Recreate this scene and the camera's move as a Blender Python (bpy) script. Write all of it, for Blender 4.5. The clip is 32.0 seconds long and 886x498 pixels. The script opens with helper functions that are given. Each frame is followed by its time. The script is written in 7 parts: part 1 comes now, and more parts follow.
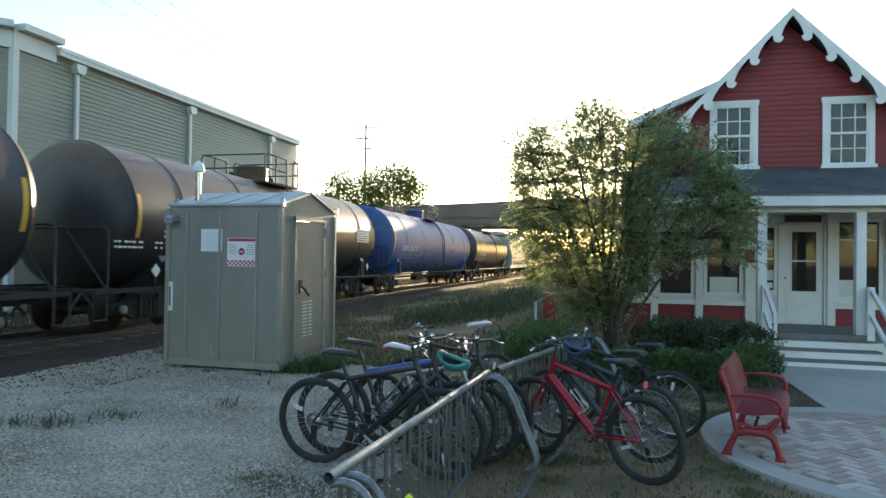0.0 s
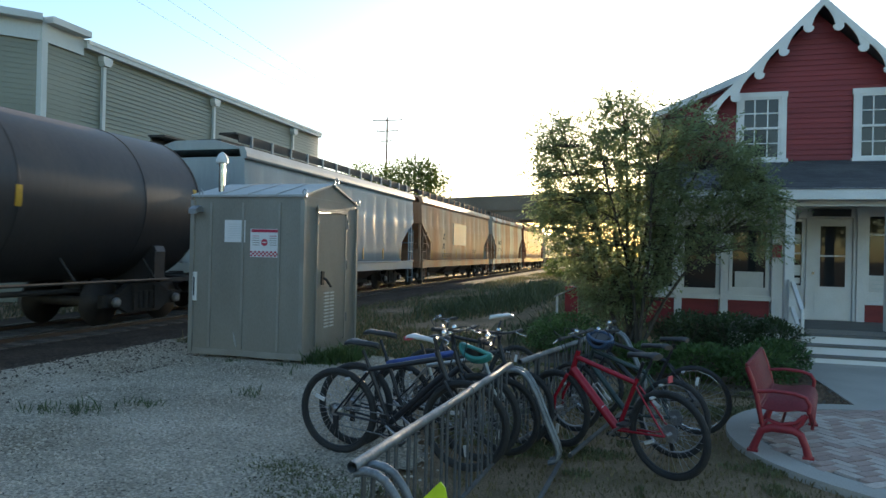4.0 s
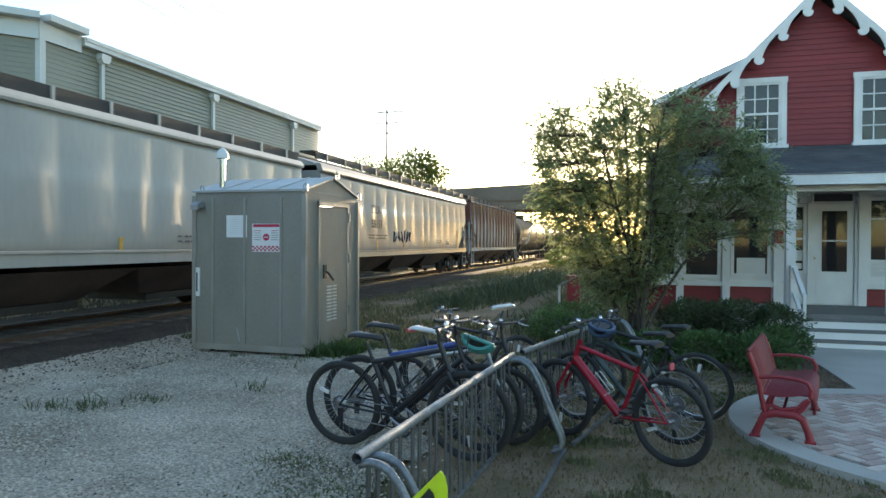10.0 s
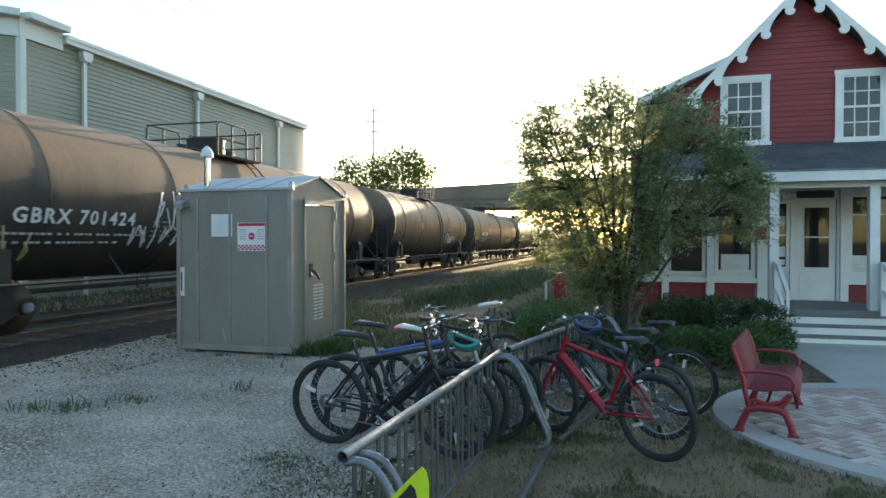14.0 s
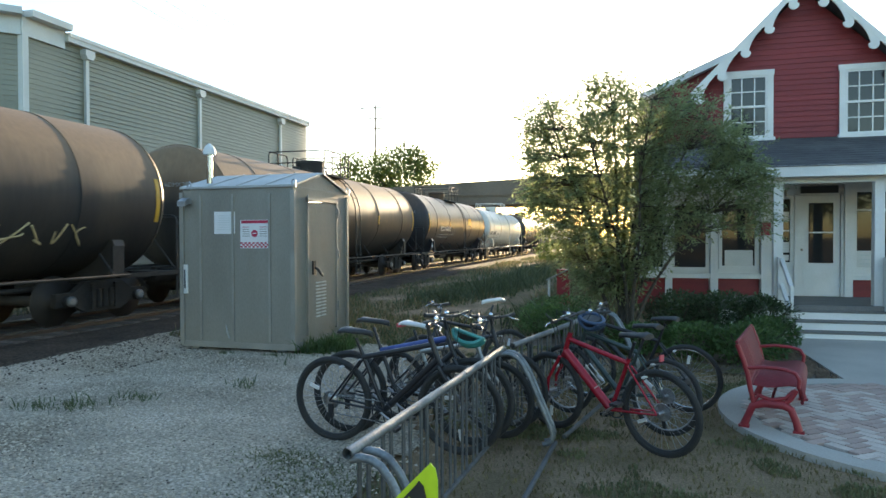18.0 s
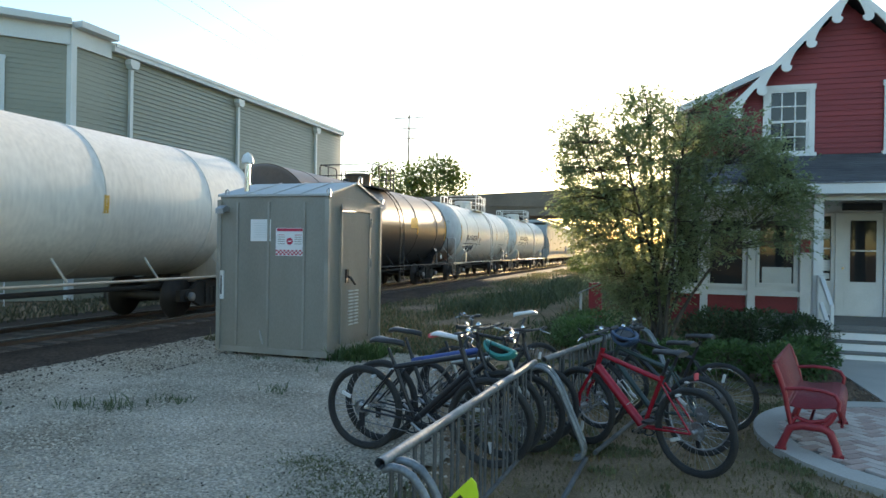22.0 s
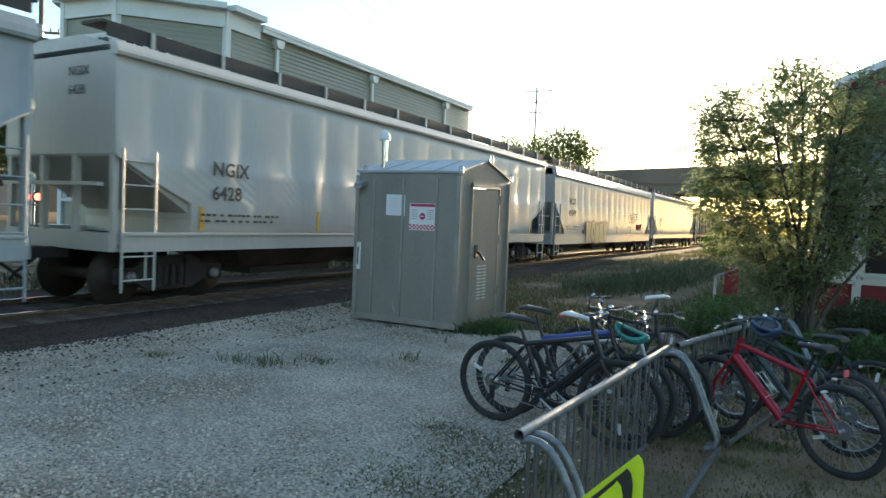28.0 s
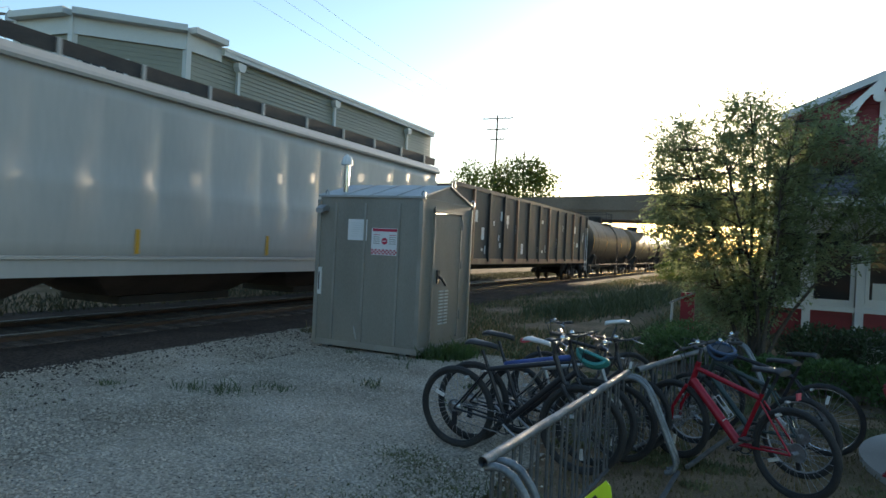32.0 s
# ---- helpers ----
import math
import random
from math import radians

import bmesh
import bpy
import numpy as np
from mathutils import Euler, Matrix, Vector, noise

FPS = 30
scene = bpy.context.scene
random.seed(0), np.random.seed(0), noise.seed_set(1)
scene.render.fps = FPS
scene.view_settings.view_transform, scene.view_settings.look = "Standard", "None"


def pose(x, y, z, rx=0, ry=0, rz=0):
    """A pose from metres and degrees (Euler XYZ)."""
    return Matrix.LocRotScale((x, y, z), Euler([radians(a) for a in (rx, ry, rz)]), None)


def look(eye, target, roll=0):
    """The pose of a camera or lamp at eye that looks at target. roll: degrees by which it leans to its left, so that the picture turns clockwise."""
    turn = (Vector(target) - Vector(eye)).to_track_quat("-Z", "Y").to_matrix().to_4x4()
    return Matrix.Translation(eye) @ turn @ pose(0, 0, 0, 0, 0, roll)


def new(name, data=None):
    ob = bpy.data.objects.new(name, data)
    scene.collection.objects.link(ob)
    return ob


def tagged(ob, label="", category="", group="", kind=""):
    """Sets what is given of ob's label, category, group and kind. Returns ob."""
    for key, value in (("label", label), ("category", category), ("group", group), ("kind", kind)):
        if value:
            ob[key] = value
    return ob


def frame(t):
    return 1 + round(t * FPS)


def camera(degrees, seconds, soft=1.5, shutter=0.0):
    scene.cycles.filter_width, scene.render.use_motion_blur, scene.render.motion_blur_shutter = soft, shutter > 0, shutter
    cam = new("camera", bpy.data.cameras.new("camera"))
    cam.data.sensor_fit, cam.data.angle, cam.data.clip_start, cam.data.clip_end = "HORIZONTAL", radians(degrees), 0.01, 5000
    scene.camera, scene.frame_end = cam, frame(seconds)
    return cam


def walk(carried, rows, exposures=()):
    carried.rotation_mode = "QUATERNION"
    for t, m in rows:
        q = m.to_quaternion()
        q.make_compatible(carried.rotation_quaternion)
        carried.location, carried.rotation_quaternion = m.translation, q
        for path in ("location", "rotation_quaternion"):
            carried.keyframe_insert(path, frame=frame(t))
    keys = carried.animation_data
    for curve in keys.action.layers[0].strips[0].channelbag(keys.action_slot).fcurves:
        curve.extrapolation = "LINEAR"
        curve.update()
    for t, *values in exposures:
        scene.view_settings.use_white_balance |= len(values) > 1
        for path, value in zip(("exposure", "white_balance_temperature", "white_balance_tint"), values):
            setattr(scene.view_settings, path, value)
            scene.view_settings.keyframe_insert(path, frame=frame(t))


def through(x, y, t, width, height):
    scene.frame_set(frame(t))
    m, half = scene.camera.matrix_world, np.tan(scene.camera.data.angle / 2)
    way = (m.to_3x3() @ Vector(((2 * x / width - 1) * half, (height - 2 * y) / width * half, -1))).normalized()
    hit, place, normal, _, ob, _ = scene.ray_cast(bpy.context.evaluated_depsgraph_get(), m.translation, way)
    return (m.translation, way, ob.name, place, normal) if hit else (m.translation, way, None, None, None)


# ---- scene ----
cam = camera(68.0, 32.0, shutter=0.12)
PATH = [
    (0, (0.1, -0.255, 1.781), (-0.392, 1.683, 1.812), 0.9),
    (0.5, (0.082, -0.252, 1.786), (-0.413, 1.685, 1.833), 0.3),
    (1, (0.069, -0.233, 1.776), (-0.42, 1.705, 1.847), 0.1),
    (1.5, (0.06, -0.222, 1.769), (-0.429, 1.716, 1.85), -0.0),
    (2, (0.065, -0.217, 1.772), (-0.439, 1.717, 1.841), 0.1),
    (2.5, (0.07, -0.226, 1.771), (-0.455, 1.704, 1.825), 0.5),
    (3, (0.073, -0.229, 1.774), (-0.475, 1.694, 1.808), 1.3),
    (3.5, (0.075, -0.234, 1.768), (-0.484, 1.686, 1.787), 1.4),
    (5.5, (0.066, -0.231, 1.764), (-0.445, 1.703, 1.75), 0.8),
    (6, (0.067, -0.226, 1.765), (-0.45, 1.706, 1.739), 0.9),
    (6.5, (0.072, -0.227, 1.768), (-0.448, 1.704, 1.728), 1.0),
    (7, (0.076, -0.225, 1.764), (-0.449, 1.704, 1.713), 1.0),
    (7.5, (0.072, -0.229, 1.766), (-0.451, 1.7, 1.706), 0.9),
    (8, (0.073, -0.24, 1.769), (-0.456, 1.688, 1.705), 0.8),
    (8.5, (0.083, -0.245, 1.774), (-0.467, 1.677, 1.717), 0.7),
    (9, (0.084, -0.246, 1.764), (-0.487, 1.671, 1.722), 0.6),
    (9.5, (0.088, -0.251, 1.77), (-0.491, 1.663, 1.739), 0.3),
    (10, (0.089, -0.253, 1.772), (-0.468, 1.667, 1.754), 0.3),
    (10.5, (0.089, -0.248, 1.767), (-0.459, 1.676, 1.761), 0.2),
    (11, (0.086, -0.237, 1.762), (-0.438, 1.694, 1.761), 0.1),
    (11.5, (0.087, -0.242, 1.764), (-0.428, 1.691, 1.758), -0.0),
    (12, (0.09, -0.243, 1.764), (-0.426, 1.689, 1.754), 0.0),
    (12.5, (0.09, -0.247, 1.765), (-0.426, 1.685, 1.752), -0.0),
    (13, (0.089, -0.24, 1.761), (-0.429, 1.691, 1.745), 0.1),
    (13.5, (0.093, -0.246, 1.768), (-0.427, 1.685, 1.745), 0.2),
    (14, (0.1, -0.25, 1.768), (-0.42, 1.682, 1.745), 0.0),
    (14.5, (0.095, -0.253, 1.766), (-0.422, 1.679, 1.749), -0.1),
    (16.5, (0.089, -0.245, 1.762), (-0.439, 1.684, 1.737), 0.2),
    (17, (0.084, -0.242, 1.763), (-0.445, 1.687, 1.733), 0.2),
    (17.5, (0.085, -0.242, 1.763), (-0.441, 1.688, 1.729), 0.1),
    (18, (0.087, -0.237, 1.762), (-0.44, 1.692, 1.73), -0.2),
    (18.5, (0.088, -0.242, 1.76), (-0.44, 1.687, 1.729), -0.4),
    (19, (0.088, -0.243, 1.763), (-0.439, 1.686, 1.733), -0.3),
    (19.5, (0.097, -0.248, 1.766), (-0.429, 1.681, 1.739), -0.4),
    (20, (0.103, -0.254, 1.763), (-0.421, 1.676, 1.746), -0.6),
    (20.5, (0.109, -0.259, 1.765), (-0.413, 1.672, 1.757), -0.3),
    (21, (0.113, -0.264, 1.769), (-0.41, 1.667, 1.766), 0.1),
    (21.5, (0.1, -0.262, 1.769), (-0.442, 1.663, 1.768), 0.6),
    (22, (0.073, -0.273, 1.777), (-0.544, 1.63, 1.775), 0.9),
    (22.5, (0.062, -0.275, 1.775), (-0.697, 1.575, 1.767), 1.1),
    (23, (0.039, -0.266, 1.769), (-0.845, 1.527, 1.752), 0.8),
    (23.5, (0.025, -0.261, 1.769), (-0.953, 1.483, 1.739), 0.9),
    (24, (0.016, -0.264, 1.765), (-1.035, 1.438, 1.726), 1.3),
    (24.5, (0.008, -0.288, 1.768), (-1.077, 1.391, 1.718), 1.5),
    (25, (-0.006, -0.307, 1.771), (-1.109, 1.36, 1.71), 1.6),
    (25.5, (-0.03, -0.324, 1.765), (-1.053, 1.393, 1.7), 1.8),
    (27.5, (0.026, -0.408, 1.805), (-0.976, 1.32, 1.712), 3.1),
    (28, (0.031, -0.461, 1.82), (-0.922, 1.295, 1.729), 2.5),
    (28.5, (0.027, -0.481, 1.816), (-0.885, 1.299, 1.765), 2.3),
    (29, (0.029, -0.481, 1.813), (-0.859, 1.311, 1.805), 2.0),
    (29.5, (0.031, -0.479, 1.812), (-0.855, 1.315, 1.831), 1.9),
    (30, (0.035, -0.472, 1.822), (-0.859, 1.316, 1.856), 1.6),
    (30.5, (0.028, -0.474, 1.812), (-0.863, 1.316, 1.852), 1.8),
    (31, (0.02, -0.48, 1.814), (-0.867, 1.312, 1.847), 2.1),
    (31.5, (0.018, -0.472, 1.814), (-0.856, 1.327, 1.843), 2.6),
    (32, (0.018, -0.47, 1.823), (-0.834, 1.34, 1.813), 2.8),
]
walk(cam, [(t, look(eye, target, roll)) for t, eye, target, roll in PATH], exposures=[(0.0, 2.05, 6800, 9), (1.0, 2.0, 6700, 9), (2.0, 1.6, 6300, 9), (3.0, 1.45, 6250, 9), (4.0, 1.6, 6450, 9), (6.0, 2.05, 6850, 9), (9.0, 2.4, 6850, 9), (10.0, 2.2, 6800, 9), (11.0, 2.05, 6800, 9), (13.0, 2.15, 6800, 9), (21.0, 2.2, 6750, 9), (23.0, 1.8, 6400, 9), (25.0, 1.8, 6600, 9), (28.0, 2.0, 6700, 9), (29.0, 1.7, 6500, 9), (30.0, 1.55, 6350, 9), (32.0, 1.35, 6350, 9)])
TRACK_X, RAIL_Z, SPEED = -10.95, 0.14, 12.395
SUN_AZ, SUN_EL = 0.15, 6.7

# ---- light ----
world = bpy.data.worlds.new("world")
scene.world = world
world.use_nodes = True
wn, wl = world.node_tree.nodes, world.node_tree.links
sky = wn.new("ShaderNodeTexSky")
sky.sky_type, sky.sun_disc = "NISHITA", False
sky.sun_elevation, sky.sun_rotation = radians(SUN_EL), radians(SUN_AZ)
sky.air_density, sky.dust_density, sky.ozone_density = 1.0, 0.5, 2.0
wn["Background"].inputs["Strength"].default_value = 0.15
wl.new(sky.outputs[0], wn["Background"].inputs["Color"])
sun = new("sun", bpy.data.lights.new("sun", "SUN"))
sun.data.energy, sun.data.angle, sun.data.color = 4.5, radians(0.6), (1.0, 0.78, 0.52)
sun.matrix_world = look((0, 0, 0), (-math.sin(radians(SUN_AZ)) * math.cos(radians(SUN_EL)), -math.cos(radians(SUN_AZ)) * math.cos(radians(SUN_EL)), -math.sin(radians(SUN_EL))))


# ---- materials ----
def material(name, base, rough=0.6, metal=0.0, second=None, scale=2.0, amount=0.6, grain=40.0, grain_amount=0.25, bump=0.15, bump_scale=None, stretch=(1, 1, 1), spec=0.5):
    """Two noises, a broad one that mixes base and second and a fine one that varies value and relief."""
    m = bpy.data.materials.new(name)
    m.use_nodes = True
    n, l = m.node_tree.nodes, m.node_tree.links
    b = n["Principled BSDF"]
    co = n.new("ShaderNodeTexCoord")
    mp = n.new("ShaderNodeMapping")
    mp.inputs["Scale"].default_value = stretch
    l.new(co.outputs["Object"], mp.inputs["Vector"])
    big, fine = n.new("ShaderNodeTexNoise"), n.new("ShaderNodeTexNoise")
    big.inputs["Scale"].default_value, big.inputs["Detail"].default_value = scale, 5
    fine.inputs["Scale"].default_value, fine.inputs["Detail"].default_value = grain, 3
    for t in (big, fine):
        l.new(mp.outputs[0], t.inputs["Vector"])
    ramp = n.new("ShaderNodeValToRGB")
    ramp.color_ramp.elements[0].position, ramp.color_ramp.elements[1].position = 0.5 - 0.3 * (1.15 - amount), 0.5 + 0.3 * (1.15 - amount)
    l.new(big.outputs[0], ramp.inputs[0])
    second = second or tuple(c * 0.72 for c in base)
    mix = n.new("ShaderNodeMix")
    mix.data_type = "RGBA"
    mix.inputs[6].default_value, mix.inputs[7].default_value = (*base, 1), (*second, 1)
    l.new(ramp.outputs[0], mix.inputs[0])
    hsv = n.new("ShaderNodeHueSaturation")
    val = n.new("ShaderNodeMapRange")
    val.inputs[1].default_value, val.inputs[2].default_value = 0.25, 0.75
    val.inputs[3].default_value, val.inputs[4].default_value = 1 - grain_amount, 1 + grain_amount
    l.new(fine.outputs[0], val.inputs[0])
    l.new(val.outputs[0], hsv.inputs["Value"])
    l.new(mix.outputs[2], hsv.inputs["Color"])
    l.new(hsv.outputs[0], b.inputs["Base Color"])
    b.inputs["Roughness"].default_value, b.inputs["Metallic"].default_value = rough, metal
    b.inputs["Specular IOR Level"].default_value = spec
    if bump:
        bp = n.new("ShaderNodeBump")
        bp.inputs["Strength"].default_value, bp.inputs["Distance"].default_value = bump, 0.02
        src = fine
        if bump_scale:
            src = n.new("ShaderNodeTexNoise")
            src.inputs["Scale"].default_value = bump_scale
            l.new(mp.outputs[0], src.inputs["Vector"])
        l.new(src.outputs[0], bp.inputs["Height"])
        l.new(bp.outputs[0], b.inputs["Normal"])
    return m


def vary(m, spread=0.2):
    """Each piece of the mesh, or each object, a little lighter or darker."""
    n, l = m.node_tree.nodes, m.node_tree.links
    hsv = n["Hue/Saturation/Value"]
    info, geo = n.new("ShaderNodeObjectInfo"), n.new("ShaderNodeNewGeometry")
    add, rng = n.new("ShaderNodeMath"), n.new("ShaderNodeMapRange")
    add.operation = "ADD"
    l.new(info.outputs["Random"], add.inputs[0])
    l.new(geo.outputs["Random Per Island"], add.inputs[1])
    rng.inputs[2].default_value = 2.0
    rng.inputs[3].default_value, rng.inputs[4].default_value = 1 - spread, 1 + spread
    l.new(add.outputs[0], rng.inputs[0])
    mul = n.new("ShaderNodeMath")
    mul.operation = "MULTIPLY"
    old = hsv.inputs["Value"].links[0].from_socket
    l.new(old, mul.inputs[0])
    l.new(rng.outputs[0], mul.inputs[1])
    l.new(mul.outputs[0], hsv.inputs["Value"])
    return m


def glass_material(name, tint=(0.02, 0.022, 0.025), rough=0.03):
    m = bpy.data.materials.new(name)
    m.use_nodes = True
    b = m.node_tree.nodes["Principled BSDF"]
    b.inputs["Base Color"].default_value = (*tint, 1)
    b.inputs["Roughness"].default_value = rough
    b.inputs["Specular IOR Level"].default_value = 0.45
    return m


def leaf_material(name, base, second, through=0.35):
    m = material(name, base, 0.55, 0, second, scale=1.6, amount=0.7, grain=8, grain_amount=0.3, bump=0)
    vary(m, 0.35)
    n, l = m.node_tree.nodes, m.node_tree.links
    b = n["Principled BSDF"]
    tr, mx = n.new("ShaderNodeBsdfTranslucent"), n.new("ShaderNodeMixShader")
    l.new(n["Hue/Saturation/Value"].outputs[0], tr.inputs["Color"])
    mx.inputs[0].default_value = through
    l.new(b.outputs[0], mx.inputs[1])
    l.new(tr.outputs[0], mx.inputs[2])
    l.new(mx.outputs[0], n["Material Output"].inputs["Surface"])
    return m


M = {}
M["gravel"] = material("gravel", (0.48, 0.415, 0.335), 0.95, 0, (0.29, 0.24, 0.18), 0.8, 0.75, 34, 0.75, 1.0, spec=0.08)
M["ballast"] = material("ballast", (0.08, 0.062, 0.05), 0.95, 0, (0.045, 0.036, 0.03), 1.2, 0.6, 22, 0.6, 1.0, spec=0.08)
M["track_ballast"] = material("track_ballast", (0.20, 0.165, 0.14), 0.95, 0, (0.13, 0.105, 0.09), 1.2, 0.6, 22, 0.6, 1.0, spec=0.08)
M["earth"] = material("earth", (0.285, 0.20, 0.13), 0.95, 0, (0.18, 0.135, 0.08), 0.9, 0.75, 85, 0.45, 0.3, spec=0.06)
M["dry_dirt"] = material("dry_dirt", (0.15, 0.115, 0.075), 0.95, 0, (0.09, 0.08, 0.045), 1.3, 0.7, 40, 0.4, 0.4, spec=0.05)
M["stone"] = vary(material("stone", (0.49, 0.42, 0.335), 0.9, 0, (0.36, 0.305, 0.24), 3, 0.5, 60, 0.2, 0.2, spec=0.15), 0.6)
M["dark_stone"] = vary(material("dark_stone", (0.12, 0.095, 0.078), 0.9, 0, (0.07, 0.056, 0.047), 3, 0.5, 60, 0.2, 0.2, spec=0.15), 0.4)
M["rail"] = material("rail", (0.12, 0.075, 0.05), 0.6, 0.5, (0.07, 0.05, 0.04), 3, 0.5, 60, 0.3, 0.2)
M["rail_top"] = material("rail_top", (0.5, 0.48, 0.46), 0.25, 1.0, (0.4, 0.38, 0.36), 2, 0.5, 60, 0.1, 0.05)
M["tie"] = vary(material("tie", (0.09, 0.07, 0.055), 0.95, 0, (0.05, 0.04, 0.035), 3, 0.6, 30, 0.4, 0.5, stretch=(1, 6, 6)), 0.3)
M["concrete"] = material("concrete", (0.46, 0.425, 0.375), 0.9, 0, (0.37, 0.34, 0.30), 0.8, 0.6, 60, 0.12, 0.2)
M["bridge"] = material("bridge", (0.19, 0.16, 0.13), 0.95, 0, (0.125, 0.105, 0.085), 0.15, 0.7, 8, 0.15, 0.2)
M["bungalow"] = material("bungalow", (0.29, 0.275, 0.24), 0.55, 0.1, (0.225, 0.21, 0.18), 1.2, 0.6, 60, 0.1, 0.06, stretch=(1, 1, 0.35))
M["bungalow_trim"] = material("bungalow_trim", (0.33, 0.315, 0.28), 0.5, 0.15, (0.26, 0.245, 0.215), 2.2, 0.6, 70, 0.1, 0.05)
M["bungalow_roof"] = material("bungalow_roof", (0.44, 0.45, 0.44), 0.5, 0.2, (0.36, 0.365, 0.35), 1.6, 0.6, 60, 0.1, 0.05)
M["galvanised"] = material("galvanised", (0.46, 0.47, 0.48), 0.42, 0.8, (0.34, 0.35, 0.36), 6, 0.6, 50, 0.12, 0.06)
M["vent_steel"] = material("vent_steel", (0.62, 0.60, 0.58), 0.2, 1.0, (0.5, 0.48, 0.46), 6, 0.5, 50, 0.06, 0.02)
M["dull_steel"] = material("dull_steel", (0.30, 0.31, 0.31), 0.5, 0.7, (0.2, 0.2, 0.2), 6, 0.6, 50, 0.2, 0.1)
M["white_paint"] = material("white_paint", (0.78, 0.78, 0.77), 0.55, 0, (0.68, 0.68, 0.66), 1.8, 0.5, 50, 0.05, 0.06)
M["red_siding"] = material("red_siding", (0.265, 0.033, 0.036), 0.6, 0, (0.205, 0.026, 0.03), 0.9, 0.6, 40, 0.14, 0.1, stretch=(0.5, 1, 6))
M["shingle"] = vary(material("shingle", (0.10, 0.10, 0.105), 0.95, 0, (0.065, 0.065, 0.07), 2, 0.6, 80, 0.35, 0.5), 0.25)
M["porch_floor"] = material("porch_floor", (0.19, 0.185, 0.18), 0.7, 0, (0.14, 0.135, 0.13), 2, 0.6, 40, 0.15, 0.1, stretch=(1, 8, 1))
M["window_glass"] = glass_material("window_glass")
M["dark_room"] = material("dark_room", (0.05, 0.045, 0.04), 0.9, 0, (0.03, 0.028, 0.025), 1, 0.5, 10, 0.2, 0)
M["green_siding"] = material("green_siding", (0.262, 0.262, 0.2), 0.42, 0.0, (0.222, 0.222, 0.167), 0.35, 0.6, 20, 0.1, 0.06, stretch=(1, 0.3, 5))
M["grey_trim"] = material("grey_trim", (0.62, 0.65, 0.64), 0.5, 0, (0.52, 0.55, 0.54), 0.6, 0.5, 30, 0.06, 0.05)
M["wood_pole"] = material("wood_pole", (0.16, 0.12, 0.09), 0.9, 0, (0.10, 0.08, 0.06), 3, 0.6, 30, 0.3, 0.3, stretch=(4, 4, 0.4))
M["bark"] = material("bark", (0.10, 0.08, 0.06), 0.95, 0, (0.05, 0.042, 0.035), 5, 0.6, 40, 0.3, 0.6, stretch=(3, 3, 0.6))
M["leaf"] = leaf_material("leaf", (0.265, 0.31, 0.155), (0.205, 0.245, 0.125), 0.58)
M["far_leaf"] = leaf_material("far_leaf", (0.12, 0.16, 0.035), (0.07, 0.11, 0.025), 0.4)
M["shrub_leaf"] = leaf_material("shrub_leaf", (0.11, 0.19, 0.06), (0.07, 0.13, 0.04), 0.4)
M["dark_leaf"] = leaf_material("dark_leaf", (0.065, 0.10, 0.042), (0.04, 0.065, 0.028), 0.25)
M["grass"] = leaf_material("grass", (0.10, 0.12, 0.05), (0.07, 0.09, 0.035), 0.3)
M["dry_grass"] = leaf_material("dry_grass", (0.24, 0.19, 0.09), (0.16, 0.13, 0.06), 0.35)
M["tyre"] = material("tyre", (0.022, 0.022, 0.023), 0.75, 0, (0.035, 0.033, 0.03), 8, 0.5, 120, 0.3, 0.5)
M["black_plastic"] = material("black_plastic", (0.022, 0.022, 0.024), 0.45, 0, (0.03, 0.03, 0.03), 8, 0.5, 120, 0.2, 0.15)
M["bike_black"] = material("bike_black", (0.02, 0.02, 0.024), 0.3, 0.1, (0.028, 0.028, 0.032), 5, 0.5, 60, 0.1, 0.02)
M["bike_blue"] = material("bike_blue", (0.06, 0.10, 0.33), 0.28, 0.2, (0.035, 0.06, 0.18), 5, 0.5, 60, 0.06, 0.02)
M["bike_red"] = material("bike_red", (0.38, 0.014, 0.03), 0.25, 0.1, (0.32, 0.015, 0.025), 5, 0.5, 60, 0.05, 0.02)
M["bike_silver"] = material("bike_silver", (0.45, 0.47, 0.47), 0.3, 0.8, (0.4, 0.42, 0.42), 5, 0.5, 60, 0.06, 0.02)
M["bike_teal"] = material("bike_teal", (0.06, 0.085, 0.08), 0.3, 0.3, (0.045, 0.065, 0.06), 5, 0.5, 60, 0.06, 0.02)
M["chrome"] = material("chrome", (0.7, 0.7, 0.7), 0.18, 1.0, (0.6, 0.6, 0.6), 9, 0.5, 60, 0.05, 0.02)
M["alloy"] = material("alloy", (0.45, 0.45, 0.46), 0.35, 1.0, (0.38, 0.38, 0.39), 9, 0.5, 60, 0.08, 0.03)
M["white_plastic"] = material("white_plastic", (0.72, 0.71, 0.69), 0.5, 0, (0.62, 0.61, 0.6), 8, 0.5, 60, 0.06, 0.04)
M["pink_plastic"] = material("pink_plastic", (0.65, 0.10, 0.12), 0.5, 0, (0.55, 0.08, 0.1), 8, 0.5, 60, 0.06, 0.04)
M["helmet_teal"] = material("helmet_teal", (0.06, 0.30, 0.28), 0.35, 0, (0.05, 0.25, 0.24), 5, 0.5, 60, 0.06, 0.03)
M["helmet_blue"] = material("helmet_blue", (0.05, 0.09, 0.16), 0.35, 0, (0.04, 0.07, 0.13), 5, 0.5, 60, 0.06, 0.03)
M["rack_steel"] = material("rack_steel", (0.25, 0.27, 0.28), 0.5, 0.55, (0.16, 0.17, 0.18), 9, 0.7, 60, 0.2, 0.1)
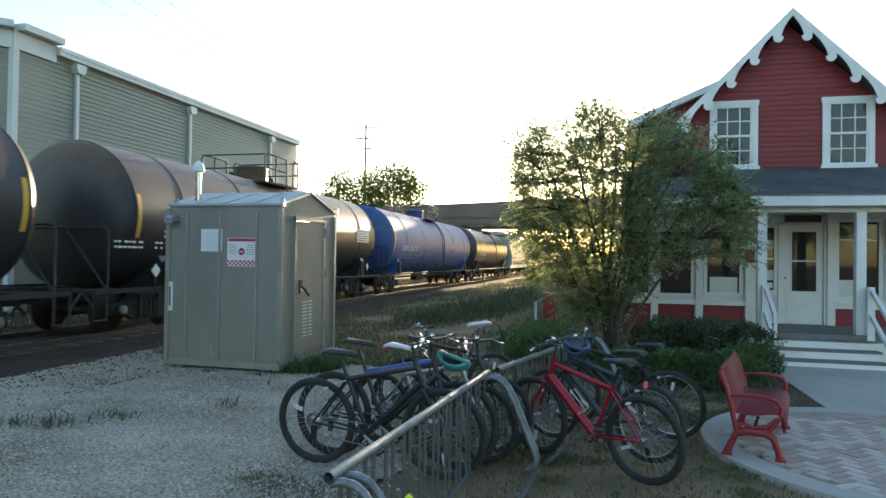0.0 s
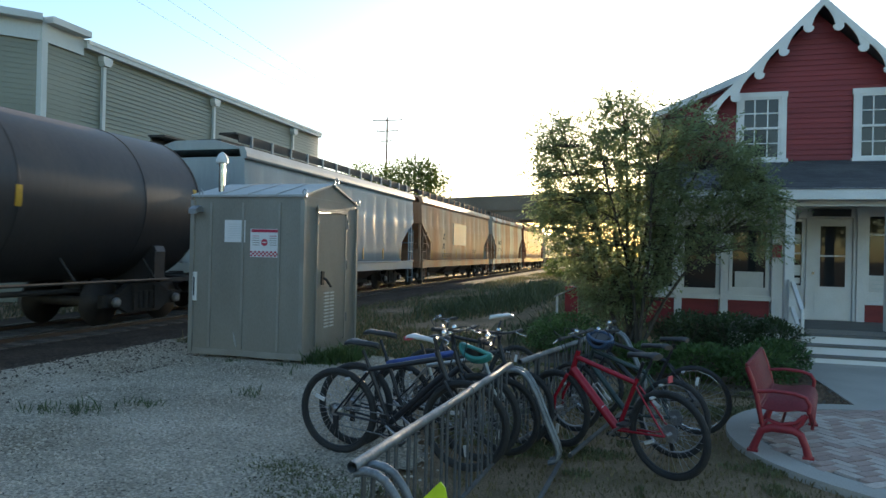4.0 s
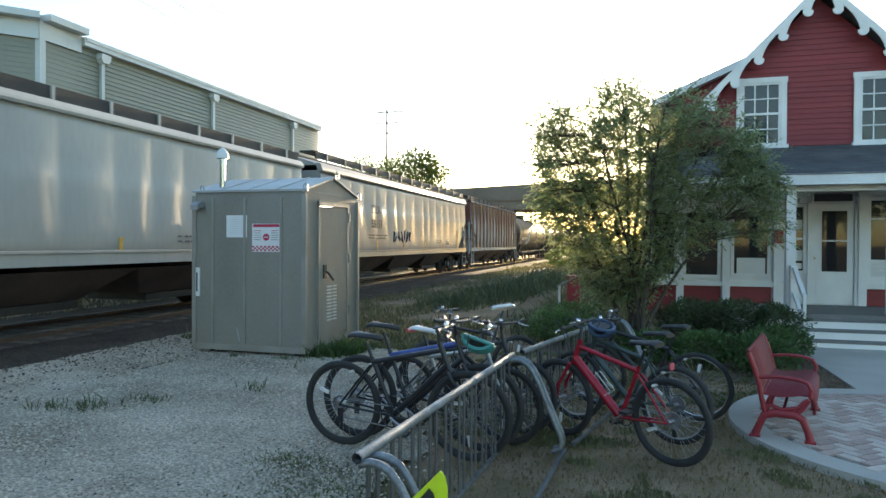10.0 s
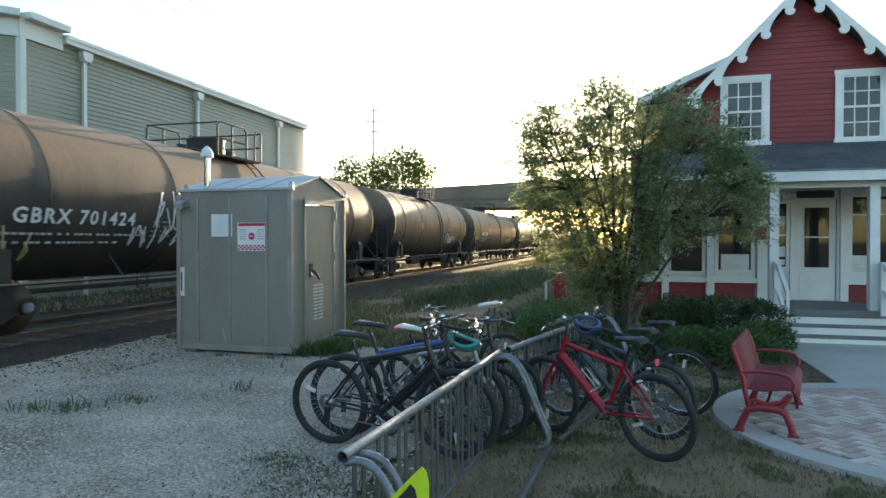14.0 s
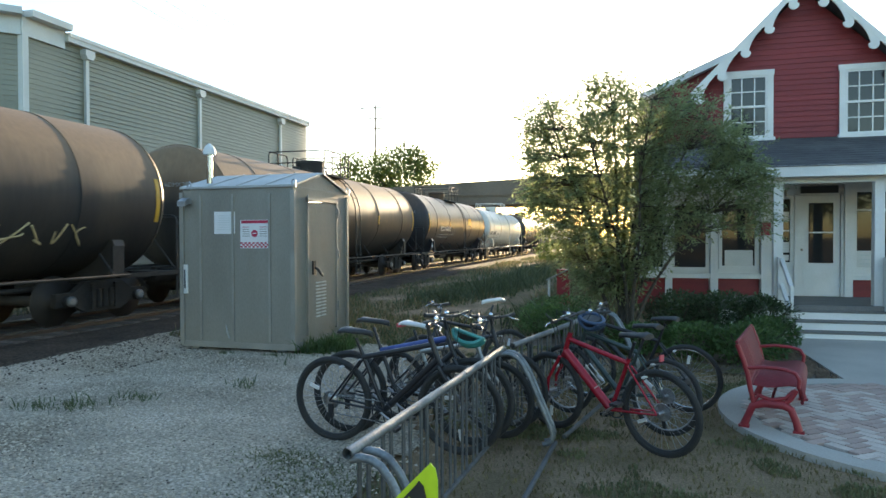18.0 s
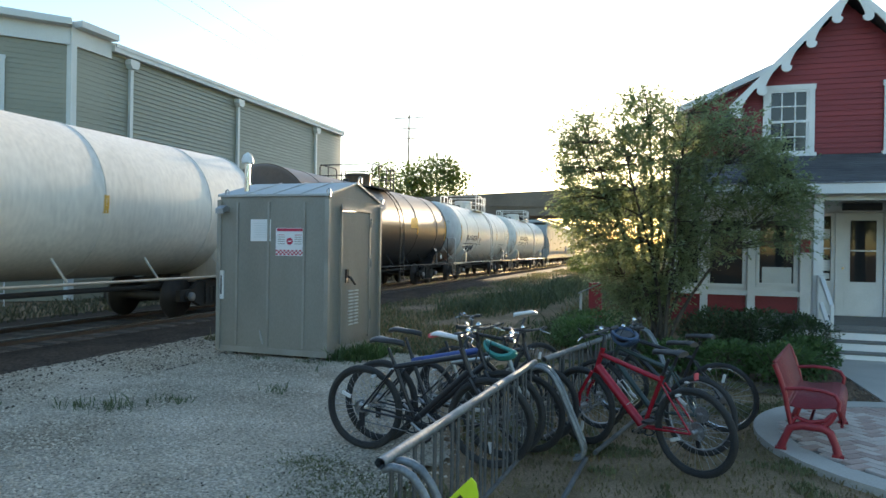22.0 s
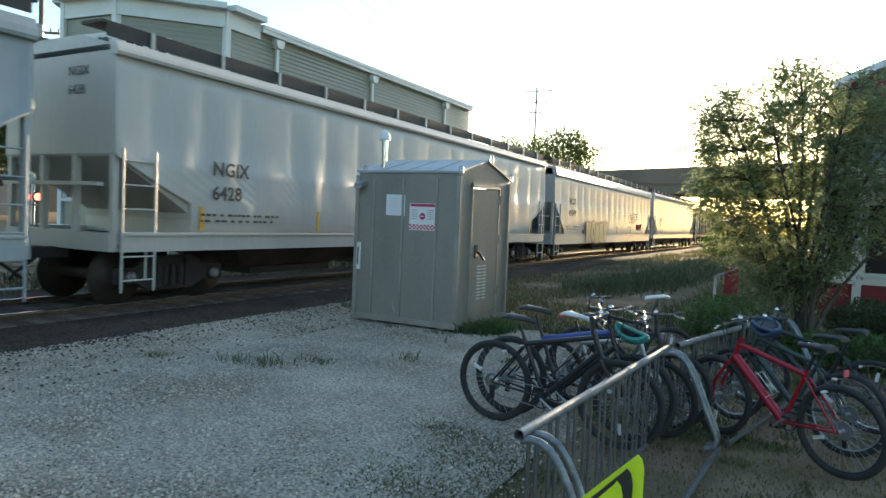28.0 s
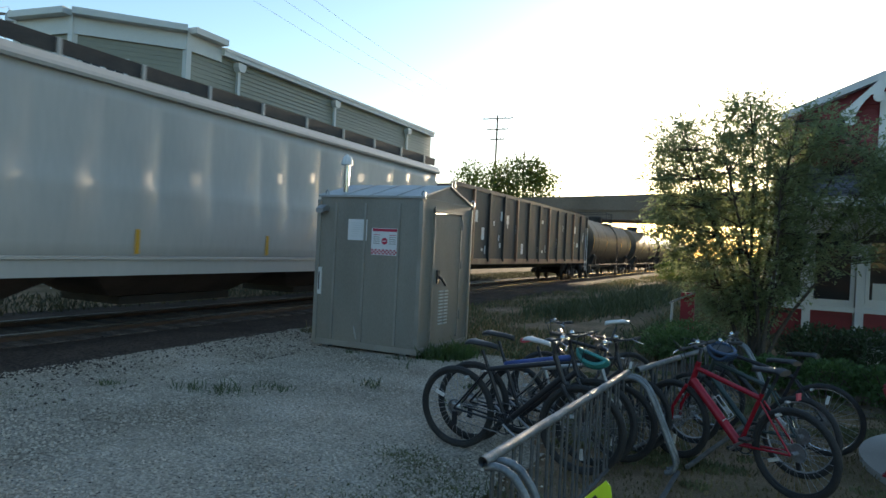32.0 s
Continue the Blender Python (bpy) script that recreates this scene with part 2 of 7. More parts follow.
M["rack_slat"] = material("rack_slat", (0.13, 0.135, 0.135), 0.6, 0.4, (0.09, 0.09, 0.09), 9, 0.7, 60, 0.2, 0.1)
M["bench_red"] = material("bench_red", (0.235, 0.02, 0.03), 0.45, 0.05, (0.32, 0.025, 0.032), 3, 0.6, 70, 0.1, 0.12)
M["sign_yellow"] = material("sign_yellow", (0.62, 0.80, 0.03), 0.4, 0, (0.58, 0.76, 0.03), 3, 0.5, 60, 0.04, 0.02)
M["sign_black"] = material("sign_black", (0.02, 0.02, 0.02), 0.5, 0, (0.03, 0.03, 0.03), 3, 0.5, 60, 0.1, 0.02)
M["sign_white"] = material("sign_white", (0.78, 0.78, 0.78), 0.45, 0, (0.70, 0.71, 0.72), 3, 0.5, 60, 0.04, 0.02)
M["sign_red"] = material("sign_red", (0.50, 0.03, 0.08), 0.45, 0, (0.45, 0.03, 0.07), 3, 0.5, 60, 0.04, 0.02)
M["paver"] = vary(material("paver", (0.42, 0.31, 0.26), 0.9, 0, (0.36, 0.255, 0.215), 4, 0.6, 50, 0.15, 0.3), 0.22)
M["paver_joint"] = material("paver_joint", (0.20, 0.18, 0.16), 0.95, 0, (0.15, 0.135, 0.12), 6, 0.6, 60, 0.3, 0.3)
M["soil"] = material("soil", (0.15, 0.11, 0.08), 0.95, 0, (0.09, 0.068, 0.05), 3, 0.6, 30, 0.4, 0.5)


# ---- mesh helpers ----
def box(bm, x, y, z, sx, sy, sz, m=None):
    v = [bm.verts.new(Vector((x + a * sx / 2, y + b * sy / 2, z + c * sz / 2))) for a in (-1, 1) for b in (-1, 1) for c in (-1, 1)]
    for q in ((0, 1, 3, 2), (4, 6, 7, 5), (0, 4, 5, 1), (2, 3, 7, 6), (0, 2, 6, 4), (1, 5, 7, 3)):
        bm.faces.new([v[i] for i in q])
    if m is not None:
        for u in v:
            u.co = m @ u.co
    return v


def bevel_box(bm, x, y, z, sx, sy, sz, r=0.01):
    v = box(bm, x, y, z, sx, sy, sz)
    edges = {e for u in v for e in u.link_edges}
    bmesh.ops.bevel(bm, geom=list(edges), offset=r, segments=2, affect="EDGES", profile=0.5)


def frame_of(d):
    d = Vector(d).normalized()
    a = Vector((0, 0, 1)) if abs(d.z) < 0.9 else Vector((1, 0, 0))
    u = d.cross(a).normalized()
    return u, d.cross(u)


def tube(bm, pts, r, n=8, caps=True, closed=False):
    """A round bar along a line of points; r is one radius or one for each point."""
    pts = [Vector(p) for p in pts]
    rad = r if isinstance(r, (list, tuple)) else [r] * len(pts)
    rings, u = [], None
    for i, p in enumerate(pts):
        a = pts[i - 1] if (i or closed) else p
        b = pts[(i + 1) % len(pts)] if (i + 1 < len(pts) or closed) else p
        d = (b - a).normalized()
        if u is None:
            u, w = frame_of(d)
        else:
            u = (u - d * u.dot(d)).normalized()
            w = d.cross(u)
        rings.append([bm.verts.new(p + (u * math.cos(2 * math.pi * k / n) + w * math.sin(2 * math.pi * k / n)) * rad[i]) for k in range(n)])
    for i in range(len(rings) if closed else len(rings) - 1):
        a, b = rings[i], rings[(i + 1) % len(rings)]
        for k in range(n):
            f = bm.faces.new((a[k], a[(k + 1) % n], b[(k + 1) % n], b[k]))
            f.smooth = True
    if caps and not closed:
        for ring, flip in ((rings[0], True), (rings[-1], False)):
            c = [bm.verts.new(v.co) for v in (reversed(ring) if flip else ring)]
            bm.faces.new(c)


def ring_tube(bm, centre, axis, R, r, n=32, m=8):
    u, w = frame_of(axis)
    tube(bm, [Vector(centre) + (u * math.cos(2 * math.pi * k / n) + w * math.sin(2 * math.pi * k / n)) * R for k in range(n)], r, m, closed=True)


def prism(bm, poly, place, depth):
    """A flat outline, thickened: place maps (u, v, w) to the world, w from 0 to depth."""
    a = [bm.verts.new(place(u, v, 0)) for u, v in poly]
    b = [bm.verts.new(place(u, v, depth)) for u, v in poly]
    bm.faces.new(a[::-1]), bm.faces.new(b)
    for i in range(len(poly)):
        j = (i + 1) % len(poly)
        bm.faces.new((a[i], a[j], b[j], b[i]))


def finish(bm):
    bmesh.ops.recalc_face_normals(bm, faces=bm.faces)
    return bm


def mesh_of(bm, mat, name="mesh"):
    finish(bm)
    me = bpy.data.meshes.new(name)
    bm.to_mesh(me)
    bm.free()
    me.materials.append(M[mat] if isinstance(mat, str) else mat)
    return me


def part(name, bm, mat, parent, label=""):
    ob = new(name, bm if isinstance(bm, bpy.types.Mesh) else mesh_of(bm, mat, name))
    ob.parent = parent
    if label:
        ob["label"] = label
    return ob


def thing(name, label, category, m=None, group="", kind=""):
    ob = new(name)
    ob.empty_display_size = 0.2
    if m is not None:
        ob.matrix_basis = m
    return tagged(ob, label, category, group, kind)


def solid(name, bm, mat, label, category, m=None, group="", kind=""):
    ob = new(name, mesh_of(bm, mat, name))
    if m is not None:
        ob.matrix_basis = m
    return tagged(ob, label, category, group, kind)


def boxes(*rows):
    bm = bmesh.new()
    for r in rows:
        box(bm, *r)
    return bm


def tubes(r, *lines, n=8):
    bm = bmesh.new()
    for pts in lines:
        tube(bm, pts, r, n)
    return bm


def writing(text, size, thick=0.0, space=1.0):
    """A mesh of letters that stands in the y-z plane and reads along +y, facing +x."""
    cu = bpy.data.curves.new("text", "FONT")
    cu.body, cu.size, cu.extrude = text, size, 0.002
    cu.resolution_u = 2
    cu.space_character = space
    cu.offset = thick
    ob = bpy.data.objects.new("text", cu)
    scene.collection.objects.link(ob)
    me = bpy.data.meshes.new_from_object(ob.evaluated_get(bpy.context.evaluated_depsgraph_get()))
    bpy.data.objects.remove(ob)
    me.transform(Matrix(((0, 0, 1, 0), (1, 0, 0, 0), (0, 1, 0, 0), (0, 0, 0, 1))))
    return me


def lap_wall(bm, p0, p1, z0, z1, pitch, proud=0.012, top=None):
    """Lapped boards between two plan points; the outside lies to the right of p0 to p1. top(s): the wall's height along it."""
    a, b = Vector((*p0, 0)), Vector((*p1, 0))
    d = (b - a).normalized()
    out = Vector((d.y, -d.x, 0))
    length = (b - a).length
    z = z0
    while z < z1 - 1e-6:
        zt = min(z + pitch, z1)
        s0, s1 = 0.0, length
        if top:
            lo, hi = top(z), top(zt)
            if hi is None:
                hi = (lo[0] + 0.02, lo[0] + 0.03) if lo else None
            if lo is None:
                break
            bot, tp = lo, hi
        else:
            bot = tp = (s0, s1)
        q = [a + d * bot[0] + out * proud + Vector((0, 0, z)), a + d * bot[1] + out * proud + Vector((0, 0, z)), a + d * tp[1] + Vector((0, 0, zt)), a + d * tp[0] + Vector((0, 0, zt)), a + d * bot[0] + Vector((0, 0, z)), a + d * bot[1] + Vector((0, 0, z))]
        v = [bm.verts.new(p) for p in q]
        bm.faces.new((v[0], v[1], v[2], v[3]))
        bm.faces.new((v[4], v[5], v[1], v[0]))
        z = zt


# ---- ground and track ----
def flat_sheet(points, z):
    bm = bmesh.new()
    bm.faces.new([bm.verts.new((x, y, z)) for x, y in points])
    return bm


def uneven_sheet(x0, x1, y0, y1, n, m, z, rise, inside=None):
    bm = bmesh.new()
    g = {}
    for i in range(n + 1):
        for j in range(m + 1):
            x, y = x0 + (x1 - x0) * i / n, y0 + (y1 - y0) * j / m
            g[i, j] = bm.verts.new((x, y, z + rise * noise.noise((x * 0.7, y * 0.7, 3.1)) + rise * 0.5 * noise.noise((x * 2.9, y * 2.9, 7.7))))
    for i in range(n):
        for j in range(m):
            x, y = x0 + (x1 - x0) * (i + 0.5) / n, y0 + (y1 - y0) * (j + 0.5) / m
            if inside is None or inside(x, y):
                f = bm.faces.new((g[i, j], g[i + 1, j], g[i + 1, j + 1], g[i, j + 1]))
                f.smooth = True
    for v in [v for v in bm.verts if not v.link_faces]:
        bm.verts.remove(v)
    return bm


solid("ground", flat_sheet([(-2500, -1500), (2500, -1500), (2500, 3500), (-2500, 3500)], -0.03), "earth", "patchy grass and bare earth round the depot", "ground", kind="structure")


def lot(x, y):
    edge = -1.75 + 0.3 * noise.noise((x, y * 0.6, 0)) - max(0, y - 5.2) * 0.32 - max(0, y - 9.0) * 0.6
    return x < edge


solid("gravel_lot", uneven_sheet(-8.3, -0.8, -14, 13, 76, 270, 0.0, 0.012, lot), "gravel", "pale crushed-stone gravel beside the railway", "gravel", kind="structure")
bm = bmesh.new()
rows = [(-3.0, -0.02), (-1.75, 0.0), (-1.5, 0.02), (1.5, 0.02), (2.0, 0.03), (2.5, 0.015), (3.1, -0.02)]
prev = None
for k in range(121):
    y = -60 + k * 4.6
    ring = [bm.verts.new((TRACK_X + x, y, z + 0.012 * noise.noise((x, y, 1)))) for x, z in rows]
    if prev:
        for i in range(len(rows) - 1):
            bm.faces.new((prev[i], prev[i + 1], ring[i + 1], ring[i]))
    prev = ring
solid("ballast_bed", bm, "ballast", "dark brown stone ballast under the railway track", "ballast", kind="structure")
solid("track_bed", boxes((TRACK_X, 190, -0.015, 2.5, 500, 0.1)), "track_ballast", "worn grey-brown ballast between the rails", "ballast", kind="structure")
track = thing("railway_track", "single railway track of rusty rails on dark timber ties", "railway track", kind="structure")
for sx in (-0.75, 0.75):
    bm = bmesh.new()
    x = TRACK_X + sx
    for z, w, h in ((RAIL_Z - 0.15, 0.13, 0.025), (RAIL_Z - 0.085, 0.03, 0.11)):
        box(bm, x, 190, z, w, 500, h)
    rail = part("rail", bm, "rail", track, "rusty steel rail")
    part("rail_head", boxes((x, 190, RAIL_Z - 0.018, 0.07, 500, 0.034)), "rail_top", rail, "polished running surface")
tie_mesh = mesh_of(boxes((0, 0, 0, 2.6, 0.23, 0.12)), "tie", "tie")
for k in range(170):
    ob = part("tie", tie_mesh, None, track)
    ob.matrix_basis = pose(TRACK_X, -22 + 0.55 * k, -0.015, 0, 0, random.uniform(-1, 1))

# ---- overpass ----
over = thing("road_overpass", "grey concrete road overpass crossing above the railway", "bridge", pose(0, 76, 0), kind="structure")
part("deck", boxes((-4, 5, 6.9, 120, 10, 0.4)), "bridge", over)
part("fascia_girder", boxes((-4, 0.3, 6.3, 120, 0.4, 1.1)), "bridge", over)
bm = bmesh.new()
prism(bm, [(-64, 6.85), (56, 6.85), (56, 10.4), (0, 9.15), (-22, 8.25), (-64, 6.95)], lambda u, v, w: Vector((u, w - 0.1, v)), 0.3)
part("parapet", bm, "bridge", over, "pale concrete parapet rising along the road")
for k in range(5):
    part("beam", boxes((-4, 1.8 + 1.8 * k, 6.3, 120, 0.35, 1.0)), "bridge", over)
for x in (-33, 18):
    part("pier", boxes((x, 5, 2.9, 1.2, 9, 5.9)), "concrete", over)
bm = bmesh.new()
prism(bm, [(-60, 0), (-34, 0), (-44, 5.8), (-60, 5.8)], lambda u, v, w: Vector((u, 1 + w, v)), 9)
part("abutment_slope", bm, "earth", over)
bm = bmesh.new()
prism(bm, [(19, 0), (60, 0), (60, 5.8), (29, 5.8)], lambda u, v, w: Vector((u, 1 + w, v)), 9)
part("abutment_slope", bm, "earth", over)

# ---- equipment bungalow ----
BX0, BX1, BY0, BY1, BH = -6.71, -4.75, 8.82, 10.8, 2.58
bung = thing("signal_bungalow", "grey sheet-metal railway equipment cabinet standing on gravel", "cabinet", pose(0, 0, 0))
bm = bmesh.new()
bevel_box(bm, (BX0 + BX1) / 2, (BY0 + BY1) / 2, 0.1 + (BH - 0.1) / 2, BX1 - BX0, BY1 - BY0, BH - 0.1, 0.012)
part("body", bm, "bungalow", bung)
part("base_skid", boxes(((BX0 + BX1) / 2, BY0 + 0.05, 0.1, BX1 - BX0 + 0.05, 0.14, 0.09), ((BX0 + BX1) / 2, BY1 - 0.05, 0.1, BX1 - BX0 + 0.05, 0.14, 0.09), (BX1 - 0.05, (BY0 + BY1) / 2, 0.1, 0.14, BY1 - BY0, 0.09)), "bungalow_trim", bung)
for x in (BX0 + 0.2, BX1 - 0.25):
    for y in (BY0 + 0.1, BY1 - 0.1):
        part("foot", boxes((x, y, 0.03, 0.12, 0.12, 0.1)), "dull_steel", bung)
for x in (BX0 + 0.34, BX0 + 0.92, BX0 + 1.56):
    part("seam_rib", boxes((x, BY0 - 0.012, 1.32, 0.035, 0.03, 2.3)), "bungalow_trim", bung)
for x, y in ((BX0, BY0), (BX1, BY0), (BX1, BY1)):
    part("corner_angle", boxes((x, y, 1.3, 0.07, 0.07, 2.42)), "bungalow_trim", bung)
yc = (BY0 + BY1) / 2
RISE = 0.27
bm = bmesh.new()
prism(bm, [(BY0 + 0.01, BH - 0.02), (BY1 - 0.01, BH - 0.02), (yc, BH + RISE - 0.03)], lambda u, v, w: Vector((BX0 + 0.004 + w, u, v)), BX1 - BX0 - 0.008)
part("gable", bm, "bungalow", bung)
for y in (BY0, BY1):
    bm = bmesh.new()
    e = y + (0.03 if y > yc else -0.03)
    prism(bm, [(e, BH - 0.02), (e, BH + 0.015), (yc, BH + RISE + 0.015), (yc, BH + RISE - 0.015)], lambda u, v, w: Vector((BX0 - 0.03 + w, u, v)), BX1 - BX0 + 0.06)
    sheet = part("roof_sheet", bm, "bungalow_roof", bung, "low-pitched pale metal roof sheet")
    for x in (BX0 + 0.5, BX0 + 1.0, BX0 + 1.5):
        seam = bmesh.new()
        prism(seam, [(e, BH + 0.012), (e, BH + 0.03), (yc, BH + RISE + 0.03), (yc, BH + RISE + 0.012)], lambda u, v, w: Vector((x + w, u, v)), 0.02)
        part("roof_seam", seam, "bungalow_roof", sheet)
for x, y in ((BX0 + 0.1, BY0), (BX1 - 0.02, BY0), (BX1 + 0.04, yc), (BX1, BY1)):
    bm = bmesh.new()
    z = BH + (RISE - 0.02 if y == yc else -0.03)
    tube(bm, [(x, y, z), (x, y, z + 0.1), (x + 0.03, y, z + 0.13), (x + 0.06, y, z + 0.1), (x + 0.06, y, z)], 0.012, 6)
    part("lifting_eye", bm, "galvanised", bung)
DX = BX1 + 0.012
part("door", boxes((DX, yc - 0.02, 1.3, 0.03, 1.02, 2.1)), "bungalow", bung)
part("door_frame", boxes((DX, yc - 0.56, 1.32, 0.05, 0.05, 2.2), (DX, yc + 0.52, 1.32, 0.05, 0.05, 2.2), (DX, yc - 0.02, 2.4, 0.06, 1.13, 0.05)), "bungalow_trim", bung)
door_handle = bmesh.new()
tube(door_handle, [(DX + 0.03, yc - 0.36, 1.30), (DX + 0.08, yc - 0.36, 1.28), (DX + 0.09, yc - 0.2, 1.16)], 0.022, 8)
box(door_handle, DX + 0.02, yc - 0.38, 1.3, 0.04, 0.09, 0.22)
part("handle", door_handle, "black_plastic", bung, "black lever handle")
for y in (yc - 0.22, yc - 0.02):
    for k in range(11):
        part("louver", boxes((DX + 0.022, y, 0.5 + 0.055 * k, 0.02, 0.15, 0.022)), "grey_trim", bung)
for z in (0.6, 1.5, 2.2):
    part("hinge", tubes(0.018, [(DX + 0.03, yc + 0.55, z - 0.08), (DX + 0.03, yc + 0.55, z + 0.08)]), "dull_steel", bung)
part("eave_bracket", tubes(0.012, [(DX + 0.03, yc - 0.6, 2.46), (DX + 0.03, yc - 0.6, 2.34), (DX + 0.03, yc - 0.1, 2.36)]), "galvanised", bung)
part("latch_plate", boxes((BX0 + 0.06, BY0 - 0.02, 1.13, 0.075, 0.03, 0.46)), "white_paint", bung, "white latch plate")
part("latch_slot", boxes((BX0 + 0.06, BY0 - 0.037, 1.13, 0.02, 0.01, 0.3)), "black_plastic", bung)
bm = bmesh.new()
box(bm, BX0 + 0.12, BY0 - 0.05, 2.36, 0.13, 0.1, 0.08)
prism(bm, [(0, 0), (0.12, -0.05), (0.12, 0.03), (0, 0.09)], lambda u, v, w: Vector((BX0 + 0.05 + w, BY0 - 0.08 - u, 2.33 + v)), 0.14)
part("floodlight", bm, "galvanised", bung, "small hooded wall lamp")
vent = thing("vent_stack", "galvanised vent pipe with a rounded cap on the cabinet roof", "vent pipe")
VX, VY = -6.4, 9.1
part("pipe", tubes(0.046, [(VX, VY, BH + 0.02), (VX, VY, BH + 0.6)], n=18), "vent_steel", vent)
bm = bmesh.new()
tube(bm, [(VX, VY, BH + 0.56), (VX, VY, BH + 0.62), (VX, VY, BH + 0.69), (VX, VY, BH + 0.74)], [0.1, 0.1, 0.07, 0.015], 16)
part("cap", bm, "white_paint", vent)
# notices on the cabinet
ny = BY0 - 0.006
scuff = bmesh.new()
tube(scuff, [(-5.93, ny - 0.003, 0.42), (-5.9, ny - 0.003, 0.3), (-5.87, ny - 0.003, 0.2)], [0.008, 0.02, 0.012], 5)
part("scuff", scuff, "bungalow_roof", bung, "bright scratch in the paint")
paper = thing("paper_notice", "pale blue-grey paper notice in a plastic sleeve on the cabinet", "notice")
part("sheet", boxes((-5.94, ny, 2.02, 0.37, 0.006, 0.35)), "sign_white", paper)
for k in range(7):
    part("text_line", boxes((-5.94, ny - 0.005, 2.13 - 0.036 * k, 0.26 - 0.03 * (k % 3), 0.002, 0.007)), "grey_trim", paper)
warn = thing("warning_sign", "white and red warning sign with a checkered lower edge", "sign")
part("panel", boxes((-5.41, ny, 1.84, 0.5, 0.006, 0.44)), "sign_white", warn)
part("heading_bar", boxes((-5.41, ny - 0.006, 2.03, 0.46, 0.003, 0.045)), "sign_red", warn)
bm = bmesh.new()
tube(bm, [(-5.41, ny - 0.002, 1.85), (-5.41, ny - 0.008, 1.85)], 0.055, 20)
part("symbol", bm, "sign_red", warn, "round red prohibition symbol")
part("symbol_bar", boxes((-5.41, ny - 0.01, 1.85, 0.07, 0.003, 0.016)), "sign_white", warn)
for k in range(5):
    for s in (-1, 1):
        part("text_line", boxes((-5.41 + s * 0.15, ny - 0.006, 1.95 - 0.035 * k, 0.12, 0.003, 0.009)), "sign_red" if k == 0 else "bungalow", warn)
bm = bmesh.new()
for k in range(14):
    for r in range(3):
        if (k + r) % 2 == 0:
            box(bm, -5.41 - 0.228 + 0.035 * k, ny - 0.006, 1.645 + 0.028 * r, 0.035, 0.003, 0.028)
part("checker_band", bm, "sign_red", warn)["kind"] = "stuff"

# ---- green warehouse ----
ware = thing("green_warehouse", "grey-green sided warehouse with pale trim and a faceted corner bay", "building", kind="")
WZ, BZ = 8.08, 8.37
plan = [(-17.0, 33.3), (-17.0, 16.75), (-17.0, 15.3), (-19.25, 12.9), (-21.55, 12.66), (-22.8, 14.2), (-22.8, 33.3)]
core = bmesh.new()
prism(core, [(x * 0.999 - 0.03, y * 0.998 + 0.05) for x, y in plan], lambda u, v, w: Vector((u, v, w)), WZ - 0.1)
part("structure_wall", core, "green_siding", ware)
for k in range(len(plan)):
    a, b = plan[k], plan[(k + 1) % len(plan)]
    bm = bmesh.new()
    lap_wall(bm, b, a, 0, BZ if 1 <= k <= 4 else WZ, 0.15, 0.03 if k == 0 else 0.014)
    part("siding", bm, "green_siding", ware)
for k, (x, y) in enumerate(plan[2:6]):
    part("corner_post", boxes((x, y, BZ / 2, 0.2, 0.2, BZ)), "grey_trim", ware)


def along(a, b, off, z, h, t):
    """A board along a plan edge, off metres outside it."""
    a, b = Vector((*a, 0)), Vector((*b, 0))
    d = (b - a).normalized()
    o = Vector((d.y, -d.x, 0))
    bm = bmesh.new()
    prism(bm, [(0, z - h / 2), ((b - a).length, z - h / 2), ((b - a).length, z + h / 2), (0, z + h / 2)], lambda u, v, w: a + d * u + o * (off + w) + Vector((0, 0, v)), t)
    return bm


for k in range(1, 5):
    part("frieze", along(plan[k + 1], plan[k], 0.04, BZ - 0.3, 0.55, 0.05), "grey_trim", ware)
    part("cornice", along(plan[k + 1], plan[k], 0.0, BZ + 0.06, 0.2, 0.4), "grey_trim", ware)
part("eave_gutter", along(plan[1], plan[0], 0.0, WZ + 0.06, 0.22, 0.22), "grey_trim", ware)
roof = bmesh.new()
prism(roof, [(-16.75, 33.3), (-16.75, 16.8), (-22.8, 14.3), (-22.8, 33.3)], lambda u, v, w: Vector((u, v, WZ + 0.1 + w)), 0.12)
part("roof", roof, "grey_trim", ware)
bay_roof = bmesh.new()
prism(bay_roof, [(-17.05, 16.7), (-17.05, 15.36), (-19.27, 12.97), (-21.53, 12.73), (-22.74, 14.24)], lambda u, v, w: Vector((u, v, WZ + 0.06 + w)), 0.36)
part("bay_roof", bay_roof, "grey_trim", ware)
for y in (17.6, 23.6, 30.3):
    ds = part("downspout", boxes((-16.92, y, WZ / 2 - 0.2, 0.1, 0.13, WZ - 0.4)), "grey_trim", ware)
    bm = bmesh.new()
    prism(bm, [(-0.12, 0), (0.12, 0), (0.2, 0.14), (0.2, 0.3), (-0.2, 0.3), (-0.2, 0.14)], lambda u, v, w: Vector((-16.98 + w, y + u, WZ - 0.42 + v)), 0.24)
    part("collector_box", bm, "grey_trim", ds)


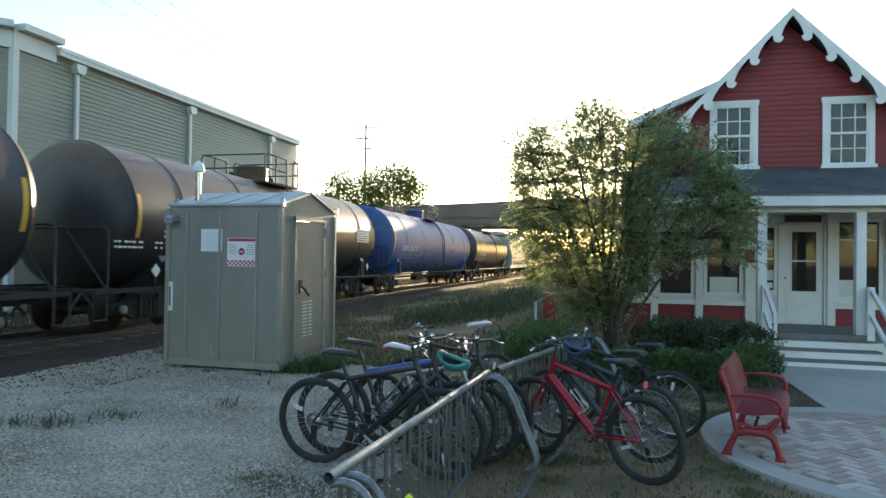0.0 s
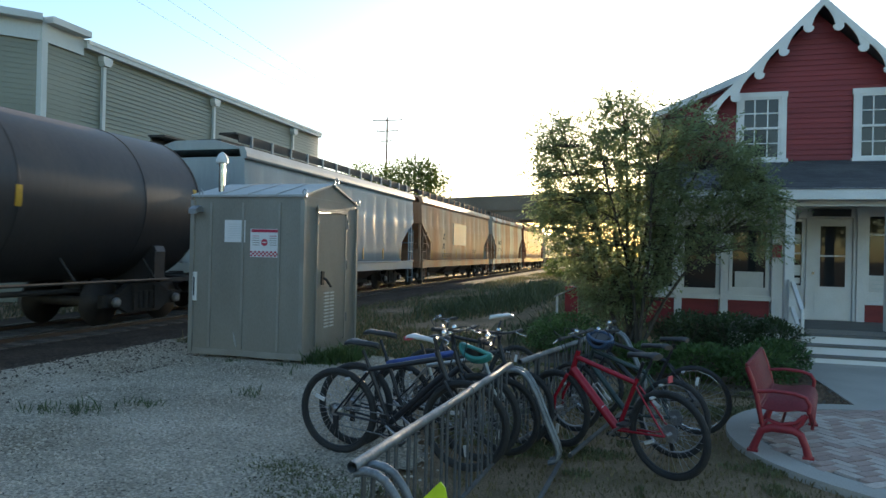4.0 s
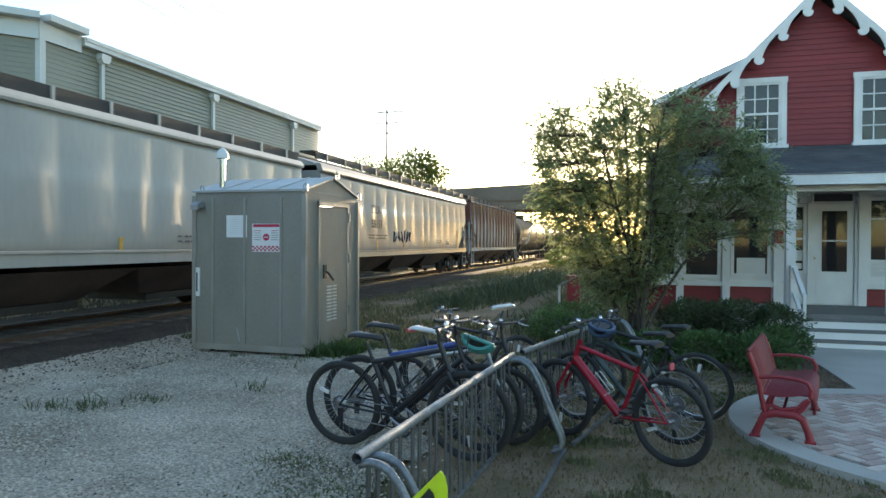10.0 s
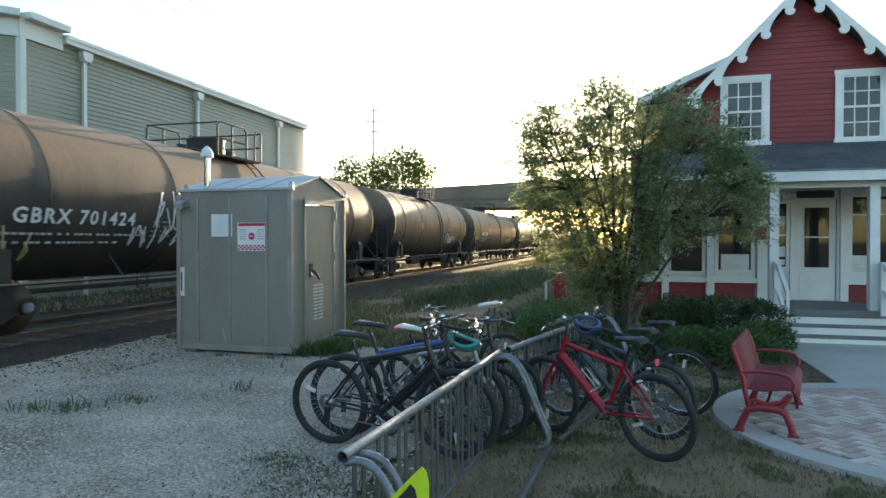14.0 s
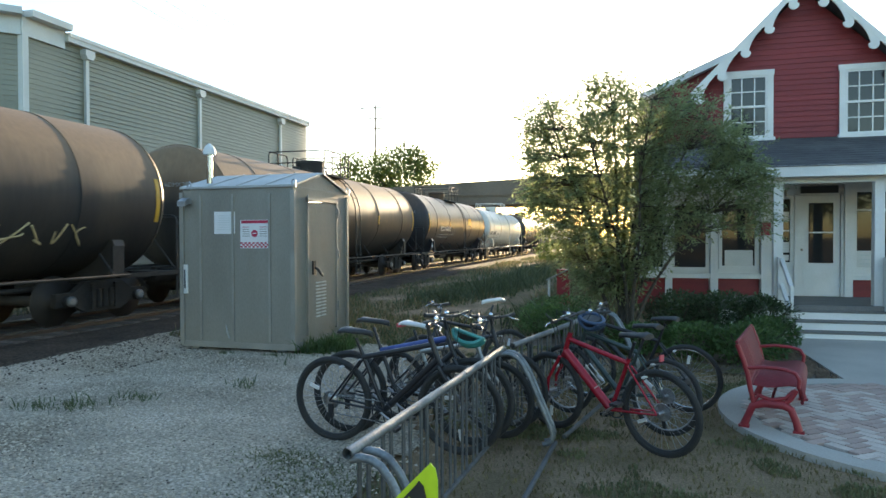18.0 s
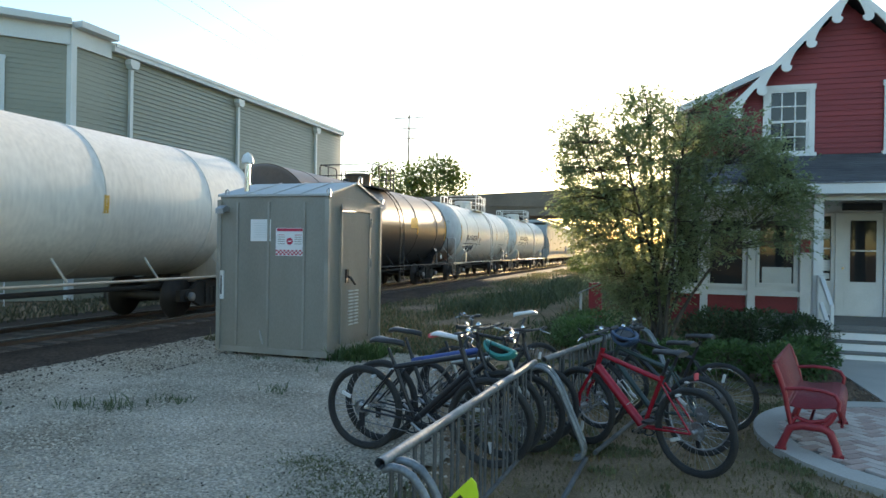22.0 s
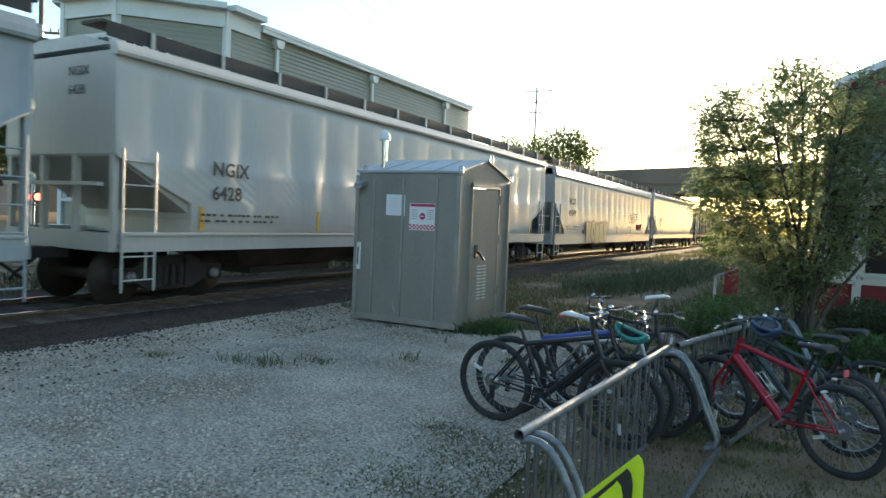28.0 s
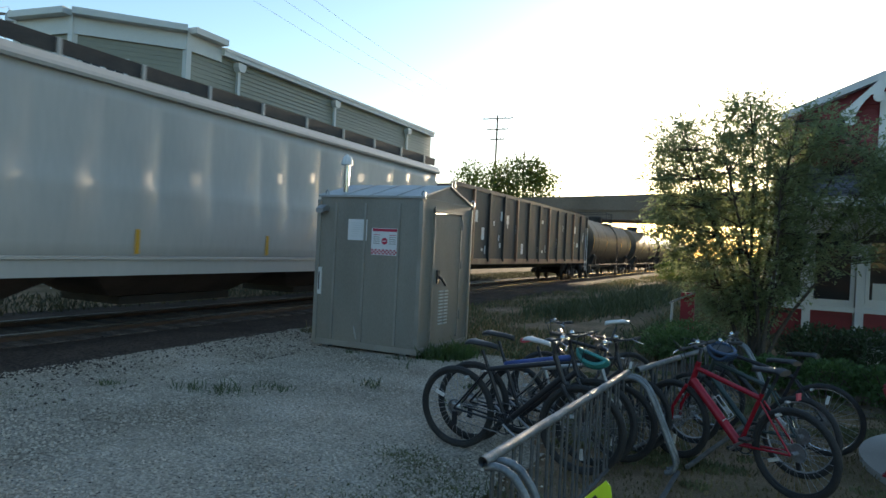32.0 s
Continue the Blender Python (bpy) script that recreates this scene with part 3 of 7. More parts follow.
def sash_window(parent, centre, right, w, h, cols, rows, frame_mat="white_paint", casing=0.11):
    """A double-hung window in the plane of right and up; the outside is right x up turned outward."""
    c, r = Vector(centre), Vector(right).normalized()
    up, out = Vector((0, 0, 1)), Vector(right).normalized().cross(Vector((0, 0, 1)))
    place = lambda u, v, d: c + r * u + up * v + out * d

    def slab(u0, u1, v0, v1, d0, d1):
        bm = bmesh.new()
        prism(bm, [(u0, v0), (u1, v0), (u1, v1), (u0, v1)], lambda a, b, t: place(a, b, d0 + t), d1 - d0)
        return bm

    win = new("window")
    win.parent = parent
    W, H = w / 2, h / 2
    casing_bm = bmesh.new()
    for q in ((-W - casing, -W, -H, H), (W, W + casing, -H, H), (-W - casing - 0.02, W + casing + 0.02, H, H + casing)):
        prism(casing_bm, [(q[0], q[2]), (q[1], q[2]), (q[1], q[3]), (q[0], q[3])], lambda a, b, t: place(a, b, t), 0.05)
    part("casing", casing_bm, frame_mat, win)
    part("sill", slab(-W - casing - 0.03, W + casing + 0.03, -H - 0.08, -H, 0, 0.1), frame_mat, win)
    for s, d in ((0, 0.0), (1, 0.015)):
        v0, v1 = (-H, 0.02) if s == 0 else (-0.02, H)
        part("pane", slab(-W, W, v0, v1, d - 0.012, d - 0.006), "window_glass", win)
        bars = bmesh.new()
        for u0, u1, a, b in ((-W, -W + 0.045, v0, v1), (W - 0.045, W, v0, v1), (-W + 0.045, W - 0.045, v0, v0 + 0.045), (-W + 0.045, W - 0.045, v1 - 0.045, v1)):
            prism(bars, [(u0, a), (u1, a), (u1, b), (u0, b)], lambda e, f, t: place(e, f, d - 0.01 + t), 0.03)
        part("sash", bars, frame_mat, win)
        for k in range(1, cols):
            u = -W + 2 * W * k / cols
            part("muntin", slab(u - 0.012, u + 0.012, v0 + 0.045, v1 - 0.045, d - 0.008, d + 0.012), frame_mat, win)
        for k in range(1, rows):
            v = v0 + (v1 - v0) * k / rows
            part("muntin", slab(-W + 0.045, W - 0.045, v - 0.012, v + 0.012, d - 0.007, d + 0.015), frame_mat, win)
    return win


def on_edge(a, b, s, z, off=0.05):
    a, b = Vector((*a, 0)), Vector((*b, 0))
    d = (b - a).normalized()
    return a + d * s + Vector((d.y, -d.x, 0)) * off + Vector((0, 0, z)), d


for s in (0.55, 1.22):
    c, d = on_edge(plan[3], plan[2], s, 6.37)
    sash_window(ware, c, d, 0.585, 1.56, 2, 1, "grey_trim", 0.08)
for s in (1.17, 1.82):
    c, d = on_edge(plan[4], plan[3], s, 6.37)
    sash_window(ware, c, d, 0.545, 1.56, 2, 1, "grey_trim", 0.08)
for k in (2, 3):
    part("belt_course", along(plan[k + 1], plan[k], 0.03, 4.55, 0.26, 0.06), "grey_trim", ware)
    for s in (0.6, 1.55, 2.5) if k == 2 else (0.6, 1.6):
        c, d = on_edge(plan[k + 1], plan[k], s, 3.05, 0.04)
        sash_window(ware, c, d, 0.75, 2.2, 2, 2, "grey_trim", 0.07)
deck = thing("patio_railing", "white baluster railing of a patio beside the warehouse", "railing")
for z in (0.35, 1.12):
    part("rail", tubes(0.035, [(-20.5, 11.3, z), (-16.6, 12.9, z)]), "white_paint", deck)
for k in range(27):
    q = k / 26
    part("baluster", tubes(0.018, [(-20.5 + 3.9 * q, 11.3 + 1.6 * q, 0.0 if k % 13 == 0 else 0.35), (-20.5 + 3.9 * q, 11.3 + 1.6 * q, 1.12)], n=6), "white_paint", deck)

# ---- red depot ----
depot = thing("red_depot", "red clapboard depot with white scalloped gable trim and a porch", "building")
DY, GX0, GX1, GXC, GE, GP = 15.0, 1.72, 5.74, 3.73, 4.96, 7.0


def gable_span(z):
    if z <= GE:
        return (0.0, GX1 - GX0)
    k = (z - GE) / (GP - 0.12 - GE)
    return None if k >= 1 else ((GXC - GX0) * k, GX1 - GX0 - (GX1 - GXC) * k)


bm = bmesh.new()
prism(bm, [(GX0, 3.2), (GX1, 3.2), (GX1, GE), (GXC, GP - 0.12), (GX0, GE)], lambda u, v, w: Vector((u, DY + 0.03 + w, v)), 9)
part("gable_block", bm, "red_siding", depot)
bm = bmesh.new()
lap_wall(bm, (GX0, DY + 0.02), (GX1, DY + 0.02), 3.3, GP, 0.11, 0.016, gable_span)
part("siding", bm, "red_siding", depot, "red lapped clapboards")
for s, x in ((-1, GX0), (1, GX1)):
    rise = (GP - GE) / (GXC - GX0)
    ov = 0.24
    bm = bmesh.new()
    prism(bm, [(GXC, GP), (x + s * ov, GE - ov * rise), (x + s * ov, GE - ov * rise + 0.1), (GXC, GP + 0.1)], lambda u, v, w: Vector((u, DY - 0.32 + w, v)), 9.6)
    roof_side = part("roof", bm, "shingle", depot)
    bm = bmesh.new()
    prism(bm, [(GXC, GP - 0.04), (x + s * ov, GE - ov * rise - 0.04), (x + s * ov, GE - ov * rise + 0.12), (GXC, GP + 0.12)], lambda u, v, w: Vector((u, DY - 0.36 + w, v)), 0.045)
    board = part("rake_board", bm, "white_paint", depot, "white painted rake board")
    d = Vector((x + s * ov - GXC, GE - ov * rise - GP))
    reach = d.length
    d.normalize()
    dn = Vector((d.y * s, -d.x * s))
    pitch = reach / 5
    for k in range(5):
        p0 = Vector((GXC, GP)) + d * pitch * k
        line = [(0.0, 0.0)] + [(q / 10, 0.035 + 0.13 * (q / 10) ** 2.2) for q in range(11)]
        poly = [p0 + d * u * pitch * 0.74 + dn * v for u, v in line]
        c = p0 + d * pitch * 0.84 + dn * 0.15
        poly += [c + (d * math.cos(a) + dn * math.sin(a)) * 0.1 for a in [2.5 - 0.42 * q for q in range(10)]]
        poly.append(p0 + d * pitch * 0.985)
        bm = bmesh.new()
        prism(bm, [(v.x, v.y) for v in poly], lambda u, v, w: Vector((u, DY - 0.355 + w, v)), 0.035)
        part("scallop", bm, "white_paint", board)
for x in (2.66, 4.87):
    sash_window(depot, (x, DY - 0.005, 4.53), (1, 0, 0), 0.75, 1.31, 3, 2)
# lower storey
LX0, LX1 = 0.35, 9.0
bm = bmesh.new()
box(bm, (LX0 + LX1) / 2, DY + 4.6, 2.0, LX1 - LX0, 9.0, 3.4)
part("ground_storey", bm, "white_paint", depot)
part("water_table", boxes(((LX0 + 3.5) / 2, DY + 0.06, 0.93, 3.5 - LX0, 0.18, 0.1), ((4.5 + LX1) / 2, DY + 0.06, 0.93, LX1 - 4.5, 0.18, 0.1)), "white_paint", depot)
for x0, x1 in ((LX0, 1.0), (1.12, 1.9), (2.08, 2.9), (4.66, 6.3), (6.4, 9.0)):
    part("dado_panel", boxes(((x0 + x1) / 2, DY + 0.075, 0.6, x1 - x0, 0.03, 0.6)), "red_siding", depot)


def shop_window(x0, x1, z0, z1, bars):
    win = new("window")
    win.parent = depot
    part("pane", boxes(((x0 + x1) / 2, DY + 0.085, (z0 + z1) / 2, x1 - x0, 0.01, z1 - z0)), "window_glass", win)
    t = 0.07
    part("frame", boxes((x0, DY + 0.07, (z0 + z1) / 2, t, 0.08, z1 - z0 + t), (x1, DY + 0.07, (z0 + z1) / 2, t, 0.08, z1 - z0 + t), ((x0 + x1) / 2, DY + 0.07, z0, x1 - x0 - t, 0.08, t), ((x0 + x1) / 2, DY + 0.07, z1, x1 - x0 - t, 0.08, t)), "white_paint", win)
    for u, v, w, h in bars:
        part("muntin", boxes((x0 + (x1 - x0) * u, DY + 0.072, z0 + (z1 - z0) * v, w, 0.05, h)), "white_paint", win)


shop_window(0.5, 0.98, 1.08, 2.5, [])
shop_window(1.16, 1.87, 1.08, 2.5, [])
shop_window(2.13, 2.85, 1.12, 2.5, [])
shop_window(3.28, 3.53, 1.2, 2.6, [(0.5, 0.5, 0.25, 0.035)])
shop_window(4.7, 5.5, 1.1, 2.72, [(0.5, 0.75, 0.8, 0.035)])
shop_window(5.62, 6.8, 1.1, 2.72, [(0.5, 0.75, 1.1, 0.03), (0.2, 0.5, 0.03, 1.5)])
for x in (1.07, 2.0, 3.0, 4.57):
    part("pilaster", boxes((x, DY + 0.045, 1.65, 0.15, 0.19, 2.4)), "white_paint", depot)
front_door = new("door")
front_door.parent = depot
DX0, DX1 = 3.62, 4.43
part("leaf", boxes(((DX0 + DX1) / 2, DY + 0.07, 1.58, DX1 - DX0, 0.05, 2.08)), "white_paint", front_door)
part("pane", boxes(((DX0 + DX1) / 2 + 0.05, DY + 0.04, 1.85, 0.46, 0.012, 1.25)), "window_glass", front_door)
part("glazing_bar", boxes(((DX0 + DX1) / 2 + 0.05, DY + 0.03, 1.86, 0.46, 0.02, 0.03)), "white_paint", front_door)
part("panel", boxes(((DX0 + DX1) / 2, DY + 0.04, 0.87, 0.56, 0.02, 0.36)), "white_paint", front_door)
bm = bmesh.new()
tube(bm, [(DX0 + 0.08, DY + 0.045, 1.5), (DX0 + 0.08, DY - 0.01, 1.5), (DX0 + 0.08, DY - 0.04, 1.5)], [0.012, 0.03, 0.02], 10)
part("knob", bm, "chrome", front_door)
for x in (DX0 - 0.025, DX1 + 0.035):
    part("door_casing", boxes((x, DY + 0.05, 1.6, 0.05, 0.1, 2.2)), "white_paint", depot)
part("door_head", boxes(((DX0 + DX1) / 2, DY + 0.05, 2.7, 1.2, 0.1, 0.12)), "white_paint", depot)
part("transom_sign", boxes(((DX0 + DX1) / 2, DY - 0.03, 2.75, 0.7, 0.05, 0.15)), "sign_black", depot)
# porch
PY, PZ = 13.15, 0.53
part("porch_floor", boxes((4.6, (PY + DY) / 2 - 0.1, PZ - 0.06, 5.6, DY - PY + 0.2, 0.12)), "porch_floor", depot)
part("porch_skirt", boxes((4.6, PY - 0.17, 0.24, 5.6, 0.05, 0.45)), "white_paint", depot)
for x in (2.86, 4.5, 6.6):
    post = part("porch_post", boxes((x, PY, (PZ + 2.85) / 2 + 0.0, 0.16, 0.16, 2.85 - PZ)), "white_paint", depot)
bm = bmesh.new()
prism(bm, [(PY - 0.32, 3.02), (DY + 0.02, 3.82), (DY + 0.02, 3.74), (PY - 0.32, 2.94)], lambda u, v, w: Vector((0.35 + w, u, v)), 8.6)
part("porch_roof", bm, "shingle", depot)
bm = bmesh.new()
nrow = 13
for k in range(nrow):
    t = k / nrow
    y0, z0 = PY - 0.34 + (DY - PY + 0.34) * t, 3.03 + 0.8 * t
    y1, z1 = PY - 0.34 + (DY - PY + 0.34) * (t + 1.1 / nrow), 3.03 + 0.8 * (t + 1.1 / nrow)
    x = 0.33
    while x < 8.9:
        w = random.uniform(0.24, 0.34)
        q = [Vector((x, y0, z0 + 0.012)), Vector((x + w - 0.008, y0, z0 + 0.012)), Vector((x + w - 0.008, y1, z1 + 0.002)), Vector((x, y1, z1 + 0.002))]
        v = [bm.verts.new(p) for p in q] + [bm.verts.new(p - Vector((0, 0, 0.012))) for p in q[:2]]
        bm.faces.new(v[:4])
        bm.faces.new((v[4], v[5], v[1], v[0]))
        x += w
sh = part("shingles", bm, "shingle", depot, "dark grey asphalt shingles")
sh["kind"] = "stuff"
part("porch_fascia", boxes((4.6, PY - 0.3, 2.95, 8.6, 0.05, 0.2)), "white_paint", depot)
part("porch_beam", boxes((4.6, PY, 2.83, 8.6, 0.14, 0.16)), "white_paint", depot)
part("porch_ceiling", boxes((4.6, (PY + DY) / 2, 2.93, 8.6, DY - PY, 0.03)), "white_paint", depot)
for k in range(3):
    y = PY - 0.22 - 0.27 * k
    z = PZ - 0.0 - 0.155 * (k + 1)
    part("stair_riser", boxes((3.83, y - 0.12, z - 0.037, 1.6, 0.04, 0.155)), "white_paint", depot)
    part("stair_tread", boxes((3.83, y, z + 0.06, 1.64, 0.3, 0.035)), "porch_floor", depot)
for x in (2.88, 4.6):
    rail_part = new("stair_rail")
    rail_part.parent = depot
    y0, y1 = PY - 0.2, PY - 0.98
    part("newel", boxes((x, y0, 0.7, 0.12, 0.12, 1.4)), "white_paint", rail_part)
    part("end_baluster", boxes((x, y1 - 0.03, 0.62, 0.05, 0.05, 0.62)), "white_paint", rail_part)
    for z0, z1 in ((1.3, 0.86), (0.85, 0.4)):
        bm = bmesh.new()
        prism(bm, [(y0 - 0.06, z0), (y1, z1), (y1, z1 + 0.08), (y0 - 0.06, z0 + 0.08)], lambda u, v, w: Vector((x - 0.03 + w, u, v)), 0.06)
        part("handrail", bm, "white_paint", rail_part)
# side wing behind the gable
bm = bmesh.new()
prism(bm, [(0.85, 3.6), (3.6, 3.6), (3.6, 6.55), (0.85, 5.4)], lambda u, v, w: Vector((u, DY + 2.4 + w, v)), 6)
part("wing_wall", bm, "red_siding", depot)
bm = bmesh.new()
prism(bm, [(0.5, 5.22), (3.4, 6.46), (3.4, 6.63), (0.5, 5.39)], lambda u, v, w: Vector((u, DY + 2.1 + w, v)), 6.6)
part("wing_roof", bm, "white_paint", depot)
box_red = thing("red_wall_box", "small red metal box on the depot wall", "box")
part("case", boxes((3.0, DY - 0.1, 1.94, 0.17, 0.1, 0.27)), "bench_red", box_red)


# ---- train ----
def car_paint(name, base, second, rough=0.4, metal=0.0, scale=0.9, amount=0.6, streak=(1, 1, 0.18), grain_amount=0.12):
    M[name] = material(name, base, rough, metal, second, scale, amount, 14, grain_amount, 0.04, stretch=streak)


car_paint("tank_black", (0.03, 0.03, 0.034), (0.045, 0.041, 0.04), 0.42)
car_paint("tank_dusty", (0.027, 0.026, 0.026), (0.055, 0.045, 0.036), 0.6, amount=0.7)
car_paint("tank_blue", (0.045, 0.11, 0.30), (0.05, 0.09, 0.21), 0.55)
car_paint("tank_white", (0.75, 0.71, 0.635), (0.65, 0.61, 0.54), 0.45)
car_paint("tank_rusted", (0.70, 0.67, 0.60), (0.20, 0.12, 0.075), 0.45, scale=1.3, amount=0.75, streak=(1, 1, 0.22))
car_paint("hopper_grey", (0.44, 0.435, 0.39), (0.37, 0.362, 0.328), 0.4, grain_amount=0.06)
car_paint("hopper_pale", (0.475, 0.465, 0.43), (0.42, 0.41, 0.38), 0.38, amount=0.35, grain_amount=0.05)
car_paint("hopper_blue", (0.31, 0.36, 0.385), (0.25, 0.29, 0.305), 0.48, grain_amount=0.06)
car_paint("hopper_orange", (0.46, 0.19, 0.075), (0.43, 0.29, 0.19), 0.5, scale=0.7, amount=0.7, streak=(1, 1, 0.12))
car_paint("hopper_stained", (0.46, 0.44, 0.37), (0.36, 0.17, 0.07), 0.5, scale=1.0, amount=0.85, streak=(1, 1, 0.05))
car_paint("hopper_brown", (0.23, 0.065, 0.035), (0.19, 0.05, 0.03), 0.38)
car_paint("hopper_dirty", (0.215, 0.21, 0.195), (0.275, 0.262, 0.24), 0.4, grain_amount=0.05)
car_paint("rusty", (0.15, 0.055, 0.035), (0.40, 0.39, 0.37), 0.6, scale=0.9, amount=0.6, streak=(1, 1.6, 0.25))
car_paint("gondola_black", (0.032, 0.03, 0.03), (0.085, 0.07, 0.055), 0.6, amount=0.6)
M["underframe"] = material("underframe", (0.02, 0.018, 0.016), 0.85, 0.0, (0.036, 0.03, 0.026), 2, 0.6, 30, 0.3, 0.2)
M["belly_rust"] = material("belly_rust", (0.085, 0.06, 0.052), 0.8, 0, (0.05, 0.036, 0.032), 1.2, 0.7, 30, 0.25, 0.1)
M["wheel_steel"] = material("wheel_steel", (0.035, 0.03, 0.027), 0.65, 0.4, (0.055, 0.043, 0.035), 4, 0.6, 40, 0.2, 0.1)
M["roof_black"] = material("roof_black", (0.03, 0.03, 0.03), 0.7, 0.1, (0.05, 0.045, 0.04), 2, 0.6, 30, 0.2, 0.1)
M["stripe_yellow"] = material("stripe_yellow", (0.65, 0.36, 0.02), 0.5, 0, (0.55, 0.30, 0.03), 3, 0.5, 60, 0.1, 0.02)
M["letter_white"] = material("letter_white", (0.72, 0.72, 0.70), 0.5, 0, (0.6, 0.6, 0.58), 2, 0.6, 40, 0.15, 0.02)
M["letter_faded"] = material("letter_faded", (0.33, 0.33, 0.32), 0.6, 0, (0.22, 0.22, 0.21), 2, 0.6, 40, 0.15, 0.02)
M["letter_block"] = material("letter_block", (0.33, 0.38, 0.45), 0.6, 0, (0.28, 0.32, 0.38), 2, 0.6, 40, 0.15, 0.02)
M["letter_black"] = material("letter_black", (0.03, 0.03, 0.035), 0.5, 0, (0.06, 0.06, 0.06), 2, 0.6, 40, 0.15, 0.02)
M["graffiti_pale"] = material("graffiti_pale", (0.62, 0.50, 0.27), 0.5, 0, (0.55, 0.42, 0.22), 3, 0.6, 40, 0.15, 0.02)
M["graffiti_red"] = material("graffiti_red", (0.33, 0.035, 0.05), 0.5, 0, (0.32, 0.05, 0.06), 3, 0.6, 40, 0.15, 0.02)
M["graffiti_blue"] = material("graffiti_blue", (0.10, 0.15, 0.35), 0.5, 0, (0.1, 0.12, 0.28), 3, 0.6, 40, 0.15, 0.02)

m = M["rusty"]
nn, ll = m.node_tree.nodes, m.node_tree.links
sep, rng, addn = nn.new("ShaderNodeSeparateXYZ"), nn.new("ShaderNodeMapRange"), nn.new("ShaderNodeMath")
ll.new(nn["Texture Coordinate"].outputs["Object"], sep.inputs[0])
ll.new(sep.outputs["Z"], rng.inputs[0])
rng.inputs[1].default_value, rng.inputs[2].default_value, rng.inputs[3].default_value, rng.inputs[4].default_value = 1.2, 3.6, 0.2, -0.16
addn.operation = "ADD"
ll.new(nn["Noise Texture"].outputs[0], addn.inputs[0])
ll.new(rng.outputs[0], addn.inputs[1])
ll.new(addn.outputs[0], nn["Color Ramp"].inputs[0])



def height_tint(name, dust, low, high):
    """Height tint, uneven at its edge: dusty brown and painted sunlight on crowns."""
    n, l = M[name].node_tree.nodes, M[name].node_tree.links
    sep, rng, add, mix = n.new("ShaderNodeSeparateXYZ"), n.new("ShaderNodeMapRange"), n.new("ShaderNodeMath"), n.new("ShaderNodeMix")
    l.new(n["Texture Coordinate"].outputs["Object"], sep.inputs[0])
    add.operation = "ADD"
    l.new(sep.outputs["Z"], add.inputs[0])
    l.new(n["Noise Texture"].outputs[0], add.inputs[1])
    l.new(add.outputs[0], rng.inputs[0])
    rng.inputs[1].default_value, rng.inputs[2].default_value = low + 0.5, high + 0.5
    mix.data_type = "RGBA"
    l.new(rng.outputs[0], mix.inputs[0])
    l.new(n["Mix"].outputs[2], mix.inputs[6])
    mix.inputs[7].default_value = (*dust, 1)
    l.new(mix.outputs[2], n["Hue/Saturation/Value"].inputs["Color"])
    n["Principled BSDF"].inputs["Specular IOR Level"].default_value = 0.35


# Crowns carry dusty brown plus the low sun's glow; white shells turn browner downward.
height_tint("tank_black", (0.13, 0.085, 0.055), 2.8, 3.9)
height_tint("tank_dusty", (0.20, 0.135, 0.08), 2.4, 3.3)
height_tint("tank_white", (0.30, 0.24, 0.17), 1.7, 0.6)


def low_stain(name, low, high):
    """Rust that runs down the lower half of a tank head only."""
    n, l = M[name].node_tree.nodes, M[name].node_tree.links
    sep, rng, add = n.new("ShaderNodeSeparateXYZ"), n.new("ShaderNodeMapRange"), n.new("ShaderNodeMath")
    l.new(n["Texture Coordinate"].outputs["Object"], sep.inputs[0])
    l.new(sep.outputs["Z"], rng.inputs[0])
    rng.inputs[1].default_value, rng.inputs[2].default_value = low, high
    rng.inputs[3].default_value, rng.inputs[4].default_value = 0.16, -0.3
    add.operation = "ADD"
    l.new(n["Noise Texture"].outputs[0], add.inputs[0])
    l.new(rng.outputs[0], add.inputs[1])
    l.new(add.outputs[0], n["Color Ramp"].inputs[0])


low_stain("tank_rusted", 1.1, 2.7)
CACHE = {}


def cached(key, make):
    if key not in CACHE:
        CACHE[key] = make()
    return CACHE[key]


def wheelset_mesh():
    """Axle, flanged wheels and journals turned in one piece."""
    half = [(0.9, 0.08), (0.845, 0.08), (0.84, 0.115), (0.802, 0.12), (0.8, 0.455), (0.735, 0.46), (0.725, 0.49), (0.7, 0.49), (0.695, 0.1)]
    line = [(-x, r) for x, r in half] + half[::-1]
    bm = bmesh.new()
    tube(bm, [(x, 0, 0.46) for x, r in line], [r for x, r in line], 28)
    return mesh_of(bm, "wheel_steel", "wheelset")


def side_frame_mesh():
    bm = bmesh.new()
    prism(bm, [(-1.15, 0.36), (-0.72, 0.36), (-0.45, 0.22), (0.45, 0.22), (0.72, 0.36), (1.15, 0.36), (1.15, 0.62), (0.75, 0.62), (0.45, 0.82), (-0.45, 0.82), (-0.75, 0.62), (-1.15, 0.62)], lambda u, v, w: Vector((w - 0.06, u, v)), 0.12)
    for u in (-0.16, 0, 0.16):
        tube(bm, [(0.08, u, 0.3), (0.08, u, 0.66)], 0.06, 10)
    for u in (-0.9, 0.9):
        tube(bm, [(0.0, u, 0.47), (0.13, u, 0.47)], [0.13, 0.11], 12)
    for u in (-0.3, 0.3):
        box(bm, 0.07, u, 0.52, 0.1, 0.1, 0.5)
    return mesh_of(bm, "underframe", "side_frame")


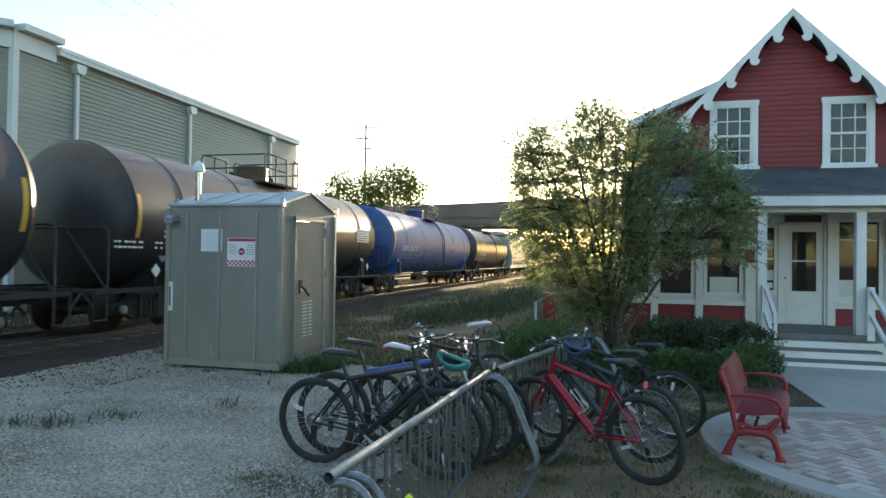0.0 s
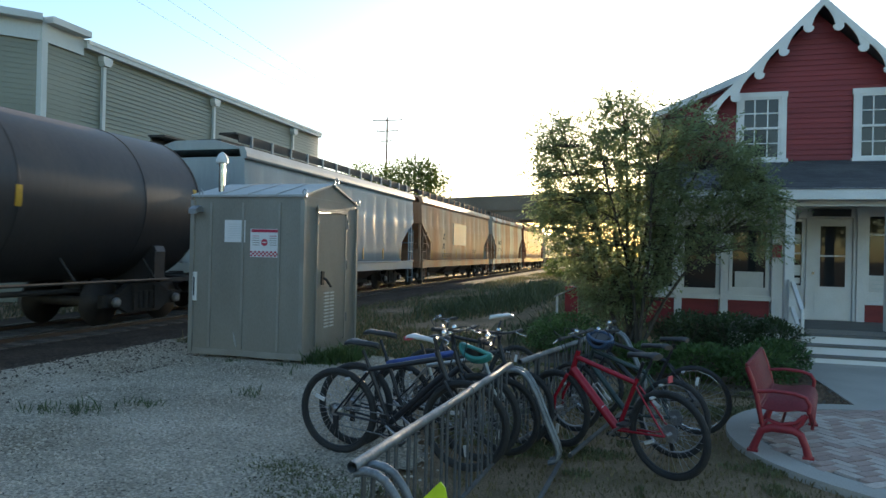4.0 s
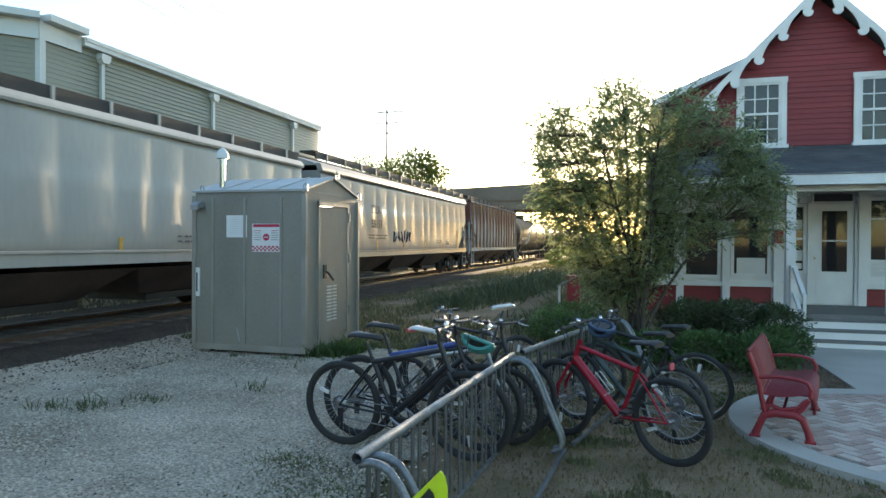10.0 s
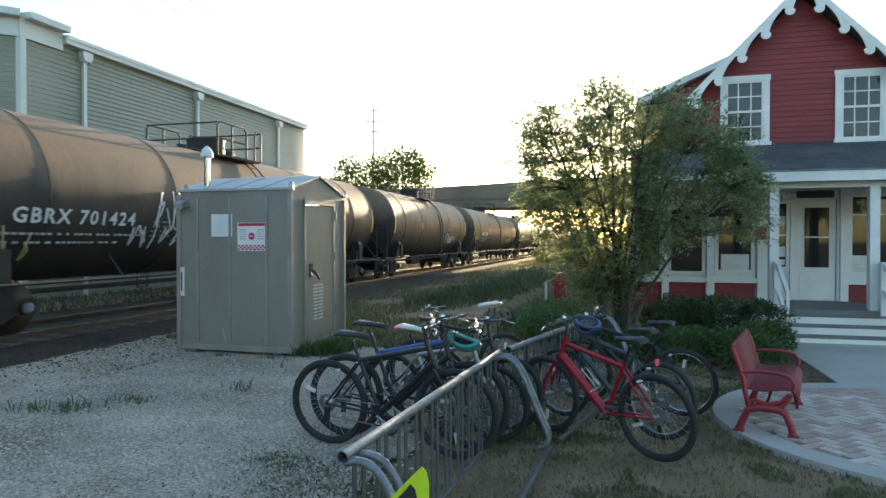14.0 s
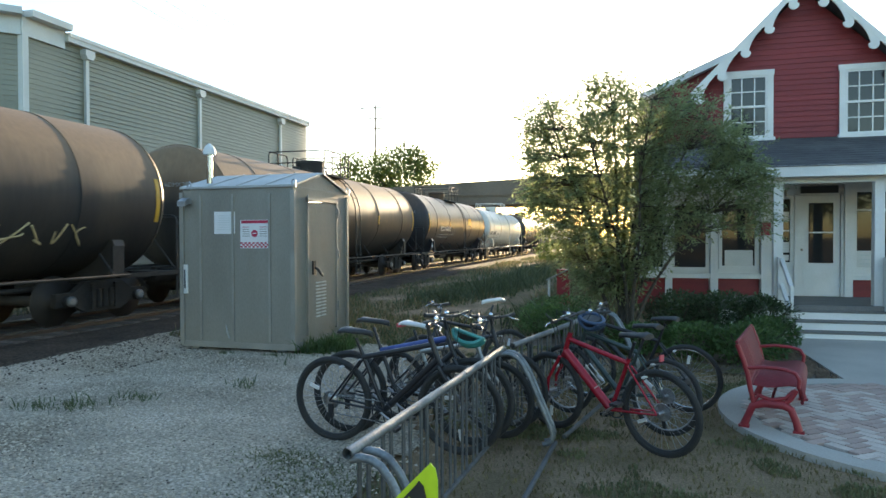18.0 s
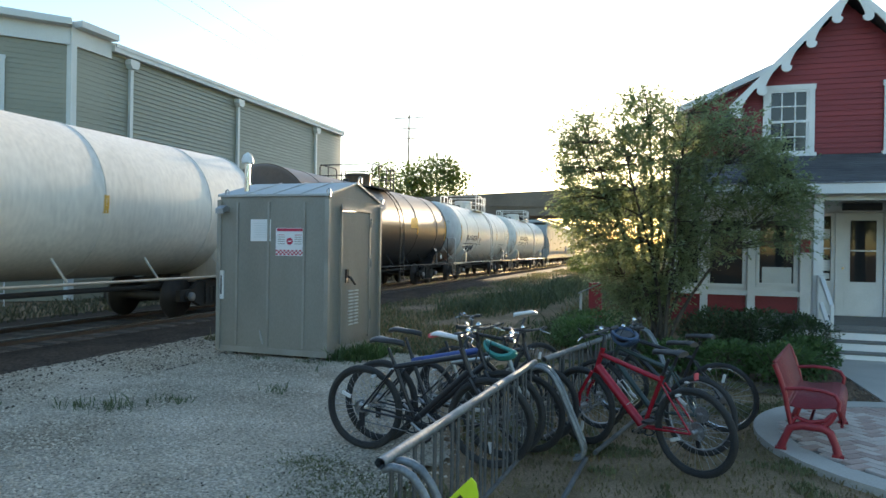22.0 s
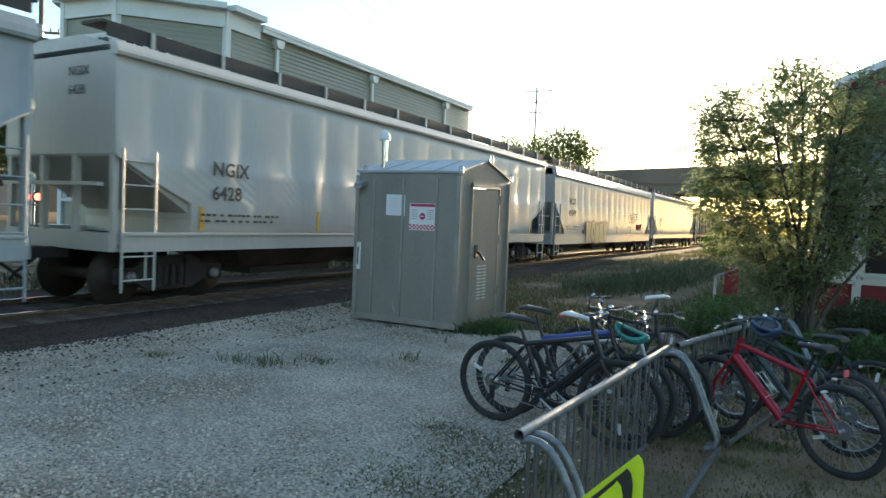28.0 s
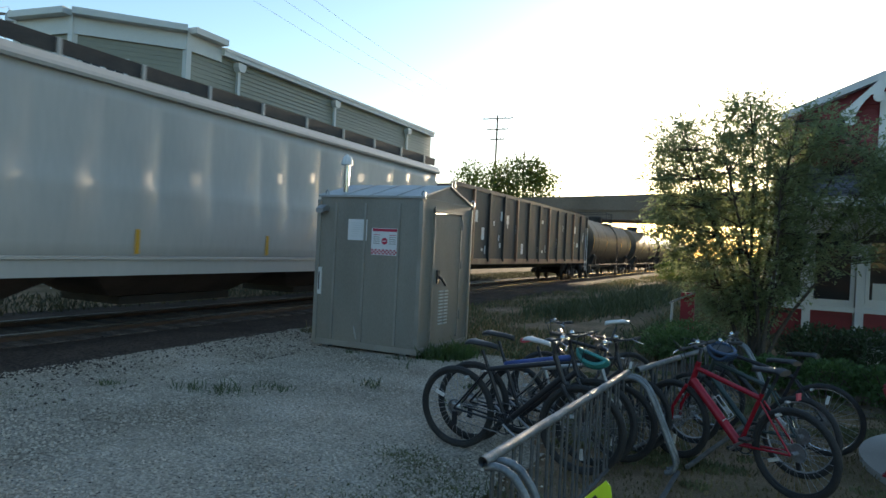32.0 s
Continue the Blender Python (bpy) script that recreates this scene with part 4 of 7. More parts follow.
def truck(car, y):
    t = new("truck")
    t.parent, t.location = car, (0, y, 0)
    for s in (-0.89, 0.89):
        w = part("wheelset", cached("wheelset", wheelset_mesh), None, t)
        w.location = (0, s, 0)
    for s in (-1, 1):
        f = part("side_frame", cached("side_frame", side_frame_mesh), None, t)
        f.matrix_basis = pose(s * 1.0, 0, 0, 0, 0, 0 if s > 0 else 180)
    for s in (-0.89, 0.89):
        for x in (-1, 1):
            cap = part("bearing_cap", cached("bearing_cap", lambda: mesh_of(tubes([0.1, 0.1, 0.06], [(0, 0, 0), (0.05, 0, 0), (0.07, 0, 0)], n=14), "dull_steel", "bearing_cap")), None, t)
            cap.matrix_basis = pose(x * 1.13, s, 0.47, 0, 0, 0 if x > 0 else 180)
    part("bolster", cached("bolster", lambda: mesh_of(boxes((0, 0, 0.62, 2.1, 0.36, 0.26)), "underframe", "bolster")), None, t)


def coupler_mesh():
    bm = bmesh.new()
    box(bm, 0, -0.35, 0.85, 0.16, 0.7, 0.18)
    bevel_box(bm, 0, 0.08, 0.85, 0.28, 0.26, 0.3, 0.04)
    tube(bm, [(0.2, -0.3, 0.75), (0.24, 0.0, 0.5), (0.1, 0.15, 0.42)], 0.03, 6)
    return mesh_of(bm, "underframe", "coupler")


def ends(car, L):
    for s in (-1, 1):
        c = part("coupler", cached("coupler", coupler_mesh), None, car)
        c.matrix_basis = pose(0, s * (L / 2 - 0.1), 0, 0, 0, 0 if s > 0 else 180)


def ladder_mesh(h, w, rungs, mat):
    bm = bmesh.new()
    for s in (-1, 1):
        tube(bm, [(0, s * w / 2, 0), (0, s * w / 2, h)], 0.022, 6)
    for k in range(rungs):
        z = h * (k + 0.5) / rungs
        tube(bm, [(0, -w / 2, z), (0, w / 2, z)], 0.016, 6)
    return mesh_of(bm, mat, "ladder")


def lettering(car, text, y, z, x, size, mat, name="lettering", thick=0.0, space=1.0):
    ob = part(name, writing(text, size, thick, space), None, car)
    ob.data.materials.append(M[mat])
    ob.location = (x, y, z)
    return ob


def bars(car, y, z, x, rows, mat):
    """Unreadable lines of small writing."""
    bm = bmesh.new()
    for k, w in enumerate(rows):
        u = 0.0
        while u < w:
            q = random.uniform(0.05, 0.13)
            box(bm, x, y + u + q / 2, z - 0.11 * k, 0.004, q, 0.042)
            u += q + random.choice((0.035, 0.035, 0.11))
    part("small_writing", bm, mat, car)["kind"] = "stuff"


def scrawl(car, surface, y, z, w, h, n, mat, r=0.02):
    """A sprayed tag: quick angular strokes that mean nothing."""
    rnd = random.Random(int(abs(y) * 100) + n)
    bm = bmesh.new()
    for k in range(n):
        c0, ww = y + w * (k + 0.5) / n, w / n
        knots = [(c0 + ww * rnd.uniform(-0.55, 0.55), z + h * rnd.uniform(-0.5, 0.5)) for _ in range(rnd.choice((3, 4, 4, 5)))]
        knots[0] = (knots[0][0], z + 0.5 * h * rnd.uniform(0.6, 1.2))
        knots[1] = (knots[1][0], z - 0.5 * h * rnd.uniform(0.6, 1.2))
        pts = []
        for i in range(len(knots) - 1):
            p0, p1, p2, p3 = knots[max(0, i - 1)], knots[i], knots[i + 1], knots[min(len(knots) - 1, i + 2)]
            for t in (0, 0.2, 0.4, 0.6, 0.8):
                q = [0.5 * (2 * p1[e] + (p2[e] - p0[e]) * t + (2 * p0[e] - 5 * p1[e] + 4 * p2[e] - p3[e]) * t * t + (3 * p1[e] - p0[e] - 3 * p2[e] + p3[e]) * t ** 3) for e in (0, 1)]
                pts.append((surface(q[1]) - 0.5 * r, q[0], q[1]))
        tube(bm, pts, [r * rnd.uniform(0.7, 1.1) for _ in pts], 5)
    part("spray_tag", bm, mat, car)


def shell_ladder(R, zc, mat):
    """A ladder that climbs straight from the stirrup, then bends over the shell to the walkway."""
    bm = bmesh.new()
    line = [(R + 0.1, 0.36), (R + 0.1, zc)] + [((R + 0.1) * math.cos(a), zc + (R + 0.1) * math.sin(a)) for a in (0.2, 0.4, 0.6, 0.8, 1.0, 1.15)]
    for s in (-0.2, 0.2):
        tube(bm, [(x, s, z) for x, z in line], 0.022, 6)
    rungs = [(R + 0.1, 0.38 + 0.34 * k) for k in range(7)] + line[3:]
    for x, z in rungs:
        tube(bm, [(x, -0.2, z), (x, 0.2, z)], 0.016, 6)
    return mesh_of(bm, mat, "ladder")


def tank_car(L, y, colour, label, mark=None, letter="letter_white", R=1.58, zc=2.46, rail_mat="roof_black", placard=False, tags=()):
    shell_x = lambda z: math.sqrt(max(0.05, R * R - (z - zc) ** 2))
    car = thing("tank_car", label, "tank car", pose(TRACK_X, y, RAIL_Z), "train cars")
    H = L / 2 - 0.72
    D = 0.55
    prof = [(-H + D - D * math.sin(math.pi / 2 * (8 - k) / 8), max(0.02, R * math.cos(math.pi / 2 * (8 - k) / 8))) for k in range(9)]
    n = 56
    bm = bmesh.new()
    tube(bm, [(0, prof[-1][0], zc), (0, -prof[-1][0], zc)], [R, R], n, caps=False)
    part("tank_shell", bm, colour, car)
    for s in (-1, 1):
        bm = bmesh.new()
        tube(bm, [(0, s * p[0], zc) for p in prof], [p[1] for p in prof], n)
        part("tank_head", bm, "tank_rusted" if colour == "tank_white" else colour, car, "rust-stained tank head" if colour == "tank_white" else "")
    for q in (-0.72, -0.36, 0.36, 0.72):
        bm = bmesh.new()
        ring_tube(bm, (0, H * q, zc), (0, 1, 0), R + 0.002, 0.012, 48, 4)
        part("weld_band", bm, colour, car)
    for s in (-1, 1):
        bm = bmesh.new()
        ring_tube(bm, (0, s * (H - D), zc), (0, 1, 0), R + 0.003, 0.018, 48, 4)
        part("head_seam", bm, colour, car)
    tr = L / 2 - 2.35
    light = rail_mat if colour == "tank_white" else "underframe"
    for s in (-1, 1):
        truck(car, s * tr)
        bm = bmesh.new()
        prism(bm, [(-0.5, 0.75), (0.5, 0.75), (1.3, 0.92), (1.46, 1.5), (1.4, 1.62), (-1.4, 1.62), (-1.46, 1.5), (-1.3, 0.92)], lambda u, v, w: Vector((u, s * tr - 0.14 + w, v)), 0.28)
        part("saddle", bm, colour, car)
        for x in (-1, 1):
            part("saddle_bracket", boxes((x * 1.49, s * (tr - 0.1), 1.2, 0.05, 0.3, 0.6)), light, car)
        part("stub_sill", boxes((0, s * (L / 2 - 1.7), 0.8, 0.45, 3.0, 0.34)), "underframe", car)
        part("end_platform", boxes((0, s * (L / 2 - 0.62), 0.9, 2.9, 0.7, 0.05), (1.45, s * (L / 2 - 1.35), 0.9, 0.1, 2.1, 0.09), (-1.45, s * (L / 2 - 1.35), 0.9, 0.1, 2.1, 0.09)), light, car)
        rl = bmesh.new()
        e = s * (L / 2 - 0.64)
        tube(rl, [(1.46, e, 0.32), (1.46, e, 2.05), (1.42, e, 2.13), (1.32, e, 2.16), (-1.32, e, 2.16), (-1.42, e, 2.13), (-1.46, e, 2.05), (-1.46, e, 0.32)], 0.024, 6)
        for x in (-1.46, 1.46):
            tube(rl, [(x, e, 0.34), (x, e + s * 0.36, 0.34), (x, e + s * 0.36, 0.9)], 0.022, 6)
            tube(rl, [(x, e + s * 0.36, 0.6), (x, e + s * 0.62, 0.9)], 0.02, 6)
            tube(rl, [(x * 0.98, e, 0.95), (x * 0.3, e, 2.14)], 0.02, 6)
        part("end_handrail", rl, rail_mat, car)
    side = bmesh.new()
    for x in (-1.55, 1.55):
        tube(side, [(x, -L / 2 + 2.2, 0.92), (x, L / 2 - 2.2, 0.92)], 0.03, 6)
        for k in range(7):
            yy = (-L / 2 + 2.6) + (L - 5.2) * k / 6
            tube(side, [(x, yy, 0.92), (x * 0.84, yy - 0.12, 1.36)], 0.02, 6)
    part("side_rail", side, rail_mat, car)
    part("brake_reservoir", tubes(0.2, [(0.3, -1.0, 0.62), (0.3, 0.4, 0.62)], n=14), "underframe", car)
    part("centre_pipe", tubes(0.05, [(0.5, -L / 2 + 3, 0.7), (0.5, L / 2 - 3, 0.7)]), "underframe", car)
    part("bottom_outlet", tubes([0.3, 0.26, 0.14], [(0, 0.9, 0.95), (0, 0.9, 0.7), (0, 0.9, 0.45)], n=14), "underframe", car)
    top = zc + R
    nozzle = bmesh.new()
    tube(nozzle, [(0, 0, top - 0.1), (0, 0, top + 0.34), (0, 0, top + 0.38), (0, 0, top + 0.42)], [0.5, 0.5, 0.53, 0.45], 22)
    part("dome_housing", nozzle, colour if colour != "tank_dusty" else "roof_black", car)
    valve = bmesh.new()
    tube(valve, [(0.05, 1.0, top - 0.08), (0.05, 1.0, top + 0.16), (0.05, 1.0, top + 0.22)], [0.17, 0.17, 0.06], 12)
    part("valve", valve, "roof_black", car)
    part("valve", tubes(0.12, [(0, -1.05, top - 0.08), (0, -1.05, top + 0.12)], n=12), "roof_black", car)
    part("walkway", boxes((0.72, 0, top - 0.16, 0.7, 2.1, 0.05), (-0.72, 0, top - 0.16, 0.7, 2.1, 0.05), (0, 0.85, top + 0.0, 0.8, 0.4, 0.04), (0, -0.85, top + 0.0, 0.8, 0.4, 0.04)), rail_mat, car)
    guard = bmesh.new()
    low, high = top + 0.26, top + 0.68
    for s in (-1, 1):
        tube(guard, [(s * 1.07, -1.05, top - 0.16), (s * 1.07, -1.05, high - 0.1), (s * 1.07, -0.95, high), (s * 1.07, 0.2, high), (s * 1.07, 0.3, high - 0.1), (s * 1.07, 0.3, top - 0.16)], 0.026, 6)
        tube(guard, [(s * 1.07, 0.72, top - 0.16), (s * 1.07, 0.72, high - 0.1), (s * 1.07, 0.8, high), (s * 1.07, 1.05, high), (s * 1.07, 1.05, top - 0.16)], 0.026, 6)
        tube(guard, [(s * 1.07, -1.05, low), (s * 1.07, 0.3, low)], 0.02, 6)
        tube(guard, [(s * 1.07, 0.72, low), (s * 1.07, 1.05, low)], 0.02, 6)
        tube(guard, [(s * 1.07, -0.4, top - 0.16), (s * 1.07, -0.4, high)], 0.024, 6)
        for z in (low, high - 0.02):
            tube(guard, [(1.07, s * 1.05, z), (-1.07, s * 1.05, z)], 0.022, 6)
    part("guard_rail", guard, rail_mat, car)
    for s in (0, 180):
        lad = part("ladder", cached("shell_ladder%s%s" % (rail_mat, R), lambda: shell_ladder(R, zc, rail_mat)), None, car)
        lad.matrix_basis = pose(0, 0.5 if s == 0 else -0.5, 0, 0, 0, s)
    for yy, a0, a1 in ((-H + 0.66, -0.3, 0.28), (H - 0.66, -0.3, 0.28), (-H * 0.36, -0.16, 0.06), (H * 0.36, -0.16, 0.06)):
        bm = bmesh.new()
        prev = None
        for k in range(7):
            a = a0 + (a1 - a0) * k / 6
            ring = [bm.verts.new(((R + o) * math.cos(a), yy + e, zc + (R + o) * math.sin(a))) for e, o in ((-0.055, 0.008), (0.055, 0.008), (0.055, 0.001), (-0.055, 0.001))]
            if prev:
                for i in range(4):
                    bm.faces.new((prev[i], prev[(i + 1) % 4], ring[(i + 1) % 4], ring[i]))
            prev = ring
        part("reflector", bm, "stripe_yellow", car)
    if mark:
        text, dy, width = mark[:3]
        mz = mark[3] if len(mark) > 3 else 2.02
        words = text.split()
        full = max(v.co.y for v in writing(text, 0.37, 0.008, 1.22).vertices)
        for k, word in enumerate(words):
            ob = lettering(car, word, 0, 0, 0, 0.37, letter, thick=0.008, space=1.22)
            ob.data.transform(Matrix.Diagonal((1, width / full, 1, 1)))
            start = dy if k == 0 else dy + width - max(v.co.y for v in ob.data.vertices)
            ob.matrix_basis = pose(shell_x(mz) + 0.014, start, mz, 0, 13, 0)
            small = lettering(car, word, 0, 0, 0, 0.16, "letter_faded")
            small.matrix_basis = pose(0.1 + 0.52 * k, -H - 0.03, zc + 0.46, 0, 0, -86)
        rows = bmesh.new()
        for k, w in enumerate((width * 1.2, width)):
            u, z = 0.0, mz - 0.19 - 0.15 * k
            while u < w:
                q = random.uniform(0.05, 0.13)
                box(rows, shell_x(z) + 0.004, dy - 0.2 + u + q / 2, z, 0.02, q, 0.04)
                u += q + random.choice((0.04, 0.04, 0.12))
        for k in range(4):
            u, z = 0.0, mz + 0.1 - 0.1 * k
            while u < 0.6 - 0.08 * (k % 3):
                q = random.uniform(0.04, 0.11)
                box(rows, shell_x(z) + 0.003, dy + width + 0.55 + u + q / 2, z, 0.012, q, 0.028)
                u += q + random.choice((0.03, 0.03, 0.09))
        part("small_writing", rows, "letter_faded" if letter == "letter_white" else letter, car)["kind"] = "stuff"
        if len(mark) > 4:
            fr = bmesh.new()
            for k in range(8):
                z = mz - 0.1 + 0.05 * k
                for s in (-0.18, 0.18):
                    box(fr, shell_x(z) + 0.004, dy + width + 0.3 + s, z, 0.016, 0.014, 0.05)
            for z in (mz - 0.12, mz + 0.3):
                box(fr, shell_x(z) + 0.004, dy + width + 0.3, z, 0.016, 0.37, 0.014)
            part("stencil_box", fr, letter, car)
    xs = R + 0.006
    for tag_mat, ty, tz, tw, th, tn in tags:
        scrawl(car, lambda z: shell_x(z) + 0.012, ty, tz, tw, th, tn, tag_mat)
    if placard:
        part("hazard_panel", boxes((xs, H * 0.3, zc + 0.2, 0.006, 0.75, 0.42)), "stripe_yellow", car, "yellow hazard panel")
        for s in (-1, 1):
            bm = bmesh.new()
            prism(bm, [(-0.13, 0), (0, -0.13), (0.13, 0), (0, 0.13)], lambda u, v, w: Vector((1.54 + w, s * (H - 1.2) + u, 1.25 + v)), 0.01)
            part("placard", bm, "letter_white", car, "white diamond placard")
    ends(car, L)
    return car


def stacked_body(L, levels, step, dent, seed):
    """A hopper's shell: for each height a half length and a half width; the long sides ripple."""
    bm = bmesh.new()
    n = max(8, int(L / step))
    grid = {}
    for i, (z, e, w) in enumerate(levels):
        for j in range(n + 1):
            yy = -e + 2 * e * j / n
            for s in (-1, 1):
                pillow = -dent * (0.7 + 0.6 * noise.noise((yy * 0.45, seed, 7.0))) * (1 - math.sin(math.pi * (((yy + 0.45 * noise.noise((yy * 0.5, seed, 1.0))) / 1.16) % 1.0) ** 1.5) ** 0.6) * max(0.0, 1 - ((z - 2.85) / 1.2) ** 2)
                d = pillow if 0 < j < n else 0
                d += 0.15 * dent * (noise.noise((yy * 0.9, z * 0.35, seed)) + 0.6 * noise.noise((yy * 2.3, z * 0.4, seed + 5))) if 0 < j < n else 0
                grid[i, j, s] = bm.verts.new((s * (w + d), yy, z))
    for i in range(len(levels) - 1):
        for j in range(n):
            for s in (-1, 1):
                f = bm.faces.new((grid[i, j, s], grid[i, j + 1, s], grid[i + 1, j + 1, s], grid[i + 1, j, s]))
                f.smooth = True
        for j in (0, n):
            bm.faces.new((grid[i, j, -1], grid[i, j, 1], grid[i + 1, j, 1], grid[i + 1, j, -1]))
    for i in (0, len(levels) - 1):
        for j in range(n):
            bm.faces.new((grid[i, j, -1], grid[i, j, 1], grid[i, j + 1, 1], grid[i, j + 1, -1]))
    return bm


def fat_strokes(lines, x, r):
    """Flat round-ended strokes of paint, like a bubble letter's."""
    bm = bmesh.new()
    k = 0
    for line in lines:
        for a in line:
            bm.faces.new([bm.verts.new((x + 0.0002 * k, a[0] + r * math.cos(0.3927 * i), a[1] + r * math.sin(0.3927 * i))) for i in range(16)])
            k += 1
        for a, b in zip(line, line[1:]):
            d = math.hypot(b[0] - a[0], b[1] - a[1])
            ny, nz = -(b[1] - a[1]) / d * r, (b[0] - a[0]) / d * r
            bm.faces.new([bm.verts.new((x + 0.0002 * k, p[0] + s * ny, p[1] + s * nz)) for p, s in ((a, 1), (a, -1), (b, -1), (b, 1))])
            k += 1
    return bm


def hopper_car(L, y, colour, label, mark=(), letter="letter_black", sill=None, trim=None, H=4.42, ribs=0, seed=0.0, patch=None, tags=(), bubbles=False, eave=(3.9, 4.2), side_sill=(0.86, 1.18), cut=(2.1, 2.92)):
    car = thing("hopper_car", label, "hopper car", pose(TRACK_X, y, RAIL_Z), "train cars")
    E = L / 2 - 0.62
    sill, trim = sill or colour, trim or colour
    W = 1.53
    c0, c1 = cut
    z0 = side_sill[1] - 0.06
    lv = [(z0, E - 1.5, W - 0.04), ((z0 + c0) / 2, E - 1.5, W - 0.01)] + [(c0 + (c1 - c0) * q, E - 1.46 + 1.44 * q ** 0.9, W + 0.01) for q in (0.0, 0.25, 0.5, 0.75, 1.0)] + [(c1 + 0.04, E, W)] + [(c1 + (eave[0] - c1) * q, E, W - 0.05 * q) for q in (0.3, 0.6, 0.85, 1.05)]
    part("body", stacked_body(L, lv, 0.08, 0.075 if not ribs else 0.006, seed), colour, car)
    ec, eh = (eave[0] + eave[1]) / 2, eave[1] - eave[0]
    rail = bmesh.new()
    for s in (-1, 1):
        prism(rail, [(s * (W - 0.12), eave[0]), (s * (W + 0.03), eave[0]), (s * (W + 0.05), eave[0] + 0.05), (s * (W + 0.03), ec), (s * (W - 0.04), eave[1]), (s * (W - 0.2), eave[1] + 0.02)], lambda u, v, w: Vector((u, -E - 0.02 + w, v)), 2 * E + 0.04)
    part("eave_rail", rail, trim, car)
    bm = bmesh.new()
    prism(bm, [(-W + 0.1, eave[1] - 0.05), (W - 0.1, eave[1] - 0.05), (0.6, H - 0.02), (-0.6, H - 0.02)], lambda u, v, w: Vector((u, -E + w, v)), 2 * E)
    part("roof", bm, trim, car)
    part("hatch_trough", boxes((0, 0, H + 0.05, 0.75, 2 * E - 1.2, 0.12)), "roof_black", car)
    for s in (-1, 1):
        part("running_board", boxes((s * 1.08, 0, H + 0.1, 0.5, 2 * E + 0.3, 0.05)), "roof_black", car, "black steel roof walkway")
        part("board_skirt", boxes((s * 1.33, 0, H + 0.0, 0.03, 2 * E + 0.1, 0.22)), "roof_black", car)
    k, nb = 0, 13
    bracket = cached("bracket" + trim, lambda: mesh_of(boxes((0, 0, 0, 0.05, 0.06, 0.3)), trim, "board_bracket"))
    for k in range(nb):
        for s in (-1, 1):
            part("board_bracket", bracket, None, car).location = (s * 1.36, -E + 2 * E * (k + 0.5) / nb, H - 0.03)
    sc, sh = (side_sill[0] + side_sill[1]) / 2, side_sill[1] - side_sill[0]
    for s in (-1, 1):
        bm = bmesh.new()
        prism(bm, [(s * (W - 0.05), side_sill[0]), (s * (W + 0.05), side_sill[0]), (s * (W + 0.05), side_sill[1] - 0.03), (s * (W + 0.09), side_sill[1] - 0.02), (s * (W + 0.09), side_sill[1] + 0.02), (s * (W - 0.05), side_sill[1] + 0.03)], lambda u, v, w: Vector((u, -L / 2 + 0.75 + w, v)), L - 1.5)
        part("side_sill", bm, sill, car)
    for s in (-1, 1):
        truck(car, s * (L / 2 - 2.1))
        part("end_sill", boxes((0, s * (L / 2 - 0.75), sc, 2.9, 0.3, sh)), sill, car)
        part("shear_plate", boxes((0, s * (L / 2 - 1.6), 1.02, 2.9, 1.9, 0.06)), "underframe", car)
        for x in (-1.42, -0.45, 0.45, 1.42):
            part("end_post", cached("end_post" + colour, lambda: mesh_of(boxes((0, 0, 0, 0.1, 0.1, 2.0)), colour, "end_post")), None, car).location = (x, s * (E - 0.06), 1.98)
        slope = bmesh.new()
        prism(slope, [(s * (E - 2.3), 1.1), (s * (E - 0.12), c1 - 0.05), (s * (E - 0.24), c1), (s * (E - 2.45), 1.15)], lambda u, v, w: Vector((-1.44 + w, u, v)), 2.88)
        part("slope_sheet", slope, colour, car)
        for x in (-1, 1):
            lad = part("ladder", cached("hop_ladder" + colour, lambda: ladder_mesh(2.3, 0.6, 6, colour)), None, car)
            lad.location = (x * 1.56, s * (E - 0.42), 0.28)
        pl = bmesh.new()
        tube(pl, [(1.5, s * (E - 0.6), 0.45), (1.5, s * (E - 0.6), 1.0)], 0.02, 6)
        box(pl, 0, s * (E + 0.1), 2.0, 2.6, 0.12, 0.06)
        part("crossover_step", pl, colour, car)
    nh = 3 if L > 15 else 2
    for k in range(nh):
        yy = (k - (nh - 1) / 2) * (L - 6.4) / nh
        bm = bmesh.new()
        w0 = (L - 6.4) / nh / 2
        a = [bm.verts.new(p) for p in ((-1.4, yy - w0, 1.1), (1.4, yy - w0, 1.1), (1.4, yy + w0, 1.1), (-1.4, yy + w0, 1.1))]
        b = [bm.verts.new(p) for p in ((-0.7, yy - 0.6 * w0, 0.5), (0.7, yy - 0.6 * w0, 0.5), (0.7, yy + 0.6 * w0, 0.5), (-0.7, yy + 0.6 * w0, 0.5))]
        for i in range(4):
            bm.faces.new((a[i], a[(i + 1) % 4], b[(i + 1) % 4], b[i]))
        bm.faces.new(b)
        part("outlet_hopper", bm, "belly_rust", car)
        part("outlet_gate", boxes((0, yy, 0.42, 1.6, 1.1 * w0, 0.14)), "underframe", car)
    if ribs:
        for k in range(ribs):
            yy = -E + 2 * E * (k + 0.5) / ribs
            part("side_rib", boxes((W + 0.04, yy, 2.72, 0.11, 0.1, 2.84)), M["rib_rust"], car)
            part("side_rib", boxes((-W - 0.04, yy, 2.72, 0.11, 0.1, 2.84)), M["rib_rust"], car)
    for k in range(6):
        yy = -E + (0.95 if bubbles else 1.7) + (2 * E - 3.4) * k / 5
        part("reflector", boxes((W + 0.012 if not ribs else W + 0.11, yy, 1.5, 0.006, 0.09, 0.42)), "stripe_yellow", car)
